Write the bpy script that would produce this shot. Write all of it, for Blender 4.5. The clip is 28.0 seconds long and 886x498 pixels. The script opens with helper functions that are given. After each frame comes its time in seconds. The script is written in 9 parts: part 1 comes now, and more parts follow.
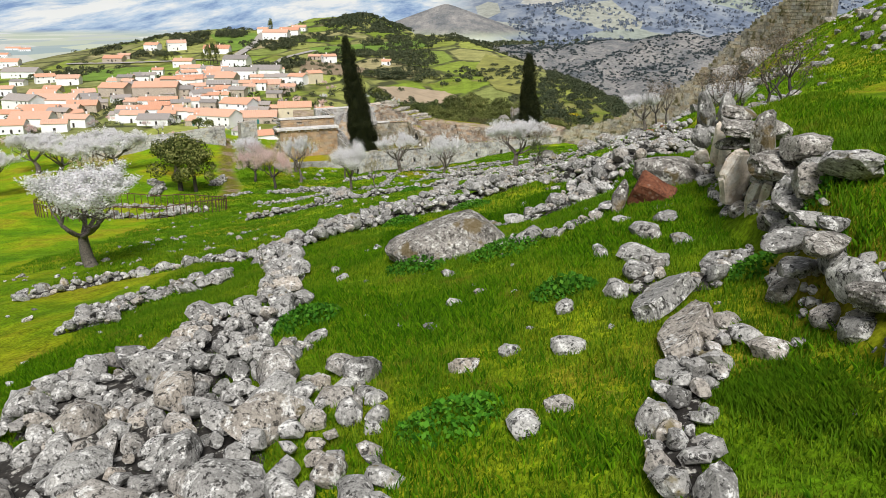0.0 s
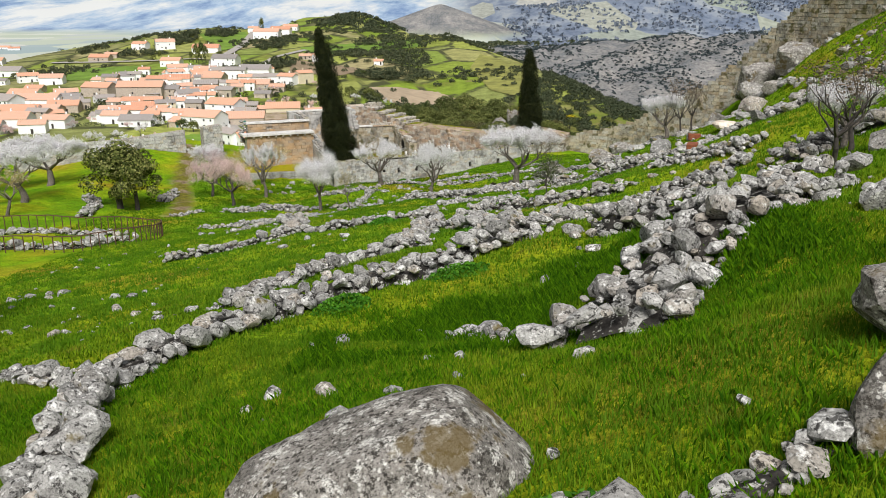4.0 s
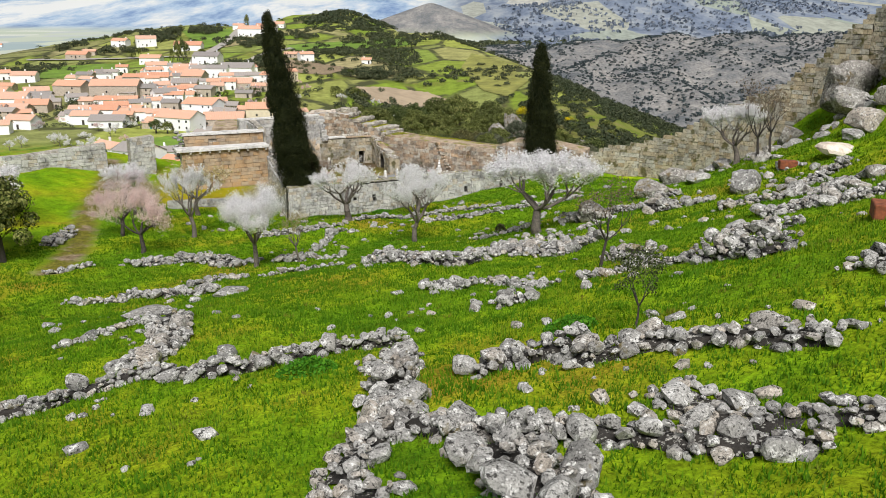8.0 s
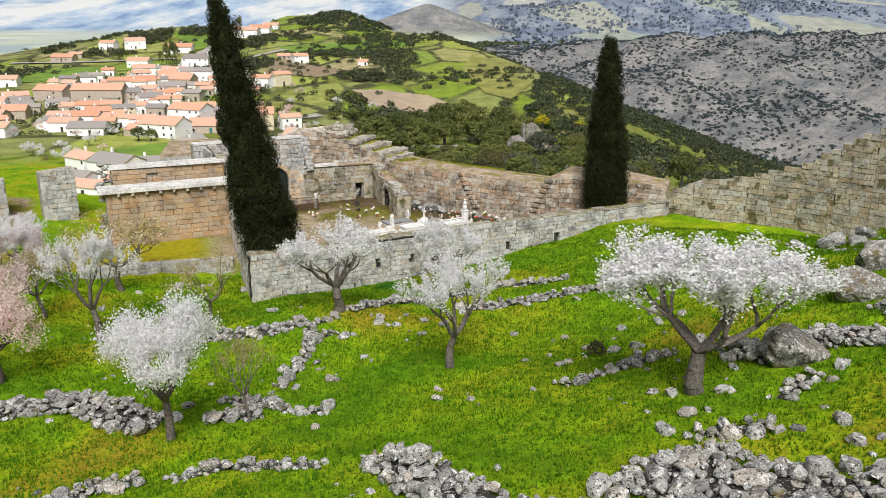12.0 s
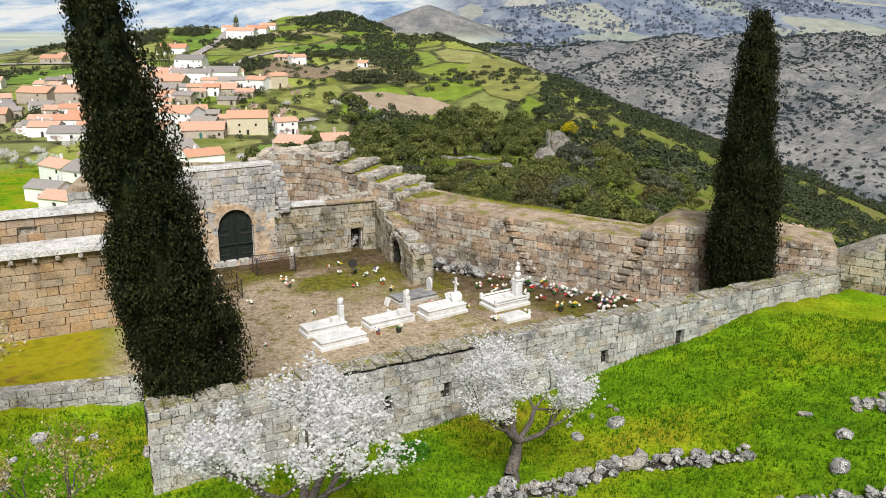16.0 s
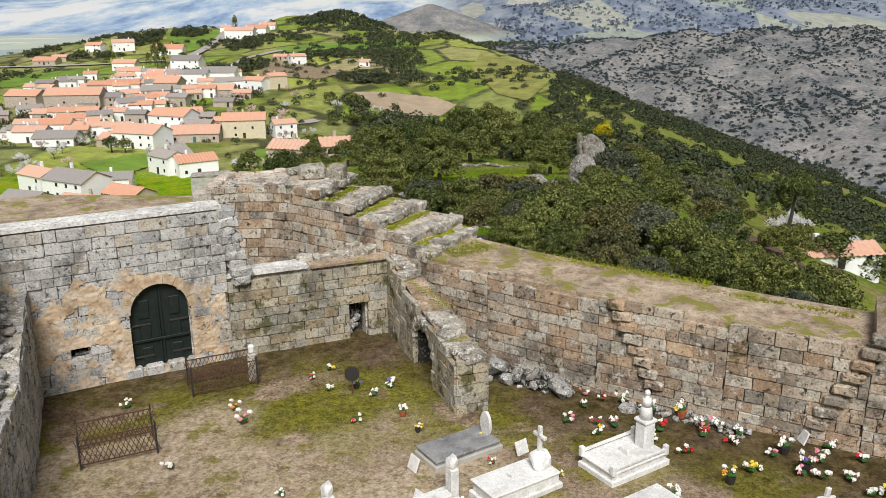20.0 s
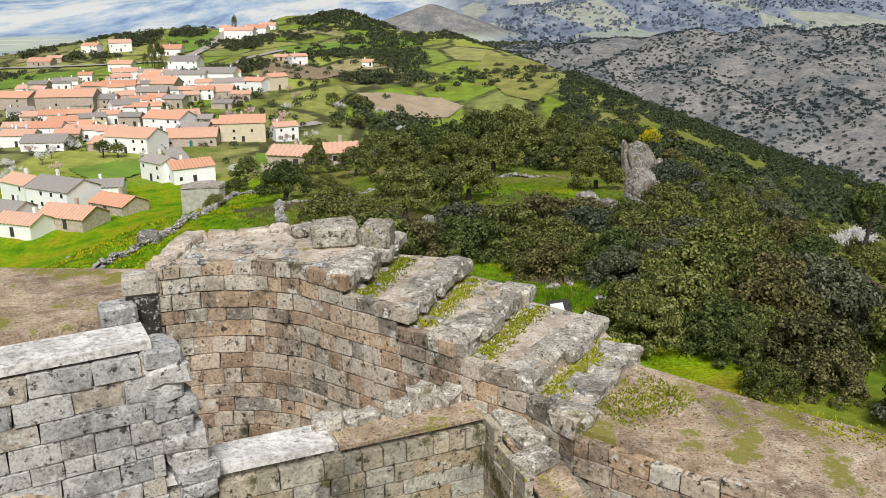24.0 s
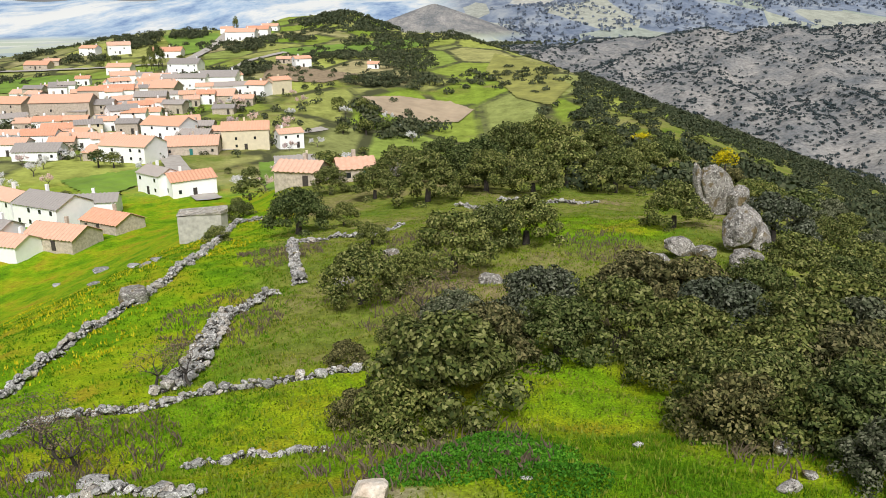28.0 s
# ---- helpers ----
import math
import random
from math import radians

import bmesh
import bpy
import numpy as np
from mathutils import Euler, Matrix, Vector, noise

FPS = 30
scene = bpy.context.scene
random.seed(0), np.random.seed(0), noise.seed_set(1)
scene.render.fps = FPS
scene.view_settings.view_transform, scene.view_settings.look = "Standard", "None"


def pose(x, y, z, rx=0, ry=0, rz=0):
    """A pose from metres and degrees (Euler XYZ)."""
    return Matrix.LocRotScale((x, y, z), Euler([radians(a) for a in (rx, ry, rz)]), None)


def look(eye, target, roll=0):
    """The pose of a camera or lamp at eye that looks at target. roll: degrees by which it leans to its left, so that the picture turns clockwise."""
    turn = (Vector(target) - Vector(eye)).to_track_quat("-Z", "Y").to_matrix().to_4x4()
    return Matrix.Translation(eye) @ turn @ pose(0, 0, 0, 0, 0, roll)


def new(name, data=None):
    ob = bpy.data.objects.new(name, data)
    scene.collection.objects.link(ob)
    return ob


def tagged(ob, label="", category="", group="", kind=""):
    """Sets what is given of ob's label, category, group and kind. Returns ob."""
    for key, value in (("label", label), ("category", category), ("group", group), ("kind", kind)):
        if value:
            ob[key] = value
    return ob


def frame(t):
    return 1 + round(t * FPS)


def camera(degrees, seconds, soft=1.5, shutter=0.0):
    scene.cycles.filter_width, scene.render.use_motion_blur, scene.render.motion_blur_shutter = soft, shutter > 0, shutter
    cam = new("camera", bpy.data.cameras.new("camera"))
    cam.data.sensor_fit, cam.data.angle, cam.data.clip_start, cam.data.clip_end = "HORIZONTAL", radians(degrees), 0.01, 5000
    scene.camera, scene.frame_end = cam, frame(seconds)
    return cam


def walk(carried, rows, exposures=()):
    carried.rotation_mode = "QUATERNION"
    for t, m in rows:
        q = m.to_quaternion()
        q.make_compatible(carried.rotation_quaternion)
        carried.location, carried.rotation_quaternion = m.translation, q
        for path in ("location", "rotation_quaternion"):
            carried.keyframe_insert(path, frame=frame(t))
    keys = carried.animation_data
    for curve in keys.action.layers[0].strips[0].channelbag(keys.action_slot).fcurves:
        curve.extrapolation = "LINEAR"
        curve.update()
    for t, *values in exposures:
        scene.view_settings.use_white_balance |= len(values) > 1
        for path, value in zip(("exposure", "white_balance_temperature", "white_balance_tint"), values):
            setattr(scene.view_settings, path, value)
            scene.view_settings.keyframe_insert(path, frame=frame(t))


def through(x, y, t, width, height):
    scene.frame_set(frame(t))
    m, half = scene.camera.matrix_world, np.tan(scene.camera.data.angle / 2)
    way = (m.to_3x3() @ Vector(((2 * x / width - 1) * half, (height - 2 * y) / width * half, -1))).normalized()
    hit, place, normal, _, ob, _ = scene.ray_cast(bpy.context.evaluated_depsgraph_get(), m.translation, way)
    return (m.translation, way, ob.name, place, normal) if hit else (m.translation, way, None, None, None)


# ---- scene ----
cam = camera(57.0, 28.0, 0.8)
# seconds, place in metres, heading, pitch and lean in degrees
FLIGHT = [
    (0.0, 3.745, 3.232, 20.440, 1.301, -16.715, -0.004),
    (0.5, 3.736, 4.539, 20.289, 1.276, -16.689, -0.014),
    (1.0, 3.749, 5.932, 20.105, 1.242, -16.662, -0.008),
    (1.5, 3.797, 7.436, 19.947, 1.214, -16.634, 0.006),
    (2.0, 3.851, 9.051, 19.807, 1.190, -16.624, 0.019),
    (2.5, 3.891, 10.772, 19.651, 1.129, -16.620, 0.035),
    (3.0, 3.948, 12.597, 19.479, 1.053, -16.622, 0.039),
    (3.5, 4.044, 14.552, 19.292, 0.999, -16.649, 0.094),
    (5.5, 4.202, 23.911, 18.495, 0.405, -16.684, 0.487),
    (6.0, 4.249, 26.439, 18.339, 0.322, -16.663, 0.495),
    (6.5, 4.263, 29.110, 18.173, 0.284, -16.668, 0.501),
    (7.0, 4.222, 31.958, 17.950, 0.249, -16.679, 0.509),
    (7.5, 4.103, 34.917, 17.675, 0.200, -16.682, 0.519),
    (8.0, 3.935, 37.857, 17.410, 0.159, -16.700, 0.530),
    (8.5, 3.696, 40.761, 17.133, 0.123, -16.730, 0.493),
    (9.0, 3.348, 43.668, 16.885, 0.076, -16.750, 0.423),
    (9.5, 2.981, 46.563, 16.710, 0.041, -16.768, 0.396),
    (10.0, 2.694, 49.373, 16.591, 0.067, -16.780, 0.366),
    (10.5, 2.406, 52.205, 16.494, 0.083, -16.761, 0.319),
    (11.0, 2.066, 55.117, 16.384, 0.059, -16.742, 0.245),
    (11.5, 1.771, 57.942, 16.223, 0.014, -16.706, 0.220),
    (12.0, 1.549, 60.668, 16.008, -0.042, -16.618, 0.288),
    (12.5, 1.369, 63.408, 15.803, -0.063, -16.570, 0.319),
    (14.5, 0.278, 74.281, 14.917, 0.005, -16.548, 0.272),
    (15.0, -0.007, 76.964, 14.622, -0.003, -16.522, 0.316),
    (15.5, -0.268, 79.646, 14.314, -0.030, -16.508, 0.313),
    (16.0, -0.474, 82.273, 14.038, -0.051, -16.484, 0.286),
    (16.5, -0.642, 84.853, 13.789, -0.032, -16.467, 0.233),
    (17.0, -0.809, 87.363, 13.535, 0.014, -16.462, 0.136),
    (17.5, -0.985, 89.710, 13.296, 0.071, -16.474, 0.034),
    (18.0, -1.198, 91.945, 13.059, 0.124, -16.478, -0.057),
    (18.5, -1.463, 94.112, 12.811, 0.152, -16.465, -0.124),
    (19.0, -1.729, 96.172, 12.578, 0.170, -16.472, -0.185),
    (19.5, -1.984, 98.143, 12.363, 0.191, -16.501, -0.255),
    (20.0, -2.247, 100.082, 12.154, 0.208, -16.521, -0.306),
    (20.5, -2.514, 101.998, 11.948, 0.214, -16.522, -0.355),
    (21.0, -2.768, 103.861, 11.756, 0.218, -16.525, -0.412),
    (21.5, -3.002, 105.676, 11.567, 0.250, -16.543, -0.455),
    (23.5, -4.710, 113.102, 10.780, 0.277, -16.494, -0.454),
    (24.0, -5.203, 115.134, 10.755, 0.278, -16.479, -0.460),
    (24.5, -5.689, 117.165, 10.776, 0.284, -16.472, -0.484),
    (25.0, -6.152, 119.130, 10.794, 0.297, -16.473, -0.532),
    (25.5, -6.621, 121.066, 10.806, 0.319, -16.474, -0.566),
    (26.0, -7.121, 123.048, 10.815, 0.345, -16.468, -0.576),
    (26.5, -7.654, 125.016, 10.830, 0.364, -16.465, -0.591),
    (27.0, -8.192, 126.921, 10.849, 0.383, -16.469, -0.639),
    (27.5, -8.739, 128.808, 10.878, 0.399, -16.475, -0.697),
    (28.0, -9.321, 130.766, 10.919, 0.413, -16.483, -0.716),
]
walk(cam, [(t, pose(x, y, z, 90 + pitch, 0, yaw) @ pose(0, 0, 0, 0, 0, lean)) for t, x, y, z, yaw, pitch, lean in FLIGHT],
     [(0.0, -0.04), (17.0, -0.04), (19.0, -0.14), (20.5, -0.19), (24.0, -0.19), (26.5, -0.02), (28.0, 0.0)])

# ---- light: a bright spring day under broken white cloud ----
world = bpy.data.worlds.new("sky")
scene.world = world
world.use_nodes = True
wn = world.node_tree.nodes
wl = world.node_tree.links
SUN_AZ, SUN_EL = radians(176), radians(48)
sky = wn.new("ShaderNodeTexSky")
sky.sky_type = "NISHITA"
sky.sun_disc = False
sky.sun_elevation, sky.sun_rotation = SUN_EL, SUN_AZ
sky.air_density, sky.dust_density = 1.0, 1.5
# the sky goes on below the horizon as it is at the horizon
way = wn.new("ShaderNodeTexCoord")
cut = wn.new("ShaderNodeSeparateXYZ")
wl.new(way.outputs["Generated"], cut.inputs[0])
floor_z = wn.new("ShaderNodeMath")
floor_z.operation = "MAXIMUM"
floor_z.inputs[1].default_value = 0.015
wl.new(cut.outputs[2], floor_z.inputs[0])
join = wn.new("ShaderNodeCombineXYZ")
wl.new(cut.outputs[0], join.inputs[0])
wl.new(cut.outputs[1], join.inputs[1])
wl.new(floor_z.outputs[0], join.inputs[2])
wl.new(join.outputs[0], sky.inputs[0])
# white cloud over most of it, drawn out near the horizon
stretch = wn.new("ShaderNodeVectorMath")
stretch.operation = "MULTIPLY"
stretch.inputs[1].default_value = (1.0, 1.0, 7.0)
wl.new(way.outputs["Generated"], stretch.inputs[0])
cloud = wn.new("ShaderNodeTexNoise")
cloud.inputs["Scale"].default_value, cloud.inputs["Detail"].default_value = 5.5, 6
wl.new(stretch.outputs[0], cloud.inputs["Vector"])
cover = wn.new("ShaderNodeValToRGB")
cover.color_ramp.elements[0].position, cover.color_ramp.elements[0].color = 0.38, (0.25, 0.25, 0.25, 1)
cover.color_ramp.elements[1].position, cover.color_ramp.elements[1].color = 0.56, (0.92, 0.92, 0.92, 1)
wl.new(cloud.outputs["Fac"], cover.inputs[0])
blend = wn.new("ShaderNodeMix")
blend.data_type = "RGBA"
wl.new(cover.outputs[0], blend.inputs[0])
wl.new(sky.outputs[0], blend.inputs[6])
blend.inputs[7].default_value = (12.5, 12.8, 13.4, 1)
wl.new(blend.outputs[2], wn["Background"].inputs[0])
wn["Background"].inputs[1].default_value = 0.030
sun_data = bpy.data.lights.new("sun", "SUN")
sun_data.energy, sun_data.angle, sun_data.color = 4.9, radians(26), (1.0, 0.98, 0.955)
sun = new("sun", sun_data)
sun.matrix_world = look((0, 0, 0), (-math.sin(SUN_AZ) * math.cos(SUN_EL), -math.cos(SUN_AZ) * math.cos(SUN_EL), -math.sin(SUN_EL)))

# ---- materials ----
def mat(name):
    m = bpy.data.materials.new(name)
    m.use_nodes = True
    return m, m.node_tree.nodes, m.node_tree.links, m.node_tree.nodes["Principled BSDF"]


def noise_tex(n, l, pos, scale, detail=4, rough=0.6):
    t = n.new("ShaderNodeTexNoise")
    t.inputs["Scale"].default_value, t.inputs["Detail"].default_value, t.inputs["Roughness"].default_value = scale, detail, rough
    l.new(pos, t.inputs["Vector"])
    return t.outputs["Fac"]


def ramp(n, l, fac, *stops):
    r = n.new("ShaderNodeValToRGB")
    while len(r.color_ramp.elements) < len(stops):
        r.color_ramp.elements.new(0.5)
    for e, (p, c) in zip(r.color_ramp.elements, stops):
        e.position, e.color = p, (*c, 1) if len(c) == 3 else c
    l.new(fac, r.inputs[0])
    return r.outputs[0]


def grey(v):
    return (v, v, v)


def mix(n, l, fac, a, b, kind="MIX"):
    m = n.new("ShaderNodeMix")
    m.data_type, m.blend_type = "RGBA", kind
    for sock, v in ((m.inputs[0], fac), (m.inputs[6], a), (m.inputs[7], b)):
        if isinstance(v, (int, float)):
            sock.default_value = v
        elif isinstance(v, tuple):
            sock.default_value = (*v, 1)
        else:
            l.new(v, sock)
    return m.outputs[2]


def place(n):
    return n.new("ShaderNodeNewGeometry").outputs["Position"]


def bump(n, l, b, fac, strength, distance):
    k = n.new("ShaderNodeBump")
    k.inputs["Strength"].default_value, k.inputs["Distance"].default_value = strength, distance
    l.new(fac, k.inputs["Height"])
    l.new(k.outputs[0], b.inputs["Normal"])


def stone_mat(name, low, mid, high, spot_scale=9, lichen=(0.62, 0.6, 0.55), dark=(0.05, 0.048, 0.045), warm=None, lichen_at=0.56, dark_at=0.60, moss=None, bump_d=0.02, speck=0.7, stain=0.6, moss_at=0.58, discs=0.5):
    """Weathered stone: mottled base, pale lichen, dark crust, optional warm tint by piece and moss."""
    m, n, l, b = mat(name)
    pos = place(n)
    col = ramp(n, l, noise_tex(n, l, pos, 2.2, 5), (0.3, low), (0.5, mid), (0.72, high))
    if warm:
        add = n.new("ShaderNodeMath")
        add.operation = "ADD"
        wrap = n.new("ShaderNodeMath")
        wrap.operation = "FRACT"
        l.new(n.new("ShaderNodeObjectInfo").outputs["Random"], add.inputs[0])
        l.new(n.new("ShaderNodeNewGeometry").outputs["Random Per Island"], add.inputs[1])
        l.new(add.outputs[0], wrap.inputs[0])
        rnd = wrap.outputs[0]
        tint = ramp(n, l, rnd, (0.0, warm[0]), (0.4, warm[1]), (0.7, warm[2]), (1.0, warm[3]))
        col = mix(n, l, 0.8, col, tint)
    # broad weather stains, crisp lichen patches and discs, dark crust
    col = mix(n, l, stain, col, ramp(n, l, noise_tex(n, l, pos, 0.8, 5, 0.7), (0.34, grey(0.38)), (0.5, grey(1.0)), (0.66, grey(1.25))), "MULTIPLY")
    col = mix(n, l, ramp(n, l, noise_tex(n, l, pos, spot_scale * 0.45, 7, 0.75), (lichen_at, grey(0)), (lichen_at + 0.05, grey(0.85))), col, lichen)
    disc = n.new("ShaderNodeTexVoronoi")
    disc.inputs["Scale"].default_value = spot_scale * 1.1
    l.new(pos, disc.inputs["Vector"])
    col = mix(n, l, ramp(n, l, disc.outputs["Distance"], (0.16, grey(discs)), (0.27, grey(0))), col, lichen)
    col = mix(n, l, ramp(n, l, noise_tex(n, l, pos, spot_scale, 6, 0.75), (dark_at, grey(0)), (dark_at + 0.04, grey(0.9))), col, dark)
    fine = ramp(n, l, noise_tex(n, l, pos, spot_scale * 2.6, 4, 0.75), (0.36, grey(0.34)), (0.52, grey(1.0)), (0.7, grey(1.2)))
    col = mix(n, l, speck, col, fine, "MULTIPLY")
    if moss:
        col = mix(n, l, ramp(n, l, noise_tex(n, l, pos, 1.1, 5, 0.65), (moss_at, grey(0)), (moss_at + 0.06, grey(0.85))), col, moss)
    l.new(col, b.inputs["Base Color"])
    b.inputs["Roughness"].default_value = 0.92
    b.inputs["Specular IOR Level"].default_value = 0.2
    bump(n, l, b, noise_tex(n, l, pos, spot_scale * 2, 6, 0.7), 0.8, bump_d)
    return m


M_RUBBLE = stone_mat("rubble_granite", (0.17, 0.165, 0.15), (0.34, 0.33, 0.31), (0.52, 0.50, 0.47), 9, (0.72, 0.71, 0.68), dark_at=0.545, lichen_at=0.545, dark=(0.022, 0.02, 0.018), speck=0.85,
                     warm=((0.17, 0.165, 0.155), (0.44, 0.43, 0.405), (0.27, 0.26, 0.245), (0.45, 0.39, 0.32)), moss=(0.14, 0.11, 0.04), moss_at=0.62)
# core stone painted near-black to stand for shade in gaps and openings
M_SHADE_CORE = stone_mat("shade_dark_core", (0.02, 0.018, 0.016), (0.04, 0.036, 0.032), (0.07, 0.062, 0.055), 8)
M_BOULDER = stone_mat("lichened_boulder", (0.13, 0.12, 0.105), (0.27, 0.25, 0.225), (0.42, 0.395, 0.36), 11, (0.70, 0.68, 0.63), (0.035, 0.03, 0.024), lichen_at=0.535, dark_at=0.54, moss=(0.12, 0.085, 0.03), moss_at=0.56, speck=1.0, stain=0.8, bump_d=0.035)
M_RUST = stone_mat("rusty_rock", (0.10, 0.035, 0.02), (0.17, 0.065, 0.035), (0.24, 0.10, 0.06), 5, (0.30, 0.20, 0.15), lichen_at=0.66)
M_ASHLAR = stone_mat("granite_ashlar", (0.20, 0.17, 0.13), (0.34, 0.28, 0.21), (0.46, 0.39, 0.31), 6, (0.62, 0.60, 0.54), (0.035, 0.032, 0.022), lichen_at=0.56, dark_at=0.565, speck=0.75,
                     stain=0.95, warm=((0.50, 0.34, 0.21), (0.56, 0.52, 0.44), (0.38, 0.25, 0.155), (0.27, 0.25, 0.22)), discs=0.0, moss=(0.055, 0.05, 0.02), moss_at=0.61)
M_ASHLAR_GREY = stone_mat("grey_granite_ashlar", (0.22, 0.21, 0.19), (0.36, 0.34, 0.31), (0.46, 0.44, 0.40), 7, (0.60, 0.59, 0.56), (0.035, 0.033, 0.03), lichen_at=0.54, dark_at=0.575,
                          stain=0.9, warm=((0.46, 0.45, 0.44), (0.60, 0.58, 0.55), (0.35, 0.35, 0.35), (0.54, 0.46, 0.36)), discs=0.1)
M_ASHLAR_MOSSY = stone_mat("mossy_granite_ashlar", (0.2, 0.18, 0.13), (0.34, 0.31, 0.24), (0.44, 0.40, 0.32), 6, (0.56, 0.53, 0.44), (0.03, 0.028, 0.014), lichen_at=0.58, dark_at=0.57, stain=0.8,
                           warm=((0.50, 0.42, 0.29), (0.43, 0.42, 0.37), (0.36, 0.28, 0.17), (0.30, 0.29, 0.25)), moss=(0.07, 0.065, 0.015), moss_at=0.55, discs=0.0)
M_ASHLAR_TAN = stone_mat("tan_granite_ashlar", (0.28, 0.2, 0.13), (0.42, 0.31, 0.2), (0.5, 0.4, 0.28), 6, (0.5, 0.45, 0.38), (0.10, 0.08, 0.06), lichen_at=0.64, dark_at=0.64,
                         warm=((0.46, 0.32, 0.19), (0.44, 0.36, 0.26), (0.48, 0.30, 0.15), (0.38, 0.31, 0.24)), discs=0.1)
M_CAP = stone_mat("pale_wall_top", (0.24, 0.215, 0.18), (0.42, 0.385, 0.33), (0.58, 0.54, 0.48), 8, (0.72, 0.69, 0.63), (0.06, 0.05, 0.035), lichen_at=0.54, dark_at=0.565, speck=0.9, stain=0.8, moss=(0.17, 0.15, 0.02), moss_at=0.6, discs=0.3)
M_COPING = stone_mat("mossy_coping", (0.22, 0.20, 0.16), (0.36, 0.33, 0.27), (0.48, 0.45, 0.38), 8, (0.60, 0.58, 0.52), (0.05, 0.042, 0.03), lichen_at=0.55, dark_at=0.55, moss=(0.14, 0.12, 0.02), speck=0.9, discs=0.2)
M_WALK = stone_mat("rampart_walk", (0.27, 0.19, 0.125), (0.45, 0.345, 0.25), (0.60, 0.50, 0.39), 9, (0.62, 0.54, 0.44), (0.10, 0.075, 0.045), lichen_at=0.59, dark_at=0.58, moss=(0.19, 0.185, 0.018), moss_at=0.54, speck=0.9, stain=0.7, discs=0.0)
M_TREAD = stone_mat("pale_mortared_tower_top", (0.36, 0.28, 0.21), (0.58, 0.49, 0.40), (0.74, 0.68, 0.60), 9, (0.72, 0.69, 0.64), (0.16, 0.12, 0.08), lichen_at=0.56, dark_at=0.60, moss=(0.20, 0.17, 0.04), moss_at=0.60, speck=0.8, stain=0.5, discs=0.0, bump_d=0.04)
M_RENDER_WALL = stone_mat("worn_lime_render", (0.44, 0.29, 0.17), (0.60, 0.46, 0.32), (0.72, 0.63, 0.52), 2.5, (0.50, 0.47, 0.43), (0.16, 0.135, 0.11), lichen_at=0.55, dark_at=0.60, bump_d=0.004, speck=0.35, stain=0.6, discs=0.0, moss=(0.50, 0.34, 0.08), moss_at=0.64)
M_MARBLE = stone_mat("white_marble", (0.62, 0.61, 0.58), (0.74, 0.73, 0.71), (0.8, 0.8, 0.78), 6, (0.82, 0.82, 0.8), (0.35, 0.33, 0.3), lichen_at=0.6, dark_at=0.66, bump_d=0.002, speck=0.3, stain=0.35)
M_GREYSLAB = stone_mat("polished_grey_granite", (0.2, 0.2, 0.2), (0.27, 0.27, 0.27), (0.34, 0.34, 0.34), 20, (0.4, 0.4, 0.4), (0.1, 0.1, 0.1), bump_d=0.001)


def plain(name, rgb, rough=0.8, var=0.25, scale=3.0, metal=0.0):
    m, n, l, b = mat(name)
    pos = place(n)
    lo, hi = tuple(c * (1 - var) for c in rgb), tuple(min(1, c * (1 + var)) for c in rgb)
    l.new(ramp(n, l, noise_tex(n, l, pos, scale, 5), (0.3, lo), (0.7, hi)), b.inputs["Base Color"])
    b.inputs["Roughness"].default_value, b.inputs["Metallic"].default_value = rough, metal
    return m


def leaf_mat(name, *cols, through=0.25, drift=None, vary=0.5):
    m, n, l, b = mat(name)
    rnd = n.new("ShaderNodeNewGeometry").outputs["Random Per Island"]
    stops = [(i / max(1, len(cols) - 1), c) for i, c in enumerate(cols)]
    col = ramp(n, l, rnd, *stops)
    obj = n.new("ShaderNodeObjectInfo").outputs["Random"]
    col = mix(n, l, vary, col, ramp(n, l, obj, (0, (0.58, 0.70, 0.72)), (0.4, (1.0, 1.0, 0.95)), (0.7, (1.2, 1.2, 1.0)), (1, (1.4, 1.38, 1.3))), "MULTIPLY")
    if drift:
        # patches of other growth, metres across
        pos = place(n)
        col = mix(n, l, ramp(n, l, noise_tex(n, l, pos, 0.35, 5, 0.65), (0.40, grey(0)), (0.58, grey(0.85))), col, drift[0])
        col = mix(n, l, ramp(n, l, noise_tex(n, l, pos, 0.9, 5, 0.7), (0.58, grey(0)), (0.70, grey(0.75))), col, drift[1])
    l.new(col, b.inputs["Base Color"])
    b.inputs["Roughness"].default_value = 0.7
    b.inputs["Specular IOR Level"].default_value = 0.12
    t = n.new("ShaderNodeBsdfTranslucent")
    l.new(col, t.inputs[0])
    mx = n.new("ShaderNodeMixShader")
    mx.inputs[0].default_value = through
    l.new(b.outputs[0], mx.inputs[1])
    l.new(t.outputs[0], mx.inputs[2])
    l.new(mx.outputs[0], n["Material Output"].inputs[0])
    return m


M_BLADE = leaf_mat("grass_blades", (0.05, 0.11, 0.004), (0.12, 0.22, 0.005), (0.20, 0.31, 0.008), (0.27, 0.33, 0.02), through=0.45, drift=((0.085, 0.20, 0.005), (0.27, 0.22, 0.03)))
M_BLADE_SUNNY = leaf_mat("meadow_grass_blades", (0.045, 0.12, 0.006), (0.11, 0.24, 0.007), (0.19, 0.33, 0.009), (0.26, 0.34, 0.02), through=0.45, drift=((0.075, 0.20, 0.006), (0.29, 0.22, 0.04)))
M_BLADE_DRY = leaf_mat("dry_meadow_blades", (0.10, 0.15, 0.015), (0.20, 0.25, 0.02), (0.31, 0.33, 0.04), (0.40, 0.36, 0.10), through=0.45, drift=((0.17, 0.28, 0.016), (0.38, 0.31, 0.11)))
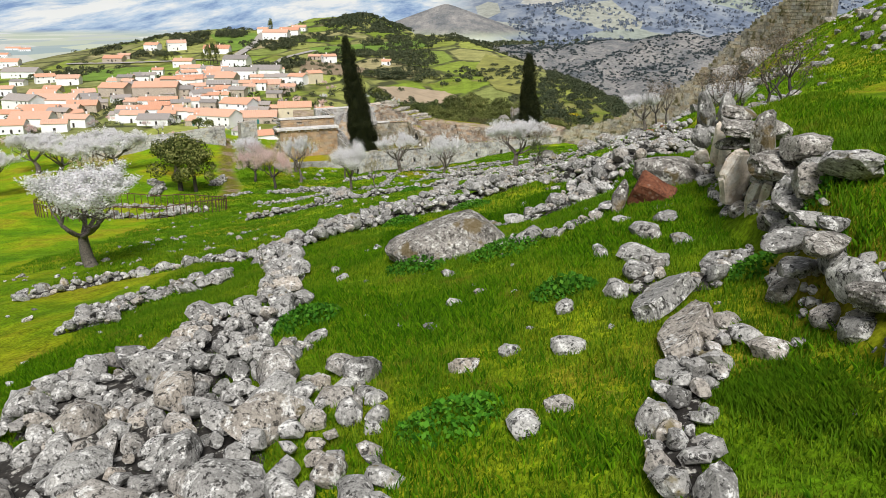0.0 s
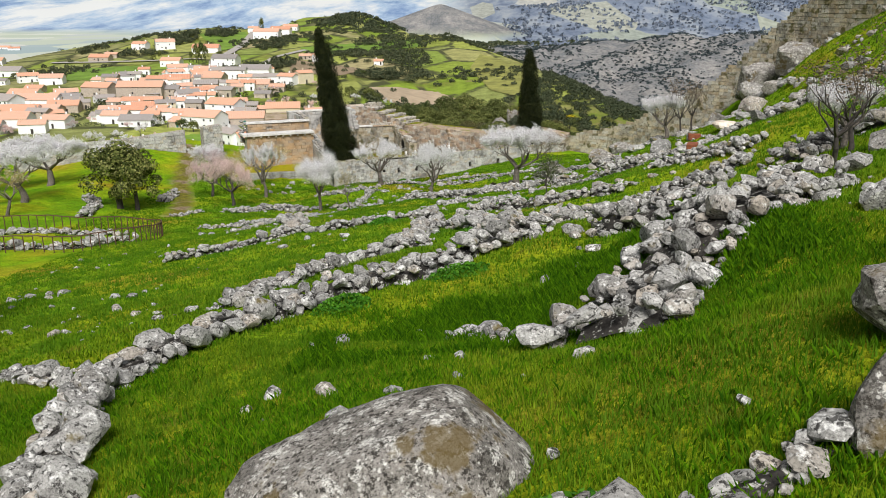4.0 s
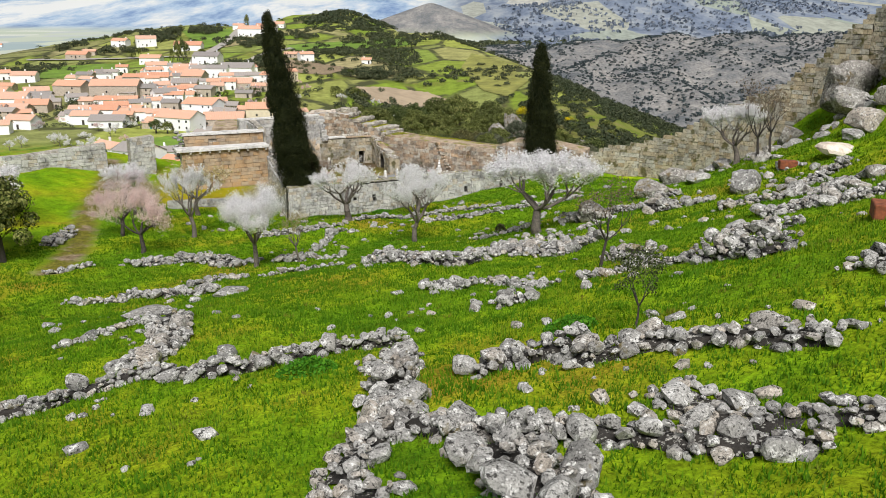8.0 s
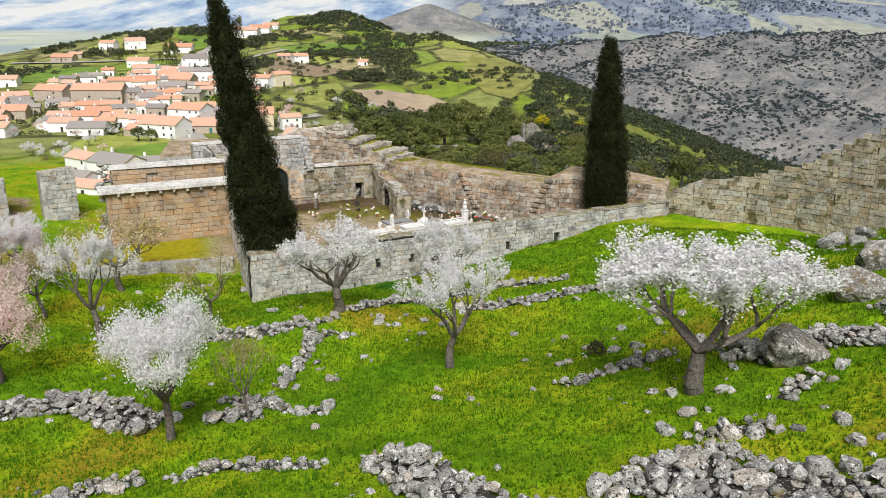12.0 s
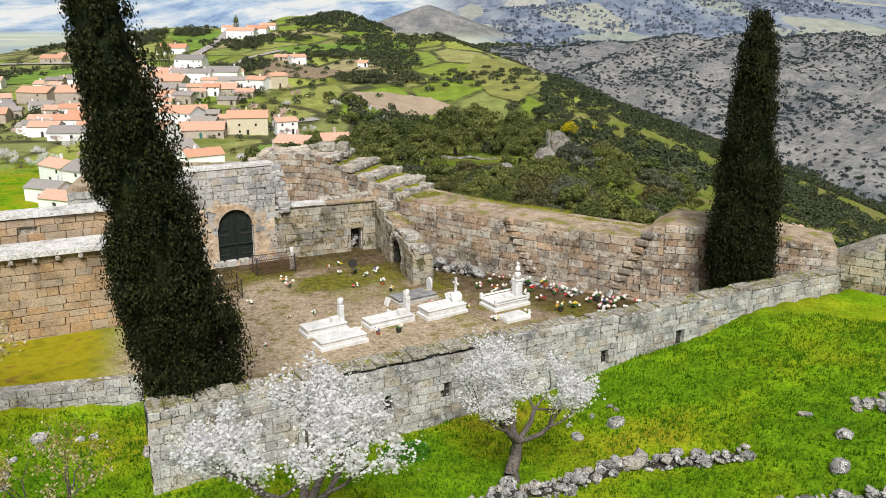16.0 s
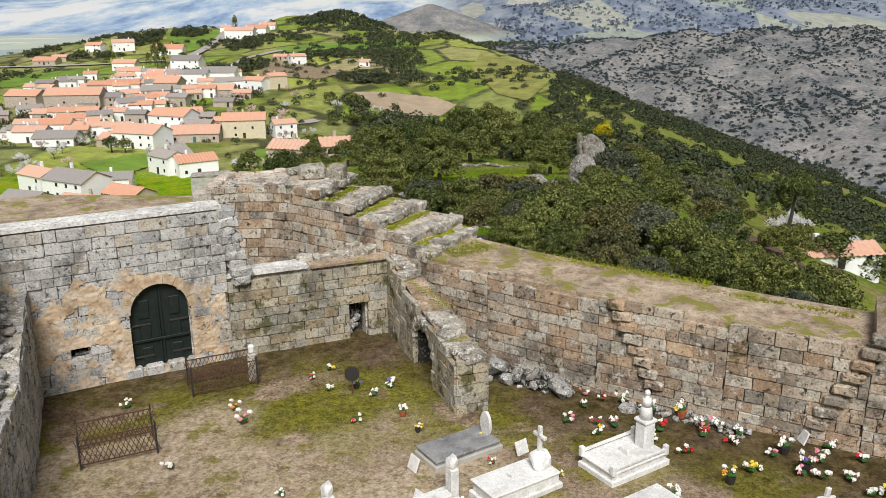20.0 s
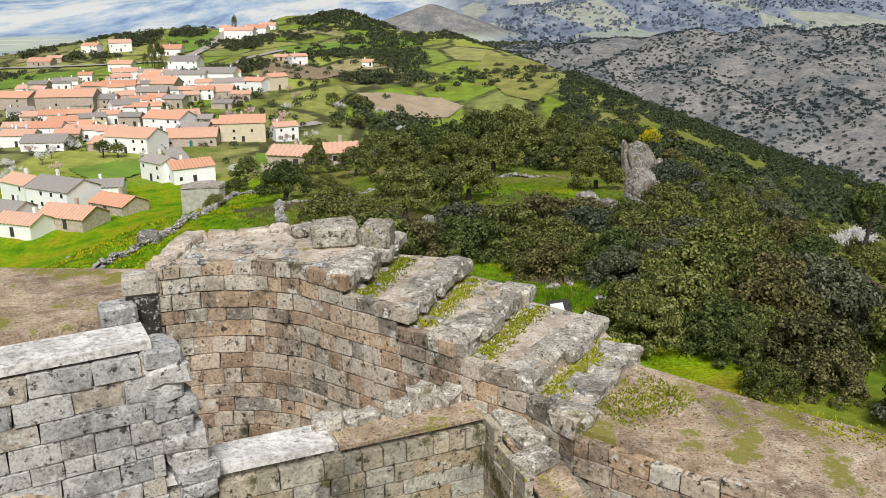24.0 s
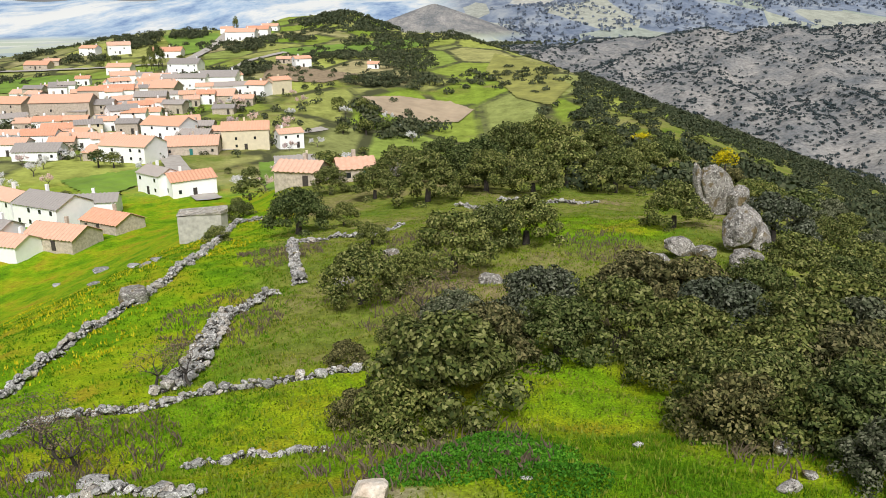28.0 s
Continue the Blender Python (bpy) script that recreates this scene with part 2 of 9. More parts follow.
M_BLADE_DARK = leaf_mat("lush_grass_blades", (0.032, 0.115, 0.002), (0.085, 0.22, 0.003), (0.17, 0.34, 0.006), through=0.45)
M_MOSS = leaf_mat("wall_top_moss", (0.18, 0.22, 0.010), (0.30, 0.34, 0.015), (0.40, 0.36, 0.03), through=0.2)
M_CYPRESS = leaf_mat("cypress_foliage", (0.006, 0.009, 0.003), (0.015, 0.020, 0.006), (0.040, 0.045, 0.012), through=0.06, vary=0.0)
M_OAK = leaf_mat("holm_oak_leaves", (0.022, 0.034, 0.009), (0.066, 0.086, 0.021), (0.145, 0.160, 0.046), (0.25, 0.25, 0.10), through=0.15, vary=0.9)
M_SCRUB = leaf_mat("scrub_leaves", (0.026, 0.040, 0.009), (0.07, 0.09, 0.022), (0.14, 0.155, 0.046), (0.235, 0.225, 0.088), through=0.15, vary=0.9)
M_SCRUB_BROWN = leaf_mat("russet_scrub_leaves", (0.026, 0.030, 0.012), (0.062, 0.064, 0.024), (0.125, 0.118, 0.05), (0.21, 0.18, 0.09), through=0.12, vary=0.8)
M_SCRUB_GREY = leaf_mat("grey_scrub_leaves", (0.028, 0.036, 0.018), (0.06, 0.07, 0.04), (0.11, 0.12, 0.08), (0.19, 0.19, 0.14), through=0.1, vary=0.8)
M_BLOSSOM = leaf_mat("white_blossom", (0.80, 0.75, 0.77), (0.86, 0.855, 0.865), (0.90, 0.90, 0.91), through=0.5, vary=0.0)
M_BLOSSOM_PINK = leaf_mat("pink_blossom", (0.66, 0.45, 0.46), (0.80, 0.62, 0.63), (0.88, 0.80, 0.80), through=0.45)
M_BUDS = leaf_mat("fresh_buds", (0.30, 0.22, 0.08), (0.36, 0.30, 0.10), (0.62, 0.55, 0.45), through=0.3)
M_TWIGS = leaf_mat("bare_twigs", (0.12, 0.09, 0.06), (0.2, 0.15, 0.11), through=0.0)
M_HERB = leaf_mat("broad_green_leaves", (0.03, 0.12, 0.008), (0.06, 0.20, 0.012), (0.11, 0.27, 0.02))
M_GORSE = leaf_mat("gorse_flowers", (0.55, 0.42, 0.0), (0.7, 0.55, 0.01), (0.3, 0.3, 0.02))
M_YELLOW = leaf_mat("yellow_wildflowers", (0.5, 0.42, 0.01), (0.6, 0.52, 0.02))
M_FARWOOD = leaf_mat("far_scrub_clumps", (0.03, 0.042, 0.022), (0.06, 0.072, 0.036), (0.10, 0.105, 0.055), through=0.0)
# scrub across the gorge, with a blue haze tint in its colour
M_GORGE = leaf_mat("haze_tinted_mountain_scrub", (0.035, 0.050, 0.058), (0.055, 0.072, 0.078), (0.09, 0.10, 0.098), through=0.0)
# leaf colours lifted and blued to carry the haze of distance
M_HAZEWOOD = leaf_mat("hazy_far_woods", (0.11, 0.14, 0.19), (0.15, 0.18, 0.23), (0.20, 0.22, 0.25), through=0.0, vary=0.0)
M_BARK = plain("lichened_bark", (0.13, 0.11, 0.095), 0.95, 0.7, 14)
M_DARKBARK = plain("dark_bark", (0.05, 0.042, 0.036), 0.95, 0.5, 10)
M_WHITE = plain("whitewashed_plaster", (0.88, 0.88, 0.875), 0.85, 0.04, 0.8)
M_BEIGE = stone_mat("fresh_beige_split_stone", (0.46, 0.36, 0.28), (0.62, 0.54, 0.45), (0.72, 0.66, 0.58), 4, (0.74, 0.70, 0.64), (0.24, 0.17, 0.12), lichen_at=0.55, dark_at=0.64, speck=0.35)
M_LIME = stone_mat("whitewashed_coping", (0.52, 0.50, 0.47), (0.68, 0.66, 0.63), (0.80, 0.78, 0.75), 4, (0.75, 0.73, 0.70), (0.14, 0.13, 0.11), lichen_at=0.56, dark_at=0.62, discs=0.1)
M_CREAM = plain("cream_plaster", (0.66, 0.58, 0.42), 0.85, 0.08, 0.8)
M_STONEHOUSE = plain("granite_house_wall", (0.46, 0.39, 0.32), 0.95, 0.3, 1.8)
M_CONCRETE = plain("weathered_concrete", (0.42, 0.40, 0.36), 0.95, 0.25, 1.5)
M_GLASS = plain("dark_window_pane", (0.02, 0.022, 0.026), 0.15, 0.2, 2)
M_DOORGREEN = plain("dark_green_gate_paint", (0.010, 0.017, 0.015), 0.55, 0.4, 9)
M_TEAL = plain("teal_paint", (0.02, 0.16, 0.15), 0.6)
M_IRON = plain("rusty_iron", (0.09, 0.045, 0.028), 0.85, 0.5, 20)
M_DARKIRON = plain("dark_iron", (0.03, 0.026, 0.024), 0.7, 0.4, 20)
M_GREEN = plain("flower_leaves", (0.03, 0.10, 0.015), 0.8, 0.5, 30)
M_TERRA = plain("terracotta_pot", (0.36, 0.10, 0.04), 0.8, 0.2, 10)
M_ASPHALT = plain("pale_road", (0.36, 0.33, 0.30), 0.95, 0.15, 0.5)
M_DARKEARTH = plain("turned_earth", (0.10, 0.06, 0.04), 0.95, 0.4, 3)
M_PANEL = plain("white_panel", (0.75, 0.75, 0.73), 0.6, 0.05, 3)
M_PYLON = plain("galvanised_steel", (0.45, 0.46, 0.47), 0.6, 0.05, 3)


def flower(name, rgb):
    return plain(name, rgb, 0.8, 0.2, 30)


M_FLOWERS = [flower("white_petals", (0.8, 0.78, 0.72)), flower("red_petals", (0.5, 0.02, 0.02)), flower("pink_petals", (0.7, 0.25, 0.32)),
             flower("yellow_petals", (0.75, 0.55, 0.05)), flower("violet_petals", (0.15, 0.1, 0.4)), flower("orange_petals", (0.7, 0.25, 0.06))]


def roof_mat(name, a, b2, c):
    """Clay tiles: rows of half-round tiles that run down the slope, with per-roof tint."""
    m, n, l, b = mat(name)
    pos = place(n)
    rnd = n.new("ShaderNodeObjectInfo").outputs["Random"]
    col = mix(n, l, 0.5, ramp(n, l, noise_tex(n, l, pos, 1.3, 5), (0.3, a), (0.7, b2)), ramp(n, l, rnd, (0, a), (0.5, b2), (1, c)))
    l.new(col, b.inputs["Base Color"])
    b.inputs["Roughness"].default_value = 0.9
    bump(n, l, b, noise_tex(n, l, pos, 5, 3), 0.8, 0.05)
    return m


M_ROOF = roof_mat("clay_roof_tiles", (0.54, 0.25, 0.15), (0.66, 0.38, 0.26), (0.62, 0.45, 0.36))
M_ROOF_GREY = roof_mat("grey_roof_tiles", (0.22, 0.20, 0.19), (0.34, 0.31, 0.29), (0.42, 0.36, 0.32))


def ground_mat():
    m, n, l, b = mat("hillside_turf")
    pos = place(n)

    def attr(name):
        a = n.new("ShaderNodeAttribute")
        a.attribute_name = name
        return a.outputs["Fac"]

    big, mid, fine = noise_tex(n, l, pos, 0.16, 5), noise_tex(n, l, pos, 1.1, 5), noise_tex(n, l, pos, 9, 5, 0.7)
    turf = ramp(n, l, big, (0.32, (0.075, 0.17, 0.004)), (0.46, (0.15, 0.245, 0.006)), (0.56, (0.23, 0.275, 0.008)), (0.68, (0.27, 0.235, 0.02)))
    turf = mix(n, l, 0.75, turf, ramp(n, l, mid, (0.3, grey(0.55)), (0.7, grey(1.3))), "MULTIPLY")
    turf = mix(n, l, 0.8, turf, ramp(n, l, fine, (0.34, grey(0.3)), (0.64, grey(1.4))), "MULTIPLY")
    turf = mix(n, l, ramp(n, l, noise_tex(n, l, pos, 0.55, 6, 0.7), (0.62, grey(0)), (0.70, grey(0.6))), turf, (0.15, 0.10, 0.045))
    sunny = ramp(n, l, big, (0.32, (0.095, 0.22, 0.006)), (0.46, (0.17, 0.30, 0.007)), (0.56, (0.26, 0.33, 0.010)), (0.68, (0.31, 0.25, 0.02)))
    sunny = mix(n, l, 0.75, sunny, ramp(n, l, mid, (0.3, grey(0.6)), (0.7, grey(1.25))), "MULTIPLY")
    sunny = mix(n, l, 0.8, sunny, ramp(n, l, fine, (0.34, grey(0.35)), (0.64, grey(1.4))), "MULTIPLY")
    turf = mix(n, l, attr("meadow"), turf, sunny)
    dirt = ramp(n, l, noise_tex(n, l, pos, 1.6, 6, 0.7), (0.3, (0.10, 0.07, 0.043)), (0.48, (0.24, 0.175, 0.115)), (0.7, (0.42, 0.33, 0.24)))
    moss = ramp(n, l, noise_tex(n, l, pos, 3, 5), (0.35, (0.085, 0.088, 0.010)), (0.6, (0.20, 0.19, 0.018)))
    dirt = mix(n, l, ramp(n, l, noise_tex(n, l, pos, 0.42, 5, 0.6), (0.40, grey(0)), (0.50, grey(0.9))), dirt, moss)
    dirt = mix(n, l, 0.8, dirt, ramp(n, l, noise_tex(n, l, pos, 14, 6, 0.8), (0.34, grey(0.4)), (0.6, grey(1.2))), "MULTIPLY")
    gold = ramp(n, l, noise_tex(n, l, pos, 1.2, 5), (0.3, (0.17, 0.17, 0.01)), (0.55, (0.32, 0.28, 0.012)), (0.75, (0.2, 0.12, 0.03)))
    scrub = ramp(n, l, noise_tex(n, l, pos, 0.09, 6, 0.7), (0.35, (0.11, 0.17, 0.02)), (0.5, (0.18, 0.20, 0.04)), (0.65, (0.23, 0.19, 0.09)))
    scrub = mix(n, l, 0.7, scrub, ramp(n, l, noise_tex(n, l, pos, 1.3, 7, 0.8), (0.36, grey(0.35)), (0.64, grey(1.5))), "MULTIPLY")
    # blue-grey of haze across the gorge is put into the heath colour
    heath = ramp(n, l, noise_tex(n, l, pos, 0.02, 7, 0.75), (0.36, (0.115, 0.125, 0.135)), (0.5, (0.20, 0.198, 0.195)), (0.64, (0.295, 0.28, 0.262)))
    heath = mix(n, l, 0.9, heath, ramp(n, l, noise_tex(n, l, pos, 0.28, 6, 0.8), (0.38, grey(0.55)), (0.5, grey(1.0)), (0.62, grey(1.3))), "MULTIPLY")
    vor = n.new("ShaderNodeTexVoronoi")
    vor.inputs["Scale"].default_value = 0.026
    vor.inputs["Randomness"].default_value = 0.8
    wob = n.new("ShaderNodeVectorMath")
    wob.operation = "MULTIPLY"
    wob.inputs[1].default_value = (1, 0.55, 0)
    l.new(pos, wob.inputs[0])
    l.new(wob.outputs[0], vor.inputs["Vector"])
    sep = n.new("ShaderNodeSeparateColor")
    l.new(vor.outputs["Color"], sep.inputs[0])
    fields = ramp(n, l, sep.outputs[0], (0.0, (0.19, 0.28, 0.03)), (0.25, (0.28, 0.32, 0.07)), (0.45, (0.37, 0.32, 0.17)), (0.6, (0.20, 0.30, 0.035)), (0.8, (0.27, 0.25, 0.12)), (1.0, (0.33, 0.37, 0.08)))
    fields = mix(n, l, 0.8, fields, ramp(n, l, noise_tex(n, l, pos, 0.12, 6, 0.75), (0.32, grey(0.45)), (0.68, grey(1.3))), "MULTIPLY")
    # hedges and dry-stone walls between the plots
    rim = n.new("ShaderNodeTexVoronoi")
    rim.feature = "DISTANCE_TO_EDGE"
    rim.inputs["Scale"].default_value, rim.inputs["Randomness"].default_value = 0.026, 0.8
    l.new(wob.outputs[0], rim.inputs["Vector"])
    hedge = mix(n, l, 0.5, ramp(n, l, rim.outputs["Distance"], (0.03, grey(1)), (0.07, grey(0))), ramp(n, l, noise_tex(n, l, pos, 0.07, 4), (0.42, grey(0)), (0.52, grey(1))), "MULTIPLY")
    fields = mix(n, l, hedge, fields, (0.07, 0.075, 0.035))
    fields = mix(n, l, ramp(n, l, noise_tex(n, l, pos, 0.016, 6, 0.7), (0.54, grey(0)), (0.62, grey(0.8))), fields, scrub)
    vor2 = n.new("ShaderNodeTexVoronoi")
    vor2.inputs["Scale"].default_value = 0.0075
    l.new(wob.outputs[0], vor2.inputs["Vector"])
    sep2 = n.new("ShaderNodeSeparateColor")
    l.new(vor2.outputs["Color"], sep2.inputs[0])
    # far fields, paled in the colour itself as haze would pale them
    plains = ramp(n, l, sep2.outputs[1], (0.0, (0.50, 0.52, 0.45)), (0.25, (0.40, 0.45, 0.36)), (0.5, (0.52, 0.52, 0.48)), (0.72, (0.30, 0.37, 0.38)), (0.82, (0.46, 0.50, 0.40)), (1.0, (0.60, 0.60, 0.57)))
    deep = n.new("ShaderNodeVectorMath")
    deep.operation = "MULTIPLY"
    deep.inputs[1].default_value = (1, 0.35, 0)
    l.new(pos, deep.inputs[0])
    far_pos = deep.outputs[0]
    # wooded hills with pale clearings, and bright far-west hills: haze-blue painted into both
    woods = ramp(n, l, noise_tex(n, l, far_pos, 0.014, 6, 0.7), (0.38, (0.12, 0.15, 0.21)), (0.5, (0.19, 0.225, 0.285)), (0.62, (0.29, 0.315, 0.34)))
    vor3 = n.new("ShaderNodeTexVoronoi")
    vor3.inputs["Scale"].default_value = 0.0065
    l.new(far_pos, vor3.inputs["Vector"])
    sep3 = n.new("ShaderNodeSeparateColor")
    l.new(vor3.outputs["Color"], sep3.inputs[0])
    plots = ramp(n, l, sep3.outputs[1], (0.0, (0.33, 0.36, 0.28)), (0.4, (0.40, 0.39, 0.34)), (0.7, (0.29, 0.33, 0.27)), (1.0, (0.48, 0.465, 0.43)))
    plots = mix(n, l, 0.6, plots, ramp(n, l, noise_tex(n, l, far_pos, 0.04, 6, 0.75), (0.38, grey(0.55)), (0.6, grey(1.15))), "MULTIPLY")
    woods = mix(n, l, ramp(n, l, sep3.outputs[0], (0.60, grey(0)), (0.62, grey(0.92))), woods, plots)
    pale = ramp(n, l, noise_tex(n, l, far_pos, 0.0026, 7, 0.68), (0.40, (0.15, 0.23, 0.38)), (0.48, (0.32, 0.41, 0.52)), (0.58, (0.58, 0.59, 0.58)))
    col = mix(n, l, attr("scrub"), turf, scrub)
    col = mix(n, l, attr("fields"), col, fields)
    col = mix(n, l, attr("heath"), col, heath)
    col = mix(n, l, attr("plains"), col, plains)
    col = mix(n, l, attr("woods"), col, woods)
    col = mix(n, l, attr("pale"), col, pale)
    col = mix(n, l, attr("gold"), col, gold)
    sandy = ramp(n, l, noise_tex(n, l, pos, 5, 6, 0.75), (0.32, (0.26, 0.185, 0.12)), (0.5, (0.45, 0.35, 0.25)), (0.68, (0.60, 0.51, 0.40)))
    dirt = mix(n, l, attr("sand"), dirt, sandy)
    dirt = mix(n, l, ramp(n, l, noise_tex(n, l, pos, 0.9, 6, 0.75), (0.54, grey(0)), (0.62, grey(0.75))), dirt, (0.17, 0.155, 0.02))
    humus = ramp(n, l, noise_tex(n, l, pos, 2.4, 6, 0.75), (0.36, (0.03, 0.02, 0.012)), (0.5, (0.075, 0.05, 0.03)), (0.66, (0.16, 0.115, 0.07)))
    dirt = mix(n, l, attr("humus"), dirt, humus)
    dirt = mix(n, l, ramp(n, l, noise_tex(n, l, pos, 1.5, 7, 0.8), (0.56, grey(0)), (0.62, grey(0.6))), dirt, (0.10, 0.062, 0.036))
    dirt = mix(n, l, 0.85, dirt, ramp(n, l, noise_tex(n, l, pos, 7, 7, 0.85), (0.38, grey(0.45)), (0.5, grey(1.0)), (0.62, grey(1.3))), "MULTIPLY")
    col = mix(n, l, attr("dirt"), col, dirt)
    l.new(col, b.inputs["Base Color"])
    b.inputs["Roughness"].default_value = 0.95
    b.inputs["Specular IOR Level"].default_value = 0.05
    bump(n, l, b, fine, 0.6, 0.06)
    return m


M_GRASS = ground_mat()

# ---- the lie of the land ----
def smooth(a, b, v):
    u = np.clip((v - a) / (b - a), 0, 1)
    return u * u * (3 - 2 * u)


def smax(k, *zs):
    """Soft maximum of several heights; k is how many metres the blend spans."""
    m = np.maximum.reduce(zs)
    return m + k * np.log(sum(np.exp((z - m) / k) for z in zs))


HUMPS = ((-1.9, 55.8, 0.35, 6), (6.5, 33, -1.0, 5), (10.5, 48.5, -0.9, 5), (-6, 65.6, 0.9, 7), (0.2, 75.9, 0.6, 6), (23, 80, -0.6, 6),
         (-5, 100, 0.9, 5), (7, 94, -0.6, 5), (23, 104, -2.0, 6), (36, 99, -1.6, 6), (33, 103.5, -1.5, 5), (20.5, 115.5, -2.0, 4.5), (26, 112.5, -3.0, 4.5), (29.5, 109, -2.8, 4), (24, 54, 1.7, 8), (10, 25, 0.5, 3.5), (9.9, 33.8, 0.8, 2.6))


def castle_slope(x, y):
    """The grassy hillside inside the castle, falling towards the burial ground."""
    xc, yc = np.clip(x, -34, 37), np.clip(y, 3, 113)
    u, v = xc / 20, yc / 50 - 1
    z = (9.152 + 4.07 * u + 1.039 * u * u - 9.209 * v - 1.417 * u * v + 0.733 * u * u * v - 1.453 * v * v - 0.232 * u * v * v + 2.249 * v ** 3)
    for hx, hy, h, r in HUMPS:
        z = z + h * np.exp(-((x - hx) ** 2 + (y - hy) ** 2) / (r * r))
    # grassy ledge above the bank of slabs
    edge = np.interp(y, (9, 12, 13.5, 15, 17, 18.5, 20, 22, 24, 26, 29), (9.0, 8.7, 8.5, 8.7, 9.1, 9.3, 9.6, 9.9, 10.2, 10.4, 10.8))
    z = z + np.interp(y, (8.5, 11.5, 14, 16, 25, 29), (0, 0.9, 0.95, 1.35, 1.4, 0)) * smooth(edge - 0.1, edge + 0.6, x) * smooth(20, 13, x)
    return z + 0.16 * np.maximum(0, 3 - y) + 0.55 * np.maximum(0, x - 30) * smooth(20, 60, y) - 0.12 * np.maximum(0, -34 - x)


def rampart_y(x):
    """Middle line of the rampart that closes the castle to the north."""
    return np.interp(x, (-60, -26, -16, -11, -8, -4, -1.6, 3.5, 7, 10, 15, 18.5, 22.3, 27, 31, 35, 39, 41.5, 45, 60), (118, 128, 134, 134.6, 134.4, 132, 129.2, 125.7, 123.5, 121.9, 120.6, 119.4, 118, 114.2, 110.2, 106, 99.8, 92.8, 84, 50))


def spur(x, y):
    """The castle's spur outside the rampart, with scrub and crags."""
    z = np.interp(y, (100, 135, 150, 158, 172, 200, 222, 245, 290, 330, 400, 520), (1.5, 0.6, -1.2, -4.2, -6.2, -8, -11.5, -14, -17.5, -24, -42, -70))
    edge = np.interp(y, (118, 150, 180, 215, 300), (7, 8, 12, 22, 40))
    z = z - 0.12 * np.maximum(0, -8 - x) - 0.30 * np.maximum(0, -38 - x) - 0.42 * np.maximum(0, x - edge)
    return np.maximum(z, -140)


def village_hill(x, y):
    z = -37.0 + 0.064 * np.maximum(0, y - 430) * (1 - 0.0 * y)
    z = np.minimum(z, 6 - 0.10 * np.maximum(0, y - 1120)) - 0.00009 * (x + 115) ** 2 * smooth(500, 1100, y)
    edge = np.interp(y, (100, 300, 520, 660, 820, 1100, 1500), (70, 78, 78, 52, 5, -60, -150))
    z = z - 0.38 * np.maximum(0, x - edge) - 0.05 * np.maximum(0, -130 - x) * smooth(300, 700, y)
    dip = 10 * np.exp(-((x + 5) / 45) ** 2 - ((y - 470) / 120) ** 2)
    z = z - 0.30 * np.maximum(0, -390 - x) * smooth(500, 700, y) - 0.22 * np.maximum(0, y - 930) * smooth(-190, -260, x)
    z = z - 0.36 * np.maximum(0, x + 118) * smooth(850, 1050, y) + 9 * np.exp(-((x + 275) / 62) ** 2 - ((y - 880) / 120) ** 2) + 3 * np.exp(-((x + 360) / 60) ** 2 - ((y - 760) / 110) ** 2)
    return np.maximum(z - dip - 0.12 * np.maximum(0, 300 - y), -140)


def gorge_side(x, y):
    """The scrub-covered mountain across the gorge."""
    along = (x * math.sin(radians(24)) + (y - 110) * math.cos(radians(24)))
    across = (x * math.cos(radians(24)) - (y - 110) * math.sin(radians(24)))
    z = -118 + 0.145 * (along - 400)
    crest = -16 + 7 * np.sin(across / 130 + 1.0) - 0.05 * np.maximum(0, -across - 60) - 0.0002 * np.maximum(0, across - 150) ** 2
    gully = 4.0 * np.sin(across / 17 + 2.2 * np.sin(along / 60)) + 2.5 * np.sin(across / 7.5 + along / 40 + 1.5 * np.sin(along / 31)) + 3 * np.sin(along / 47 + across / 80)
    z, crest = z + gully * smooth(-135, -100, z), crest + 0.5 * gully
    return np.maximum(np.minimum(z, crest - 0.12 * np.maximum(0, along - 1080)), -140)


def far_land(x, y):
    """Farmed plain that rises into distant hills, with a cone-shaped hill before them."""
    d = np.hypot(x, y - 100)
    z = -62 - 0.004 * d + 0 * x
    cone = 24 - 0.46 * np.hypot((x + 40) / 1.3, (y - 2300))
    roll = np.sin(x / 210 + 0.6) * np.cos(y / 330) + 0.5 * np.sin(x / 90 + y / 160)
    east = -66 + (125 + 22 * roll) * smooth(2150, 3500, y + 0.15 * x)
    west = -80 + (150 + 14 * roll) * smooth(2700, 4500, y)
    e = smooth(-200, 350, x)
    return smax(4, z, cone, east * e + west * (1 - e)) - 120 * smooth(1500, 300, d) * smooth(-420, -200, x)


def yard_mask(x, y):
    """1 inside the burial ground and the ruin beside it."""
    south = np.interp(x, (-60, -22, -18, -11, -10.2, -9.2, -8.6, -3.5, 1, 6.2, 12.5, 17.3, 21), (109, 109, 109.2, 111.1, 108.6, 104.6, 104.1, 107.0, 109.4, 112, 115.2, 117.6, 119.4))
    return smooth(-0.35, 0.35, y - south) * smooth(0.5, -0.5, y - rampart_y(x)) * smooth(-25, -23, x)


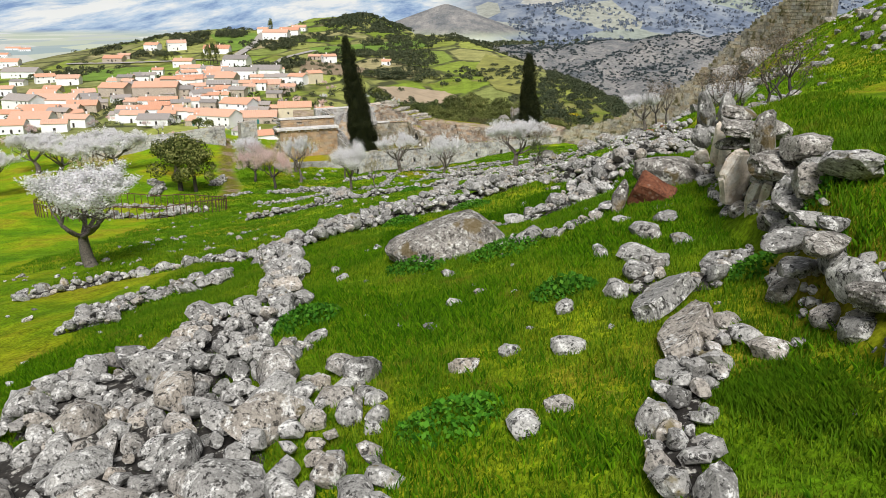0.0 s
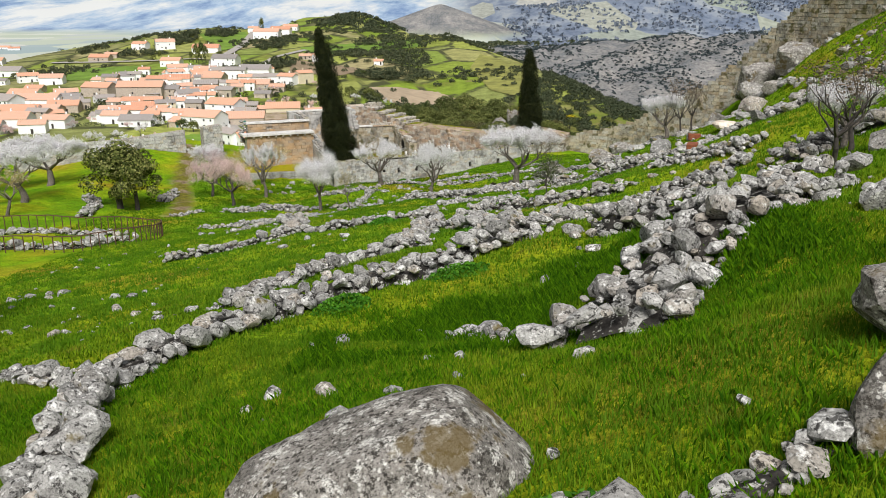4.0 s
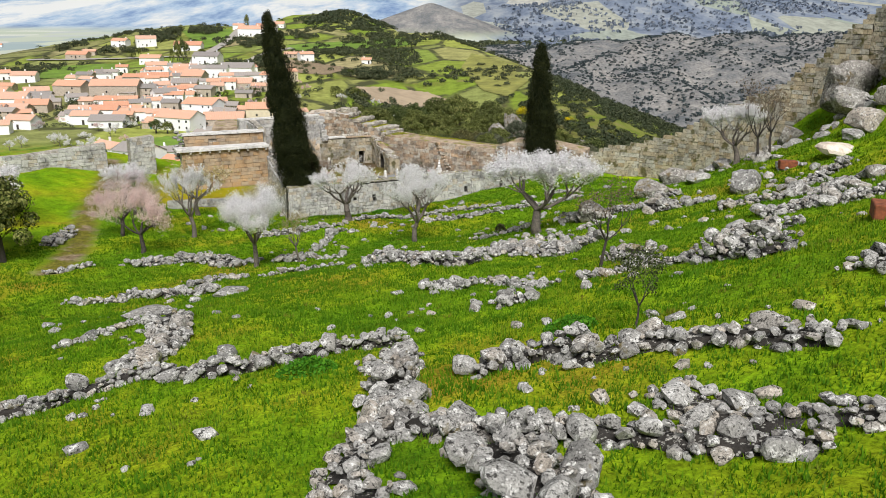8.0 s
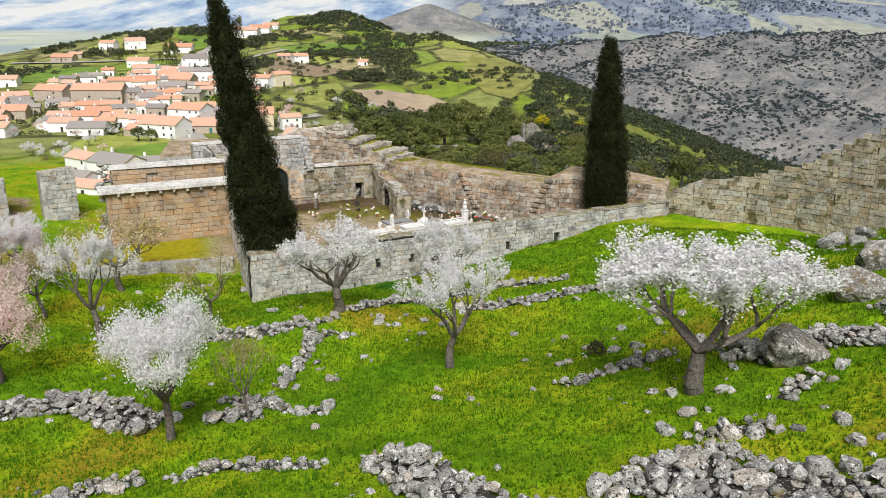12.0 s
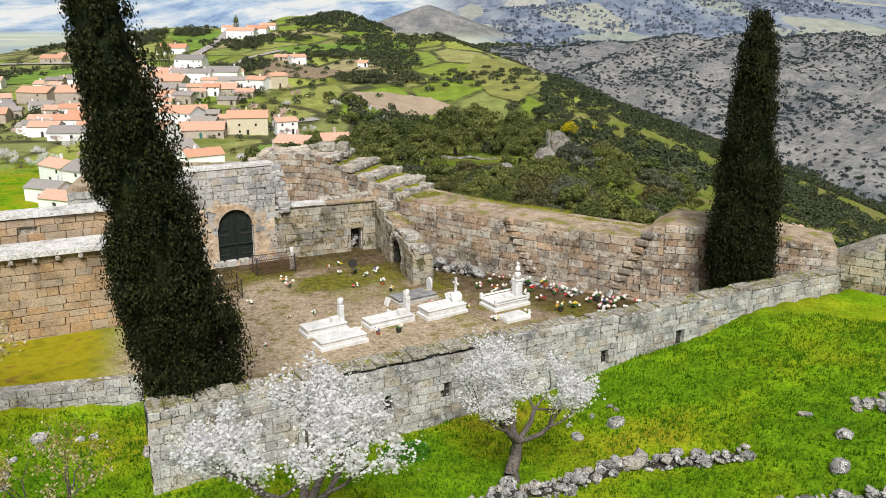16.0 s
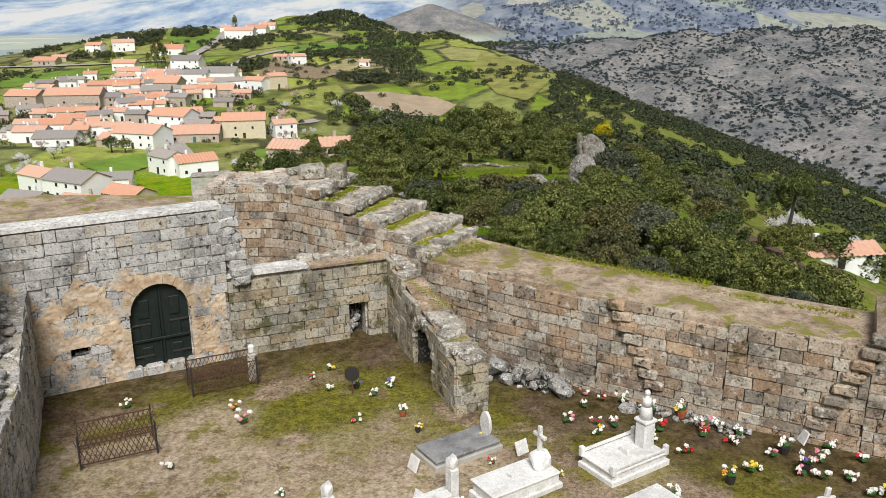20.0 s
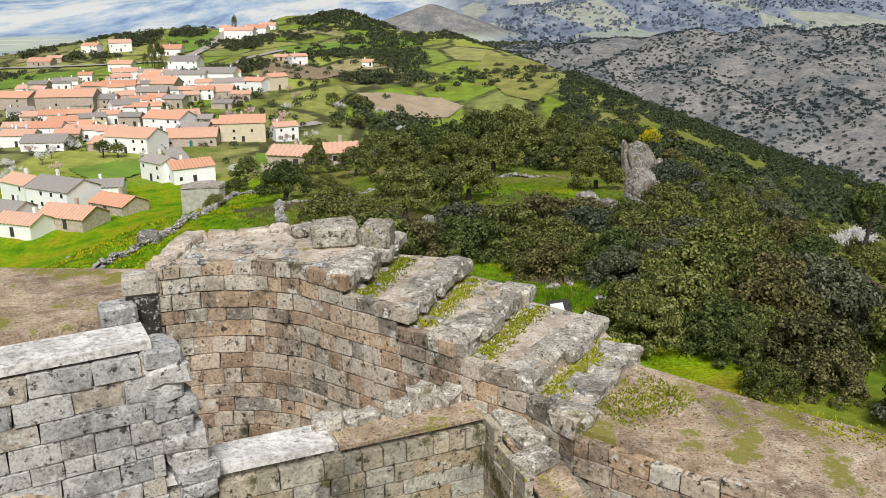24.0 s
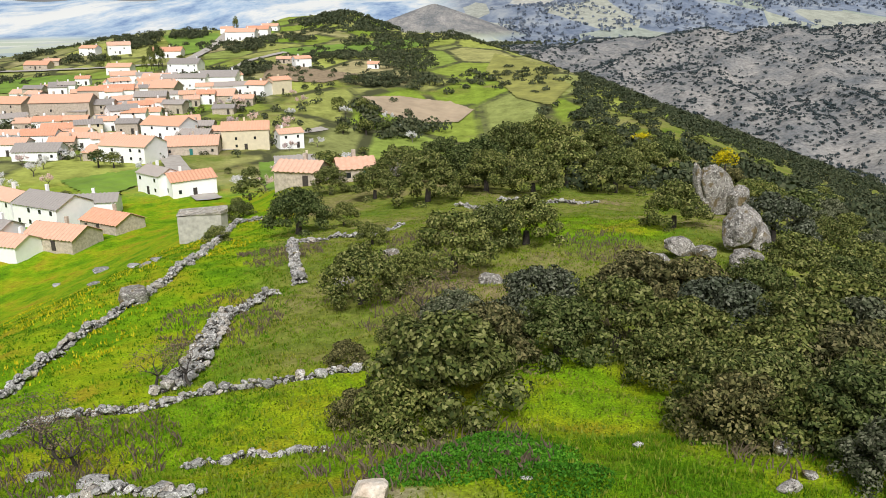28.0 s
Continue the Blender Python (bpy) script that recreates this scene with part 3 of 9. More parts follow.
def land(x, y):
    x, y = np.asarray(x, float), np.asarray(y, float)
    inner = castle_slope(x, y)
    m = yard_mask(x, y)
    inner = inner * (1 - m) + (0.10 + 0.02 * np.sin(x * 1.3) * np.cos(y * 0.9)) * m
    outer = smax(3, spur(x, y), village_hill(x, y), gorge_side(x, y), far_land(x, y))
    o = smooth(-0.8, 1.2, y - rampart_y(x))
    rough = 0.5 * smooth(140, 170, y)
    wave = 0.10 * np.sin(x * 0.9 + y * 0.35) * np.sin(y * 0.7 - x * 0.2) + 0.05 * np.sin(x * 2.3 + 1) * np.sin(y * 2.0 + x)
    return inner * (1 - o) + outer * o + wave * (1 - m) * (1 + 2 * rough)


def at(x, y):
    return float(land(x, y))


def graded(stops):
    out = [stops[0][0]]
    for (a, s0), (b, s1) in zip(stops, stops[1:]):
        v = a
        while v < b - 0.5 * s0:
            v += s0 + (s1 - s0) * (v - a) / (b - a)
            out.append(min(v, b))
        out[-1] = b
    return np.array(out)


side = graded([(36, 0.8), (60, 2), (160, 4), (500, 14), (1500, 50), (4200, 150)])
gx = np.concatenate([-side[::-1], graded([(-36, 0.6), (36, 0.6)])[1:-1], side])
gy = np.concatenate([-graded([(0, 0.8), (30, 3), (300, 40)])[::-1], graded([(0, 0.6), (140, 0.6), (250, 2.2), (480, 5), (900, 12), (1600, 25), (4600, 50)])[1:]])
GX, GY = np.meshgrid(gx, gy)
GZ = land(GX, GY)
nx, ny = len(gx), len(gy)
idx = np.arange(nx * ny).reshape(ny, nx)
quads = np.stack([idx[:-1, :-1], idx[:-1, 1:], idx[1:, 1:], idx[1:, :-1]], -1).reshape(-1, 4)
gm = bpy.data.meshes.new("ground")
gm.from_pydata(np.stack([GX, GY, GZ], -1).reshape(-1, 3), [], quads)
gm.polygons.foreach_set("use_smooth", [True] * len(gm.polygons))
ground = tagged(new("ground", gm), "grassy castle hillside falling to village fields and distant hills", "ground", kind="structure")
gm.materials.append(M_GRASS)


def near_line(pts, x, y):
    best = np.full(np.shape(x), 1e9)
    for (ax, ay), (bx, by) in zip(pts, pts[1:]):
        t = np.clip(((x - ax) * (bx - ax) + (y - ay) * (by - ay)) / ((bx - ax) ** 2 + (by - ay) ** 2), 0, 1)
        best = np.minimum(best, np.hypot(x - ax - t * (bx - ax), y - ay - t * (by - ay)))
    return best


def put_mask(name, values):
    a = gm.attributes.new(name, "FLOAT", "POINT")
    a.data.foreach_set("value", np.clip(values, 0, 1).astype(np.float32).ravel())


outside = smooth(-1, 3, GY - rampart_y(GX))
far = np.hypot(GX, GY - 110)
TRACK = ((-20.6, 86), (-21.8, 92), (-24.2, 99), (-26, 104), (-28, 113), (-31, 122))
foot = np.minimum(near_line(((-2.9, 128.3), (-0.8, 126.7), (2.6, 124.3), (6.0, 122.2), (9.3, 120.4), (14, 117.8)), GX, GY), near_line(((-15.3, 124), (-10.5, 126.6), (-4.3, 129.2)), GX, GY) + 0.8)
put_mask("humus", 0.85 * smooth(4.2, 1.2, foot + 0.8 * np.sin(GX * 1.7 + GY) * np.sin(GY * 1.3)))
worn = smooth(0.9, 1.5, np.sin(GX * 0.55 + 1.2 * np.sin(GY * 0.8)) + np.sin(GY * 1.1 + 0.5 * GX)) * smooth(-30, -24, GX) * smooth(-7, -11, GX) * smooth(141, 144, GY) * smooth(157, 153, GY)
put_mask("dirt", np.maximum(0.8 * worn, np.maximum(yard_mask(GX, GY) * smooth(-14.6, -12.6, GX + (GY - 112) * 0.33), smooth(1.3, 0.6, near_line(TRACK, GX, GY)))))
ragged = 1.6 * np.sin(GX * 1.1 + np.sin(GY * 0.7)) * np.sin(GY * 0.9 + 1)
sand = smooth(9.0, 4.5, np.hypot((GX + 5.5) / 1.35, GY - 114.3) + ragged)
put_mask("sand", 0.85 * np.maximum(np.maximum(worn, sand), smooth(4.5, 2.0, np.hypot(GX + 10, GY - 119) + ragged)))
put_mask("gold", yard_mask(GX, GY) * smooth(-12.6, -14.6, GX + (GY - 112) * 0.33) * smooth(119, 117, GY))
meadow = smooth(-18, -24, GX + 0.15 * (GY - 170)) * smooth(430, 380, GY)
clearing = np.maximum(smooth(10, 7, np.hypot(GX - 3, GY - 203)), smooth(24, 17, np.hypot(GX + 10, GY - 150)))
put_mask("meadow", smooth(34, 58, GY + 2.5 * np.sin(GX * 0.4)))
put_mask("scrub", outside * (1 - meadow) * (1 - clearing) * smooth(-2, 2, GY - rampart_y(GX)))
put_mask("fields", smooth(215, 260, far + 0.3 * GX) * outside * smooth(1700, 1500, far) * smooth(160, 120, GX - 0.05 * GY) * (1 - smooth(5, 25, GX) * smooth(520, 440, GY)))
cone_hill = 1.0 * smooth(200, 150, np.hypot((GX + 40) / 1.3, GY - 2300))
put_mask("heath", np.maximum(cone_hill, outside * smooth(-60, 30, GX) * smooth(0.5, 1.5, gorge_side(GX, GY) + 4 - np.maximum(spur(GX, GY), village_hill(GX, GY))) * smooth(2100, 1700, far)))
# where the haze-paled colours of plain, woods and western hills go
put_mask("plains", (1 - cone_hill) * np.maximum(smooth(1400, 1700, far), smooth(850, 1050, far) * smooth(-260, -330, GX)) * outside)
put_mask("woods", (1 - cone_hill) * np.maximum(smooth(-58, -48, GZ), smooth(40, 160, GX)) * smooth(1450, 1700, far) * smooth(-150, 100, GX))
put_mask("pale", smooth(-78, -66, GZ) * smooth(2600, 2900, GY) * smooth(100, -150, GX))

# ---- builders ----
R = random.Random(7)


def mesh_of(name, bm, material, flat=True):
    me = bpy.data.meshes.new(name)
    bm.to_mesh(me)
    bm.free()
    if not flat:
        me.polygons.foreach_set("use_smooth", [True] * len(me.polygons))
    if material:
        me.materials.append(material)
    return me


def part(name, data, material=None, parent=None, label="", m=None, flat=True):
    """One mesh object, from a bmesh or a shared mesh, under a thing or a part."""
    me = mesh_of(name, data, material, flat) if isinstance(data, bmesh.types.BMesh) else data
    o = new(name, me)
    o.parent = parent
    if m is not None:
        o.matrix_local = m
    return tagged(o, label) if label else o


def raw(name, verts, faces, material=None, flat=True):
    me = bpy.data.meshes.new(name)
    me.from_pydata(verts, [], faces)
    if not flat:
        me.polygons.foreach_set("use_smooth", [True] * len(me.polygons))
    if material:
        me.materials.append(material)
    return me


def empty(name, x, y, z, turn=0.0, label="", category="", group="", kind=""):
    e = new(name)
    e.empty_display_size = 0.2
    e.matrix_world = pose(x, y, z, 0, 0, turn)
    return tagged(e, label, category, group, kind)


def box(bm, x, y, z, sx, sy, sz, turn=0.0, bevel=0.0):
    """A block centred at x, y standing on z."""
    r = bmesh.ops.create_cube(bm, size=1, matrix=Matrix.Translation((x, y, z + sz / 2)) @ Matrix.Rotation(turn, 4, "Z") @ Matrix.Diagonal((sx, sy, sz, 1)))
    if bevel:
        edges = list({e for v in r["verts"] for e in v.link_edges})
        bmesh.ops.bevel(bm, geom=edges, offset=bevel, segments=1, affect="EDGES")
    return bm


def boxed(*args, **kw):
    return box(bmesh.new(), *args, **kw)


def stone_mesh(name, seed, material, rough=0.28, sub=2):
    """A rough unit stone, about one metre across."""
    bm = bmesh.new()
    bmesh.ops.create_icosphere(bm, subdivisions=sub, radius=0.5)
    off = Vector((seed * 7.3, seed * 3.1, seed * 1.7))
    for v in bm.verts:
        d = v.co.normalized()
        q = Vector([math.copysign(abs(c) ** 0.78, c) for c in d])
        v.co = q * (0.44 + rough * 0.55 * noise.noise(d * 1.2 + off) + 0.05 * noise.noise(d * 3.1 + off) + (0.03 * noise.noise(d * 7 + off) if sub > 2 else 0))
    # broken flat faces
    r = random.Random(seed)
    for _ in range(8):
        n = Vector((r.gauss(0, 1), r.gauss(0, 1), r.gauss(0, 1))).normalized()
        lim = r.uniform(0.27, 0.41)
        for v in bm.verts:
            d = v.co.dot(n)
            if d > lim:
                v.co -= n * (d - lim) * 0.85
    return mesh_of(name, bm, material)


def prism(bm, ring, z0, z1):
    """A solid over a plan outline; z1 may be a list, one height a corner."""
    tops = z1 if isinstance(z1, (list, tuple)) else [z1] * len(ring)
    lo = [bm.verts.new((x, y, z0)) for x, y in ring]
    hi = [bm.verts.new((x, y, t)) for (x, y), t in zip(ring, tops)]
    n = len(ring)
    bm.faces.new(lo[::-1])
    bm.faces.new(hi)
    for i in range(n):
        bm.faces.new((lo[i], lo[(i + 1) % n], hi[(i + 1) % n], hi[i]))
    return bm


def prism_of(ring, z0, z1):
    bm = prism(bmesh.new(), ring, z0, z1)
    bmesh.ops.recalc_face_normals(bm, faces=bm.faces)
    return bm


def hull_stone(seed, material, n=20):
    """A broken angular unit stone of few faces: the hull of points on a squarish lump."""
    r = random.Random(seed)
    bm = bmesh.new()
    for _ in range(n):
        d = Vector((r.gauss(0, 1), r.gauss(0, 1), r.gauss(0, 1))).normalized()
        q = Vector([math.copysign(abs(c) ** 0.82, c) for c in d])
        bm.verts.new(q * r.uniform(0.43, 0.5))
    out = bmesh.ops.convex_hull(bm, input=list(bm.verts))
    bmesh.ops.delete(bm, geom=[g for g in set(out["geom_interior"] + out["geom_unused"]) if isinstance(g, bmesh.types.BMVert)], context="VERTS")
    bmesh.ops.recalc_face_normals(bm, faces=bm.faces)
    return mesh_of("stone", bm, material)


def slab_mesh(name, seed, material):
    """A split unit slab: flat faces, broken outline, chipped edges."""
    r = random.Random(seed)
    bm = bmesh.new()
    k = r.randint(6, 8)
    ring = []
    for i in range(k):
        t = 2 * math.pi * (i + r.uniform(-0.3, 0.3)) / k
        ring.append((max(-0.5, min(0.5, 0.62 * math.cos(t) * r.uniform(0.8, 1.1))), max(-0.5, min(0.5, 0.62 * math.sin(t) * r.uniform(0.8, 1.1)))))
    prism(bm, ring, -0.5, 0.5)
    bmesh.ops.recalc_face_normals(bm, faces=bm.faces)
    bmesh.ops.bevel(bm, geom=list(bm.edges), offset=0.05, segments=2, affect="EDGES")
    bmesh.ops.subdivide_edges(bm, edges=[e for e in bm.edges if e.calc_length() > 0.25], cuts=2, use_grid_fill=True)
    bmesh.ops.triangulate(bm, faces=bm.faces)
    off = Vector((seed, seed * 2, 0))
    for v in bm.verts:
        v.co += Vector((noise.noise(v.co * 3 + off), noise.noise(v.co * 3 + off * 2), 0.8 * noise.noise(v.co * 3 - off))) * 0.06
    # outline in x and z, thickness in y
    bmesh.ops.rotate(bm, verts=bm.verts, matrix=Matrix.Rotation(radians(90), 3, "X"))
    return mesh_of(name, bm, material)


STONES = [hull_stone(s, M_RUBBLE, 19 + s % 4 * 4) for s in range(1, 15)]
MIDSTONES = [stone_mesh("stone", s + 60, M_RUBBLE, 0.30, 2) for s in range(1, 9)]
BIGSTONES = [stone_mesh("rock", s + 40, M_RUBBLE, 0.22, 3) for s in range(1, 5)]


def block_mesh(seed, material):
    """A squared unit block with worn edges and a slightly bulging face."""
    r = random.Random(seed)
    bm = bmesh.new()
    bmesh.ops.create_cube(bm, size=1)
    bmesh.ops.bevel(bm, geom=list(bm.edges), offset=0.05, segments=1, affect="EDGES")
    for v in bm.verts:
        v.co += Vector((r.uniform(-0.025, 0.025), r.uniform(-0.05, 0.05), r.uniform(-0.03, 0.03)))
    return mesh_of("block", bm, material)


BLOCKS = {m.name: [block_mesh(s, m) for s in range(5)] for m in (M_ASHLAR, M_ASHLAR_GREY, M_ASHLAR_MOSSY, M_ASHLAR_TAN, M_RENDER_WALL)}


def join_copies(name, items, parent, material):
    """Many placed stones in one mesh."""
    verts, faces, base = [], [], 0
    for me, m in items:
        co = np.empty(len(me.vertices) * 3)
        me.vertices.foreach_get("co", co)
        co = co.reshape(-1, 3) @ np.array(m.to_3x3()).T + np.array(m.translation)
        verts.append(co)
        faces += [[base + i for i in p.vertices] for p in me.polygons]
        base += len(co)
    if verts:
        o = part(name, raw(name, np.concatenate(verts), faces, material), parent=parent)
        return tagged(o, kind="stuff")


def masonry(parent, a, b, z0, top, material, course=0.36, length=0.62, skip=None, depth=0.22, seed=1, limit=300, bottom=None):
    """Courses of squared blocks on the face from a to b; the outside lies to the right of the way from a to b. top: height along the way (0..1)."""
    r = random.Random(seed)
    A, B = Vector(a), Vector(b)
    span = (B - A).length
    way = (B - A) / span
    ang = math.atan2(way.y, way.x)
    z, made, rest = z0, 0, []
    meshes = BLOCKS[material.name]
    while True:
        h = course * r.uniform(0.82, 1.2)
        s = -r.uniform(0, 0.3)
        any_block = False
        while s < span - 0.05:
            w = length * r.uniform(0.55, 1.5)
            s0, s1 = max(0, s), min(span, s + w)
            s += w
            if s1 - s0 < 0.12:
                continue
            if skip:
                # cut the block back to the part that clears the openings
                n = max(2, int((s1 - s0) / 0.04))
                free = [not skip((s0 + (s1 - s0) * (k + 0.5) / n) / span, z + h / 2) for k in range(n)]
                runs, k = [], 0
                while k < n:
                    e = k
                    while e < n and free[e]:
                        e += 1
                    runs.append((e - k, k))
                    k = e + 1
                got, k = max(runs)
                s0, s1 = s0 + (s1 - s0) * k / n, s0 + (s1 - s0) * (k + got) / n
                if s1 - s0 < 0.07:
                    continue
            mid = (s0 + s1) / 2
            if z + h * 0.6 > top(mid / span) or (bottom and z + h < bottom(mid / span)):
                continue
            any_block = True
            hh = min(h, top(mid / span) - z + 0.1)
            c = A + way * mid
            out = Vector((way.y, -way.x)) * (r.uniform(0.0, 0.055) - depth / 2 + 0.02)
            m = Matrix.Translation((c.x + out.x, c.y + out.y, z + hh / 2)) @ Matrix.Rotation(ang + r.uniform(-0.012, 0.012), 4, "Z") @ Matrix.Diagonal((s1 - s0 - 0.013, depth, hh - 0.013, 1))
            me = r.choice(meshes)
            if made < limit:
                part("block", me, parent=parent, m=parent.matrix_world.inverted() @ m)
                made += 1
            else:
                rest.append((me, parent.matrix_world.inverted() @ m))
        z += h
        if not any_block and z > top(0.5) + 0.5 and z > top(0) + 0.3 and z > top(1) + 0.3 or z > z0 + 34:
            break
    join_copies("further_blocks", rest, parent, material)


def curved_masonry(parent, pts, z0, top, material, course=0.38, length=0.6, depth=0.3, seed=1, limit=300):
    """Courses of squared blocks that follow a bent line; the outside lies to the right of the way. top: height at s metres along."""
    r = random.Random(seed)
    span, inv = length_of(pts), parent.matrix_world.inverted()
    meshes, z, made, rest = BLOCKS[material.name], z0, 0, []
    while z < max(top(span * k / 40) for k in range(41)) - 0.05:
        h = course * r.uniform(0.8, 1.15)
        s = -r.uniform(0, length)
        while s < span - 0.1:
            w = length * r.uniform(0.6, 1.45)
            s0, s1 = max(0, s), min(span, s + w)
            s += w
            mid = (s0 + s1) / 2
            if s1 - s0 < 0.15 or z + h * 0.5 > top(mid):
                continue
            hh = min(h, top(mid) - z + 0.03)
            x, y, _ = along(pts, mid)
            xa, ya, _ = along(pts, max(0, s0))
            xb, yb, _ = along(pts, min(span, s1))
            a = math.atan2(yb - ya, xb - xa)
            o = r.uniform(0.0, 0.05) - depth / 2 + 0.03
            m = inv @ Matrix.Translation((x + math.sin(a) * o, y - math.cos(a) * o, z + hh / 2)) @ Matrix.Rotation(a + r.uniform(-0.015, 0.015), 4, "Z") @ Matrix.Diagonal((s1 - s0 - 0.012, depth, hh - 0.012, 1))
            made += 1
            if made <= limit:
                part("block", r.choice(meshes), parent=parent, m=m)
            else:
                rest.append((r.choice(meshes), m))
        z += h
    join_copies("further_blocks", rest, parent, material)


def along(pts, s):
    """The place and the way at s metres along a line of points."""
    for (ax, ay), (bx, by) in zip(pts, pts[1:]):
        d = math.hypot(bx - ax, by - ay)
        if s <= d:
            return ax + (bx - ax) * s / d, ay + (by - ay) * s / d, math.atan2(by - ay, bx - ax)
        s -= d
    return bx, by, math.atan2(by - ay, bx - ax)


def length_of(pts):
    return sum(math.hypot(bx - ax, by - ay) for (ax, ay), (bx, by) in zip(pts, pts[1:]))


RUBBLE_COUNT = [0]


def rubble(width, height, *pts, size=0.38, label="collapsed dry-stone wall of grey lichened granite in the grass", name="dry_stone_wall", limit=28, density=1.0):
    """A tumbled dry-stone wall or heap along a line on the ground."""
    width, height, size, limit = width * (0.70 if width < 2.3 else 0.92), height * 0.70, size * 0.76, int(limit * 0.72)
    RUBBLE_COUNT[0] += 1
    r = random.Random(100 + RUBBLE_COUNT[0])
    span = length_of(pts)
    x0, y0, _ = along(pts, span / 2)
    wall = empty(name, x0, y0, at(x0, y0), label=label, category="stone wall", group="dry-stone walls")
    inv = wall.matrix_world.inverted()
    # packed inner fill, coloured near-black so the gaps read as shade
    verts, faces = [], []
    steps = max(2, int(span / 0.5))
    for i in range(steps + 1):
        x, y, a = along(pts, span * i / steps)
        nxv, nyv = -math.sin(a), math.cos(a)
        k = height * (0.42 if 0 < i < steps else 0.1)
        for off, up in ((-0.56, -0.3), (-0.44, 0.9), (0, 1.2), (0.44, 0.9), (0.56, -0.3)):
            px, py = x + nxv * off * width * 0.7, y + nyv * off * width * 0.7
            verts.append((px - x0, py - y0, at(px, py) - at(x0, y0) + up * k * r.uniform(0.85, 1.1)))
    for i in range(steps):
        for j in range(4):
            q = i * 5 + j
            faces.append((q, q + 1, q + 6, q + 5))
    part("fill", raw("fill", verts, faces, M_SHADE_CORE), parent=wall)
    n = int(span * (width + 1.5 * height) * density / (size * size * 0.3)) + 6
    rest, taken, made = [], {}, 0
    for i in range(n):
        s = r.uniform(-0.2, span + 0.2)
        x, y, a = along(pts, min(max(s, 0), span))
        u = r.uniform(-1, 1)
        ragged = 0.75 + 0.35 * noise.noise(Vector((x * 0.5, y * 0.5, 3)))
        lift = height * ragged * (1 - abs(u) ** 4) * 0.9
        if width < 2.3 and i % 2:
            u = math.copysign(r.uniform(0.84, 1.0), u)
            lift = height * ragged * r.uniform(-0.05, 0.85)
        elif r.random() < 0.2:
            lift *= r.random()
        px, py = x - math.sin(a) * u * width * 0.56 + (s - min(max(s, 0), span)), y + math.cos(a) * u * width * 0.56
        d = size * (r.choice((1.0, 1.4, 2.1)) if i < n * 0.1 else r.choice((0.75, 0.9, 1.0, 1.2)) if i < n * 0.5 else r.choice((0.45, 0.55, 0.7)))
        z = at(px, py) - at(x0, y0) + lift + d * 0.1
        # each stone keeps its own room, so that dark gaps stay between them
        cell = (int(px // 0.8), int(py // 0.8))
        near = [q for cx in (-1, 0, 1) for cy in (-1, 0, 1) for q in taken.get((cell[0] + cx, cell[1] + cy), ())]
        if any((px - q[0]) ** 2 + (py - q[1]) ** 2 + (z - q[2]) ** 2 < (0.405 * (d + q[3])) ** 2 for q in near):
            continue
        taken.setdefault(cell, []).append((px, py, z, d))
        m = Matrix.Translation((px - x0, py - y0, z)) @ Euler((r.uniform(-0.5, 0.5), r.uniform(-0.5, 0.5), r.uniform(0, 6.3))).to_matrix().to_4x4() @ Matrix.Diagonal((d * r.uniform(1.0, 1.5), d * r.uniform(0.85, 1.15), d * r.uniform(0.6, 0.95), 1))
        me = r.choice(MIDSTONES if d > 0.4 and py < 62 else STONES)
        made += 1
        if made <= limit:
            part("stone", me, parent=wall, m=m)
        else:
            rest.append((me, m))
    join_copies("rubble_fill", rest, wall, M_RUBBLE)
    return wall


def boulder(x, y, size, flat=0.7, turn=None, material=None, label="grey lichen-spotted granite boulder lying in the grass", sunk=0.25, long=1.3):
    r = random.Random(int(x * 91 + y * 37))
    me = r.choice(BIGSTONES) if size > 0.6 else r.choice(MIDSTONES)
    if material:
        me = me.copy()
        me.materials[0] = material
    o = new("boulder", me)
    o.matrix_world = Matrix.Translation((x, y, at(x, y) + size * flat * (0.42 - sunk))) @ Matrix.Rotation(r.uniform(0, 6) if turn is None else turn, 4, "Z") @ Matrix.Rotation(r.uniform(-0.2, 0.2), 4, "X") @ Matrix.Diagonal((size * long, size, size * flat, 1))
    return tagged(o, label, "rock", "boulders")

# ---- the castle's walls ----
def const(v):
    return lambda u: v


def slope(*vs):
    return lambda u: float(np.interp(u, np.linspace(0, 1, len(vs)), vs))


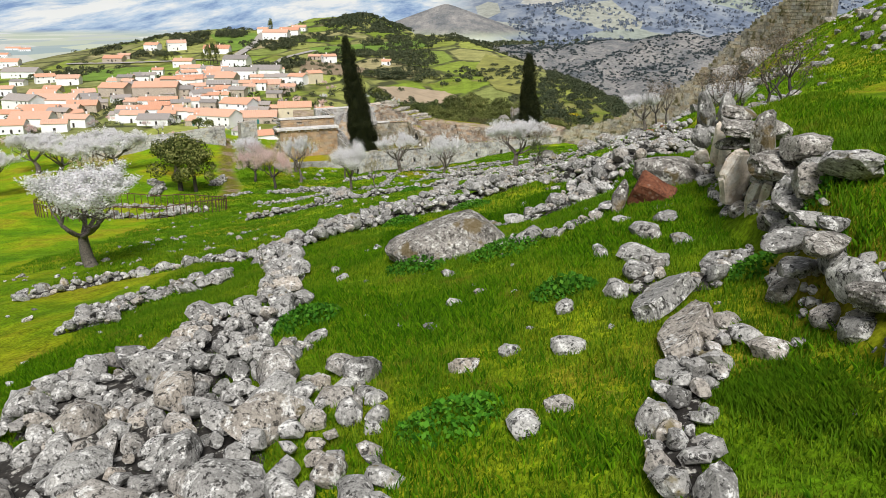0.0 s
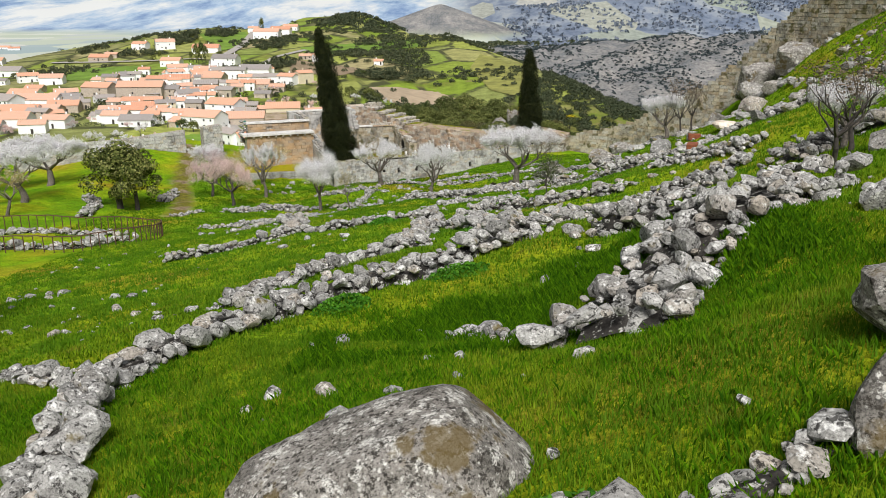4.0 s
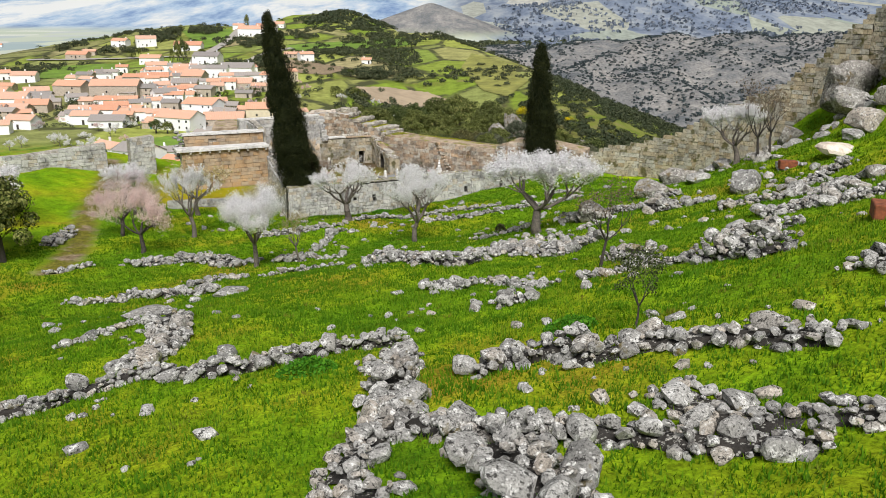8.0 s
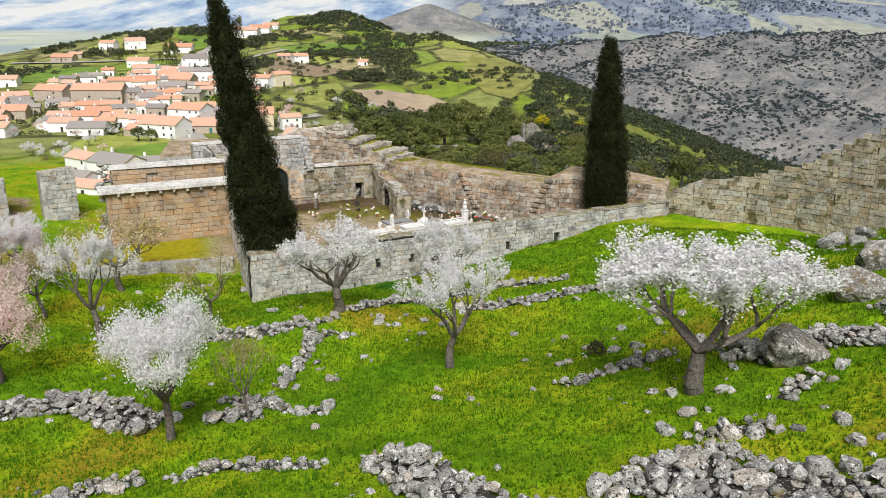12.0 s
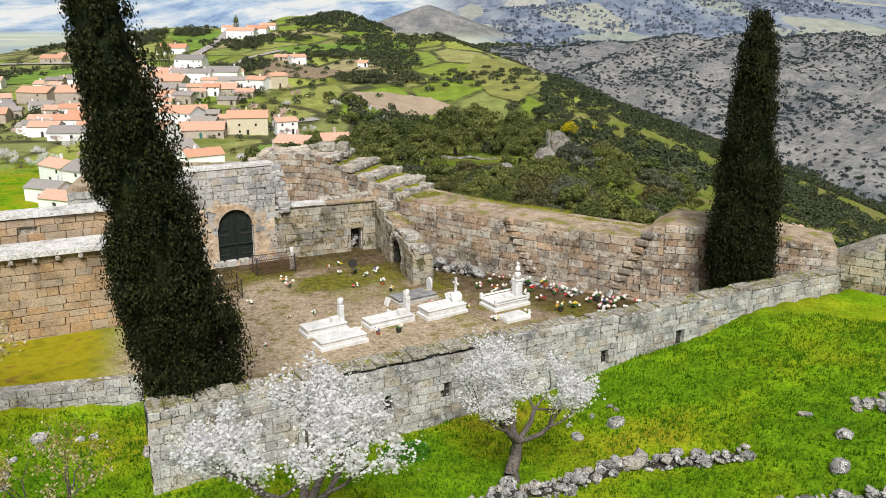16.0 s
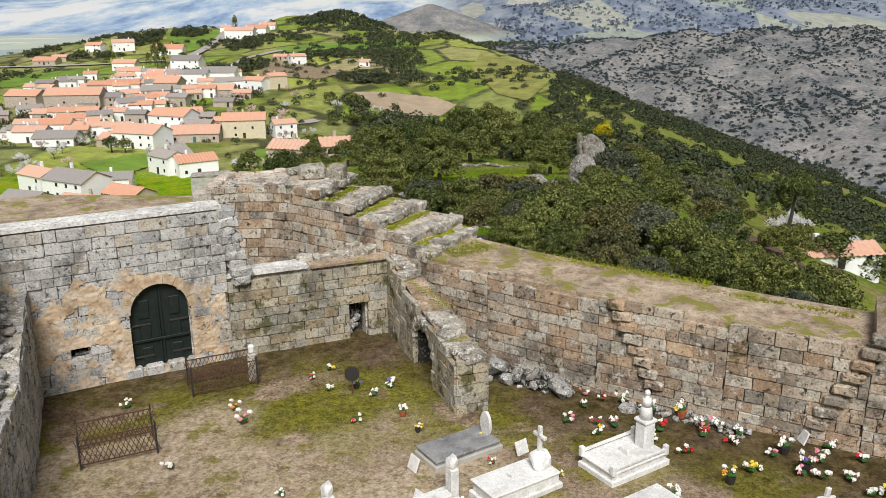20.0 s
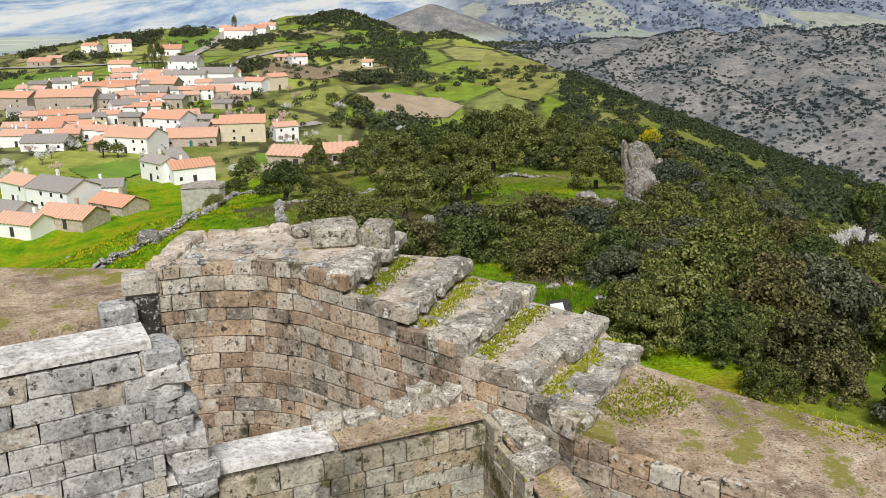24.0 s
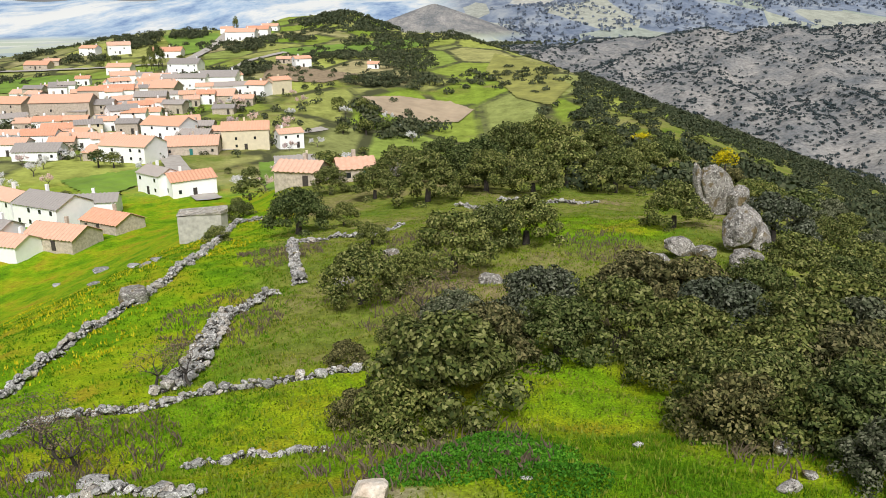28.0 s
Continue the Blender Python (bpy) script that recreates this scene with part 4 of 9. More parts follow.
def wall(name, face, back, z0, tops, material, label, seed, course=0.36, length=0.62, cap=None, skips=None, limit=55, both=False, ragged=0.0, bottom=None, solid=True, drop=0.03):
    """A thick wall: a solid fill between two plan lines, a laid stone face on the front, and cap stones on top. tops: one height a point."""
    cx, cy = face[len(face) // 2]
    e = empty(name, cx, cy, 0, label=label, category="stone wall", kind="structure")
    inv = e.matrix_world.inverted()
    r = random.Random(seed)
    for i in range(len(face) - 1):
        a, b, c, d = face[i], face[i + 1], back[i + 1], back[i]
        if solid:
            fa, fb = Vector(a), Vector(b)
            n = (Vector(c) - fb).normalized() * 0.16
            ring = [tuple(fa + n - Vector((cx, cy))), tuple(fb + n - Vector((cx, cy))), (c[0] - cx, c[1] - cy), (d[0] - cx, d[1] - cy)]
            part("fill", prism_of(ring, z0, [tops[i] - drop, tops[i + 1] - drop, tops[i + 1] - drop, tops[i] - drop]), cap or M_CAP, e)
        foot = (lambda u, p=Vector(a), q=Vector(b): at(*(p.lerp(q, u) + Vector((-0.8, -1.0)))) - 0.9) if bottom else None
        masonry(e, a, b, z0, slope(tops[i], tops[i + 1]), material, course, length, skips[i] if skips else None, seed=seed * 17 + i, limit=limit, bottom=foot)
        if both:
            masonry(e, c, d, z0, slope(tops[i + 1], tops[i]), material, course, length, skips[i] and (lambda u, z, f=skips[i]: f(1 - u, z)) if skips else None, seed=seed * 17 + 300 + i, limit=limit)
    return e


# rampart: south face and north face, with the stair-like top that climbs to the corner tower
RS = [(-2.9, 128.3), (-0.8, 126.7), (2.6, 124.3), (6.0, 122.2), (9.3, 120.4)]
RN = [(-1.3, 131.3), (1.0, 129.4), (4.2, 127.3), (7.6, 125.2), (10.8, 123.4)]
wall("rampart_wall", RS, RN, -3.2, [3.45, 3.4, 3.3, 3.25, 3.2], M_ASHLAR, "broad granite rampart with grassy wall walk", 3, cap=M_WALK, course=0.37, length=0.6, limit=80)
RS2 = [(9.3, 120.4), (10.2, 120.0), (13.9, 119.2), (17.6, 118.0)]
RN2 = [(10.8, 123.4), (11.6, 123.2), (15.0, 122.3), (18.7, 121.1)]
wall("rampart_wall_east", RS2, RN2, -3.2, [3.7, 4.15, 4.1, 3.5], M_ASHLAR, "taller step of the granite rampart", 5, cap=M_WALK, course=0.37, length=0.6)
HILL = ((17.6, 118.0, 3.1), (19.3, 117.0, 4.2), (22.5, 115.6, 4.9), (25.2, 113.7, 6.0), (26.9, 112.1, 7.6), (28.4, 110.5, 8.9), (31.5, 107.4, 11.0), (33.7, 105.3, 13.5), (36.2, 102.0, 17.4), (38.0, 98.0, 20.0), (41.0, 90.0, 26.0))
RS3 = [(x, y) for x, y, z in HILL]
RN3 = [(x + 1.2, y + 3.0) if x < 20 else (x + 1.7, y + 2.4) for x, y, z in HILL]
wall("rampart_wall_hill", RS3, RN3, -3.2, [z for x, y, z in HILL], M_ASHLAR_MOSSY, "granite rampart climbing the rocky hillside", 7, cap=M_COPING, course=0.36, length=0.6, limit=30, bottom=True, drop=0.5)

def roughened(bm, seed, amount=0.045):
    """Weathered block: split faces pushed in and out."""
    bmesh.ops.subdivide_edges(bm, edges=[e for e in bm.edges if e.calc_length() > 0.2], cuts=2, use_grid_fill=True)
    off = Vector((seed * 3.7, seed, 0))
    for v in bm.verts:
        v.co += Vector((noise.noise(v.co * 3.5 + off), noise.noise(v.co * 3.5 - off), noise.noise(v.co * 3.5 + off * 2))) * amount
    return bm


# corner tower: curved inner face and rising treads
TS = [(-12.2, 132.9), (-11.0, 133.3), (-9.8, 133.4), (-8.6, 133.0), (-7.4, 132.1), (-6.1, 131.2), (-5.0, 130.3), (-3.7, 129.3), (-2.9, 128.3)]
TN = [(-12.0, 135.8), (-11.2, 136.1), (-9.9, 136.4), (-8.3, 136.2), (-6.5, 135.4), (-4.7, 134.9), (-3.2, 133.7), (-1.6, 132.4), (-1.3, 131.3)]
TT = (5.0, 5.05, 5.1, 5.1, 4.65, 4.25, 3.95, 3.65)
tower = empty("corner_tower", -8, 132, 0, label="ruined granite corner tower with stepped mossy top", category="tower", kind="structure")
for i in range(8):
    ring = [TS[i], TS[i + 1], TN[i + 1], TN[i]]
    ring = [(x + 8, y - 132) for x, y in ring]
    inner = [tuple(Vector(ring[0]).lerp(Vector(ring[3]), 0.06)), tuple(Vector(ring[1]).lerp(Vector(ring[2]), 0.06)), ring[2], ring[3]]
    part("tread", prism_of(inner, -3, TT[i] - 0.02), M_TREAD, tower)
    # worn edging stones along the lower side of each tread, of uneven length and depth
    if i >= 3:
        a, b = Vector(TS[i + 1]), Vector(TN[i + 1])
        back = (Vector(TS[i]) - a).normalized()
        ang = math.degrees(math.atan2(b.y - a.y, b.x - a.x))
        k, rr = 0.0, random.Random(i)
        while k < 0.95:
            w = rr.uniform(0.12, 0.30)
            p = a.lerp(b, min(k + w / 2, 0.97)) + back * rr.uniform(0.2, 0.34)
            bm = roughened(boxed(0, 0, 0, (b - a).length * w * 0.97, rr.uniform(0.5, 1.0), rr.uniform(0.30, 0.40), bevel=0.06), i * 9 + k, 0.09)
            part("slab", bm, M_CAP, tower, m=pose(p.x + 8, p.y - 132, TT[i] - 0.30 + rr.uniform(-0.03, 0.03), rr.uniform(-3, 3), rr.uniform(-3, 3), ang + rr.uniform(-7, 7)))
            k += w
t_span = [0.0]
for (ax, ay), (bx, by) in zip(TS, TS[1:]):
    t_span.append(t_span[-1] + math.hypot(bx - ax, by - ay))
curved_masonry(tower, TS, 0.1, lambda q: TT[min(7, sum(q >= v for v in t_span[1:-1]))], M_ASHLAR, 0.37, 0.56, seed=71, limit=300)
for x, y, sx, sy, sz, t in ((-8.0, 134.9, 1.15, 1.0, 0.55, 12), (-6.9, 134.6, 0.75, 0.85, 0.62, -8), (-8.9, 135.6, 0.7, 0.6, 0.3, 30)):
    part("block", roughened(boxed(0, 0, 0, sx, sy, sz, bevel=0.09), x), M_COPING, tower, m=pose(x + 8, y - 132, 5.08, 2, -3, t))
rr = random.Random(17)
for k in range(70):
    i = rr.randrange(0, 8)
    q = Vector(TS[i]).lerp(Vector(TS[i + 1]), rr.random()).lerp(Vector(TN[i]).lerp(Vector(TN[i + 1]), rr.random()), rr.choice((0.05, 0.1, 0.3, 0.9, 0.95, 0.97)))
    d = rr.uniform(0.18, 0.55) if i < 4 else rr.uniform(0.12, 0.3)
    part("stone", rr.choice(STONES), parent=tower, m=pose(q.x + 8, q.y - 132, TT[i], 0, 0, 47 * k) @ Matrix.Diagonal((d, d * 0.8, d * 0.35, 1)))
# broken west end of the tower, falling in steps
for k, (x, y, z) in enumerate(((-12.3, 133.0, 4.45), (-12.7, 132.5, 3.9), (-12.9, 131.9, 3.4), (-13.0, 131.2, 2.9), (-13.1, 130.6, 2.4), (-13.1, 130.0, 1.9))):
    part("block", boxed(0, 0, 0, 0.8, 0.62, 0.5, bevel=0.07), M_ASHLAR_GREY, tower, m=pose(x + 8, y - 132, z, 0, 0, 20 + 9 * k))
    # near-black fill colours the gaps behind these blocks as shade
    part("fill", boxed(0, 0, 0, 0.7, 0.6, z + 0.5), M_SHADE_CORE, tower, m=pose(x + 8, y - 132, -0.5, 0, 0, 20 + 9 * k))
# flat pale roof of the ruin west of the tower
ruin = empty("ruin_roof", -14.5, 134, 0, label="flat gravelly top of the ruined west range", category="ruin", kind="structure")
part("top", prism_of([(-7.5, -6.0), (0.2, -2.4), (2.2, -1.1), (2.2, 2.2), (-6, 2.6), (-9, 1.2)], 0, 4.0), M_WALK, ruin, m=pose(0, 0, 0))
masonry(ruin, (-22, 128.0), (-14.3, 131.6), 0.1, const(4.0), M_ASHLAR_GREY, 0.38, 0.6, seed=41, limit=90)
masonry(ruin, (-14.3, 131.6), (-12.3, 132.9), 0.1, const(4.0), M_ASHLAR_GREY, 0.38, 0.6, seed=42, limit=80)

# gate wall with the pointed doorway
GA, GB = (-17.6, 122.8), (-9.9, 127.1)
GL = math.hypot(GB[0] - GA[0], GB[1] - GA[1])
GATE_U, GATE_W, SILL, SPRING = 0.735, 0.98, 0.55, 2.35
gate_back = [(-18.05, 123.6), (-10.35, 127.9)]


def pointed(u, z):
    """True inside the doorway."""
    d = abs(u - GATE_U) * GL
    return SILL - 0.2 < z and (d < GATE_W if z < SPRING else (d / (GATE_W + 0.02)) ** 2 + ((z - SPRING) / 1.0) ** 2 < 1)


def gate_skip(u, z):
    return pointed(u, z) or (abs(u - 0.44) * GL < 0.3 and 1.15 < z < 1.55)


def strip_wall(name, parent, a, b, back_a, back_b, cols, opening, z0, z1, material):
    """Solid wall in upright strips that leave an opening free."""
    A, B, BA, BB = (Vector(p) for p in (a, b, back_a, back_b))
    bm = bmesh.new()
    o = parent.matrix_world.translation
    for i in range(cols):
        u0, u1 = i / cols, (i + 1) / cols
        um = (u0 + u1) / 2
        ring = [A.lerp(B, u0), A.lerp(B, u1), BA.lerp(BB, u1), BA.lerp(BB, u0)]
        ring = [(p.x - o.x, p.y - o.y) for p in ring]
        zs = np.arange(z0, z1, 0.05)
        hole = [z for z in zs if opening(um, z)]
        if hole:
            if min(hole) > z0 + 0.06:
                prism(bm, ring, z0, min(hole))
            prism(bm, ring, max(hole) + 0.05, z1)
        else:
            prism(bm, ring, z0, z1)
    bmesh.ops.recalc_face_normals(bm, faces=bm.faces)
    return part(name, bm, material, parent)


gate_wall = empty("wall_gate", -13, 125.5, 0, label="tall granite gate wall with remains of ochre render", category="stone wall", kind="structure")
gv = (Vector(GB) - Vector(GA)).normalized()
gn = Vector((-gv.y, gv.x)) * 0.15
strip_wall("fill", gate_wall, Vector(GA) + gn, Vector(GB) + gn, *gate_back, 64, gate_skip, -1.0, 5.62, M_CAP)
masonry(gate_wall, GA, GB, 0.0, const(5.7), M_ASHLAR_GREY, 0.36, 0.6, gate_skip, seed=11, limit=150)


def plastered(u, z):
    """Where the old coat of render still clings to the gate wall."""
    edge = (3.6 if u < 0.7 else 3.0) + 1.2 * noise.noise(Vector((u * 7, 2, 0))) + 0.5 * noise.noise(Vector((u * 21, z * 2.5, 5)))
    return 0.03 < u < 0.985 and 0.1 < z < edge and noise.noise(Vector((u * 11, z * 1.3, 9))) + 0.35 * noise.noise(Vector((u * 40, z * 4, 3))) < 0.24 and not gate_skip(u, z) and not (z > SPRING - 0.1 and (abs(u - GATE_U) * GL / (GATE_W + 0.27)) ** 2 + ((z - SPRING) / 1.28) ** 2 < 1)


gfront = Vector((gv.y, -gv.x)) * 0.06
NU, NZ = 230, 130
left = {(i, j) for i in range(NU) for j in range(NZ) if plastered((i + 0.5) / NU, 0.1 + (j + 0.5) * 0.032)}
while left:
    todo, patch = [left.pop()], []
    while todo:
        i, j = todo.pop()
        patch.append((i, j))
        for c in ((i + 1, j), (i - 1, j), (i, j + 1), (i, j - 1)):
            if c in left:
                left.discard(c)
                todo.append(c)
    if len(patch) < 40:
        continue
    bm, cells = bmesh.new(), {}
    for i, j in sorted(patch):
        for a, b in ((i, j), (i + 1, j), (i + 1, j + 1), (i, j + 1)):
            if (a, b) not in cells:
                p = Vector(GA) + gv * GL * a / NU + gfront * (1 + 0.25 * noise.noise(Vector((a * 0.3, b * 0.3, 0))))
                cells[a, b] = bm.verts.new((p.x + 13, p.y - 125.5, 0.1 + b * 0.032))
        bm.faces.new([cells[i, j], cells[i + 1, j], cells[i + 1, j + 1], cells[i, j + 1]])
    inner = bmesh.ops.extrude_face_region(bm, geom=list(bm.faces))
    bmesh.ops.translate(bm, verts=[v for v in inner["geom"] if isinstance(v, bmesh.types.BMVert)], vec=(-gfront.x, -gfront.y, 0))
    bmesh.ops.recalc_face_normals(bm, faces=bm.faces)
    part("render_coat", bm, M_RENDER_WALL, gate_wall, "worn ochre lime render")
gang = math.degrees(math.atan2(gv.y, gv.x))
# arch stones round the head of the doorway
out = gfront.normalized()
for k in range(9):
    ring = [math.pi * (k + 0.02 + 0.96 * q / 4) / 9 for q in range(5)]
    flat = [(-math.cos(t) * (GATE_W - 0.03), math.sin(t) * 0.97) for t in ring] + [(-math.cos(t) * (GATE_W + 0.29), math.sin(t) * 1.31) for t in ring[::-1]]
    bm = bmesh.new()
    loops = []
    for push in (0.075, -0.24):
        loop = []
        for x, z in flat:
            p = Vector(GA) + gv * (GATE_U * GL + x) + out * push
            loop.append(bm.verts.new((p.x + 13, p.y - 125.5, SPRING + z)))
        loops.append(loop)
    bm.faces.new(loops[0])
    bm.faces.new(loops[1][::-1])
    for q in range(10):
        bm.faces.new((loops[0][q], loops[1][q], loops[1][(q + 1) % 10], loops[0][(q + 1) % 10]))
    bmesh.ops.recalc_face_normals(bm, faces=bm.faces)
    part("arch_stone", bm, M_RENDER_WALL, gate_wall)
gate = empty("gate", (Vector(GA) + gv * GATE_U * GL).x - gv.y * 0.22, (Vector(GA) + gv * GATE_U * GL).y + gv.x * 0.22, SILL - 0.2, gang, "closed dark green wooden double gate with iron straps", "gate")


def leaf_panel(sign):
    bm = bmesh.new()
    lo, hi = (0.0, GATE_W + 0.03)
    xs = np.linspace(lo, hi, 9)
    tops = [SPRING - SILL + 0.2 + math.sqrt(max(0, 1 - (x / (GATE_W + 0.04)) ** 2)) * 1.0 for x in xs]
    f = [bm.verts.new((sign * x, -0.04, 0)) for x in xs] + [bm.verts.new((sign * x, -0.04, t)) for x, t in zip(xs[::-1], tops[::-1])]
    face = bm.faces.new(f)
    ext = bmesh.ops.extrude_face_region(bm, geom=[face])
    bmesh.ops.translate(bm, verts=[v for v in ext["geom"] if isinstance(v, bmesh.types.BMVert)], vec=(0, 0.08, 0))
    bmesh.ops.recalc_face_normals(bm, faces=bm.faces)
    return bm


for sg in (-1, 1):
    leaf = part("leaf", leaf_panel(sg), M_DOORGREEN, gate)
    for zz, hh in ((0.15, 0.55), (0.95, 0.6), (1.75, 0.65)):
        part("raised_panel", boxed(sg * 0.5, -0.06, zz, 0.34, 0.05, hh, bevel=0.02), M_DOORGREEN, leaf)
    for zz in (0.35, 1.5):
        part("strap", boxed(sg * 0.62, -0.09, zz, 0.62, 0.03, 0.07, bevel=0.01), M_DARKIRON, leaf, "dark iron strap hinge")
    part("stile", boxed(sg * 0.05, -0.07, 0.02, 0.07, 0.05, 2.75, bevel=0.01), M_DOORGREEN, leaf)
part("bar", boxed(0, -0.11, 0.92, 1.9, 0.05, 0.09, bevel=0.01), M_DOORGREEN, gate)
for k in range(4):
    x, y = -12.9 + 0.62 * k, 125.55 + 0.345 * k
    part("step_stone", boxed(0, 0, 0, 0.6, 0.4, 0.42, bevel=0.05), M_ASHLAR_GREY, gate_wall, m=pose(x + 13, y - 125.5, 0.02, 0, 0, gang))
for k in range(5):
    part("stone", R.choice(STONES), parent=gate_wall, m=pose((Vector(GA) + gv * (0.44 * GL - 0.25 + 0.12 * k)).x + 13, (Vector(GA) + gv * 0.44 * GL).y - 125.5 + 0.22 + 0.05 * k, 1.24, 0, 0, 40 * k) @ Matrix.Diagonal((0.18, 0.18, 0.16, 1)))
# near-black panel painted as the shade inside the gate wall niche
part("niche_back", boxed(0, 0.55, 1.05, 0.8, 0.1, 0.6), M_SHADE_CORE, gate_wall, m=pose((Vector(GA) + gv * 0.44 * GL).x + 13, (Vector(GA) + gv * 0.44 * GL).y - 125.5, 0, 0, 0, gang))
part("coping", prism_of([(GA[0] + 13, GA[1] - 125.5), (GB[0] + 13, GB[1] - 125.5), (gate_back[1][0] + 13, gate_back[1][1] - 125.5), (gate_back[0][0] + 13, gate_back[0][1] - 125.5)], 5.6, 5.74), M_LIME, gate_wall)
# ragged toothing stones where the gate wall breaks off
for k in range(9):
    part("toothing_stone", roughened(boxed(0, 0, 0, 0.6 + 0.12 * (k % 2), 0.78, 0.33, bevel=0.04), k, 0.07), M_ASHLAR_GREY, gate_wall, m=pose(-9.95 + 0.07 * (k % 2) + 0.07 * max(0, 6 - k) + 13, 127.4 - 125.5, 2.9 + 0.3 * k - 0.05, 0, 0, gang + 4 * (k % 3)))

# low wall with a niche between gate wall and arch wall
LA, LB = (-10.2, 127.0), (-4.4, 129.5)
low = empty("wall_low", -7.5, 128.5, 0, label="mossy low granite wall with dark niche", category="stone wall", kind="structure")
LL = math.hypot(LB[0] - LA[0], LB[1] - LA[1])


def niche(u, z):
    return abs(u - 0.80) * LL < 0.36 and z < 1.55


lv = (Vector(LB) - Vector(LA)).normalized()
ln = Vector((-lv.y, lv.x))
strip_wall("fill", low, Vector(LA) + ln * 0.15, Vector(LB) + ln * 0.15, Vector(LA) + ln * 0.95, Vector(LB) + ln * 0.95, 40, niche, -0.5, 3.1, M_CAP)
masonry(low, LA, LB, 0.05, const(3.1), M_ASHLAR_MOSSY, 0.35, 0.58, niche, seed=21, limit=90)
# near-black panel gives the low niche its painted shade
part("back_stones", boxed(0, 0, 0, 0.9, 0.15, 1.7), M_SHADE_CORE, low, m=pose((Vector(LA) + lv * 0.8 * LL + ln * 0.7).x + 7.5, (Vector(LA) + lv * 0.8 * LL + ln * 0.7).y - 128.5, 0, 0, 0, math.degrees(math.atan2(lv.y, lv.x))))
for k in range(9):
    p = Vector(LA) + lv * (0.8 * LL + R.uniform(-0.3, 0.3)) + ln * 0.45
    part("stone", R.choice(STONES), parent=low, m=pose(p.x + 7.5, p.y - 128.5, 0.15 + 0.08 * k, 20 * k, 0, 47 * k) @ Matrix.Diagonal((0.3, 0.26, 0.22, 1)))
part("coping", prism_of([tuple(Vector(LA) + lv * 0.3 - Vector((-7.5, 128.5))), tuple(Vector(LA) + lv * 3.2 - Vector((-7.5, 128.5))), tuple(Vector(LA) + lv * 3.2 + ln * 0.85 - Vector((-7.5, 128.5))), tuple(Vector(LA) + lv * 0.3 + ln * 0.85 - Vector((-7.5, 128.5)))], 3.08, 3.22), M_LIME, low, "pale mortared coping")
part("earth_top", roughened(prism_of([tuple(Vector(LA) + lv * 3.3 - Vector((-7.5, 128.5))), tuple(Vector(LA) + lv * 6.2 - Vector((-7.5, 128.5))), tuple(Vector(LA) + lv * 6.2 + ln * 0.7 - Vector((-7.5, 128.5))), tuple(Vector(LA) + lv * 3.3 + ln * 0.7 - Vector((-7.5, 128.5)))], 3.05, 3.14), 3, 0.03), M_WALK, low, "brown earth on the wall top")
for k, (q, d, w, h) in enumerate(((3.3, 0.75, 0.6, 0.34), (3.95, 0.8, 0.7, 0.26), (4.7, 0.78, 0.5, 0.30), (5.2, 0.82, 0.55, 0.55), (5.75, 0.78, 0.6, 0.36))):
    p = Vector(LA) + lv * q + ln * d
    part("stone", roughened(boxed(0, 0, 0, w, 0.42, h, bevel=0.06), k + 20, 0.09), M_CAP, low, m=pose(p.x + 7.5, p.y - 128.5, 3.06, 0, 0, 20 + 9 * k))

# arch wall that runs from the low wall into the yard
AA, AB = (-4.5, 129.6), (-1.95, 122.75)
arch = empty("wall_arch", -3, 126, 0, label="mossy broken granite wall with round archway", category="stone wall", kind="structure")
av = (Vector(AB) - Vector(AA)).normalized()
an = Vector((-av.y, av.x))
AL = (Vector(AB) - Vector(AA)).length


def archway(u, z):
    d = abs(u * AL - 4.2)
    return z < 1.05 and d < 0.95 or (z >= 1.05 and (d / 0.95) ** 2 + ((z - 1.05) / 0.82) ** 2 < 1)


def arch_top(u):
    return float(np.interp(u, (0, 0.2, 0.4, 0.58, 0.8, 1.0), (3.1, 2.75, 2.4, 2.2, 2.05, 1.75)))


A0 = Vector((-3, 126))
bm, topping = bmesh.new(), bmesh.new()
for i in range(44):
    u0, u1 = i / 44, (i + 1) / 44
    um = (u0 + u1) / 2
    p0, p1 = Vector(AA) + av * AL * u0 - A0, Vector(AA) + av * AL * u1 - A0
    ring = [tuple(p0 + an * 0.13), tuple(p1 + an * 0.13), tuple(p1 + an * 0.93), tuple(p0 + an * 0.93)]
    hole = [z for z in np.arange(0, 3, 0.04) if archway(um, z)]
    prism(bm, ring, max(hole) + 0.04 if hole else -0.4, arch_top(um) - 0.06)
    prism(topping, ring, arch_top(um) - 0.06, arch_top(um))
bmesh.ops.recalc_face_normals(bm, faces=bm.faces)
# near-black fill puts the shade under the arch into its colour
part("fill", bm, M_SHADE_CORE, arch)
bmesh.ops.recalc_face_normals(topping, faces=topping.faces)
part("topping", topping, M_WALK, arch, "mossy earth on the broken wall top")
masonry(arch, AA, AB, 0.05, arch_top, M_ASHLAR_MOSSY, 0.33, 0.5, archway, seed=31, depth=0.2, limit=110)
masonry(arch, AB, tuple(Vector(AB) + an * 1.05), 0.05, const(1.8), M_ASHLAR_MOSSY, 0.4, 0.5, seed=32, depth=0.2)
masonry(arch, tuple(Vector(AB) + an * 1.05), tuple(Vector(AA) + an * 1.05), 0.05, lambda u: arch_top(1 - u), M_ASHLAR_MOSSY, 0.36, 0.55, lambda u, z: archway(1 - u, z), seed=33, depth=0.2, limit=40)
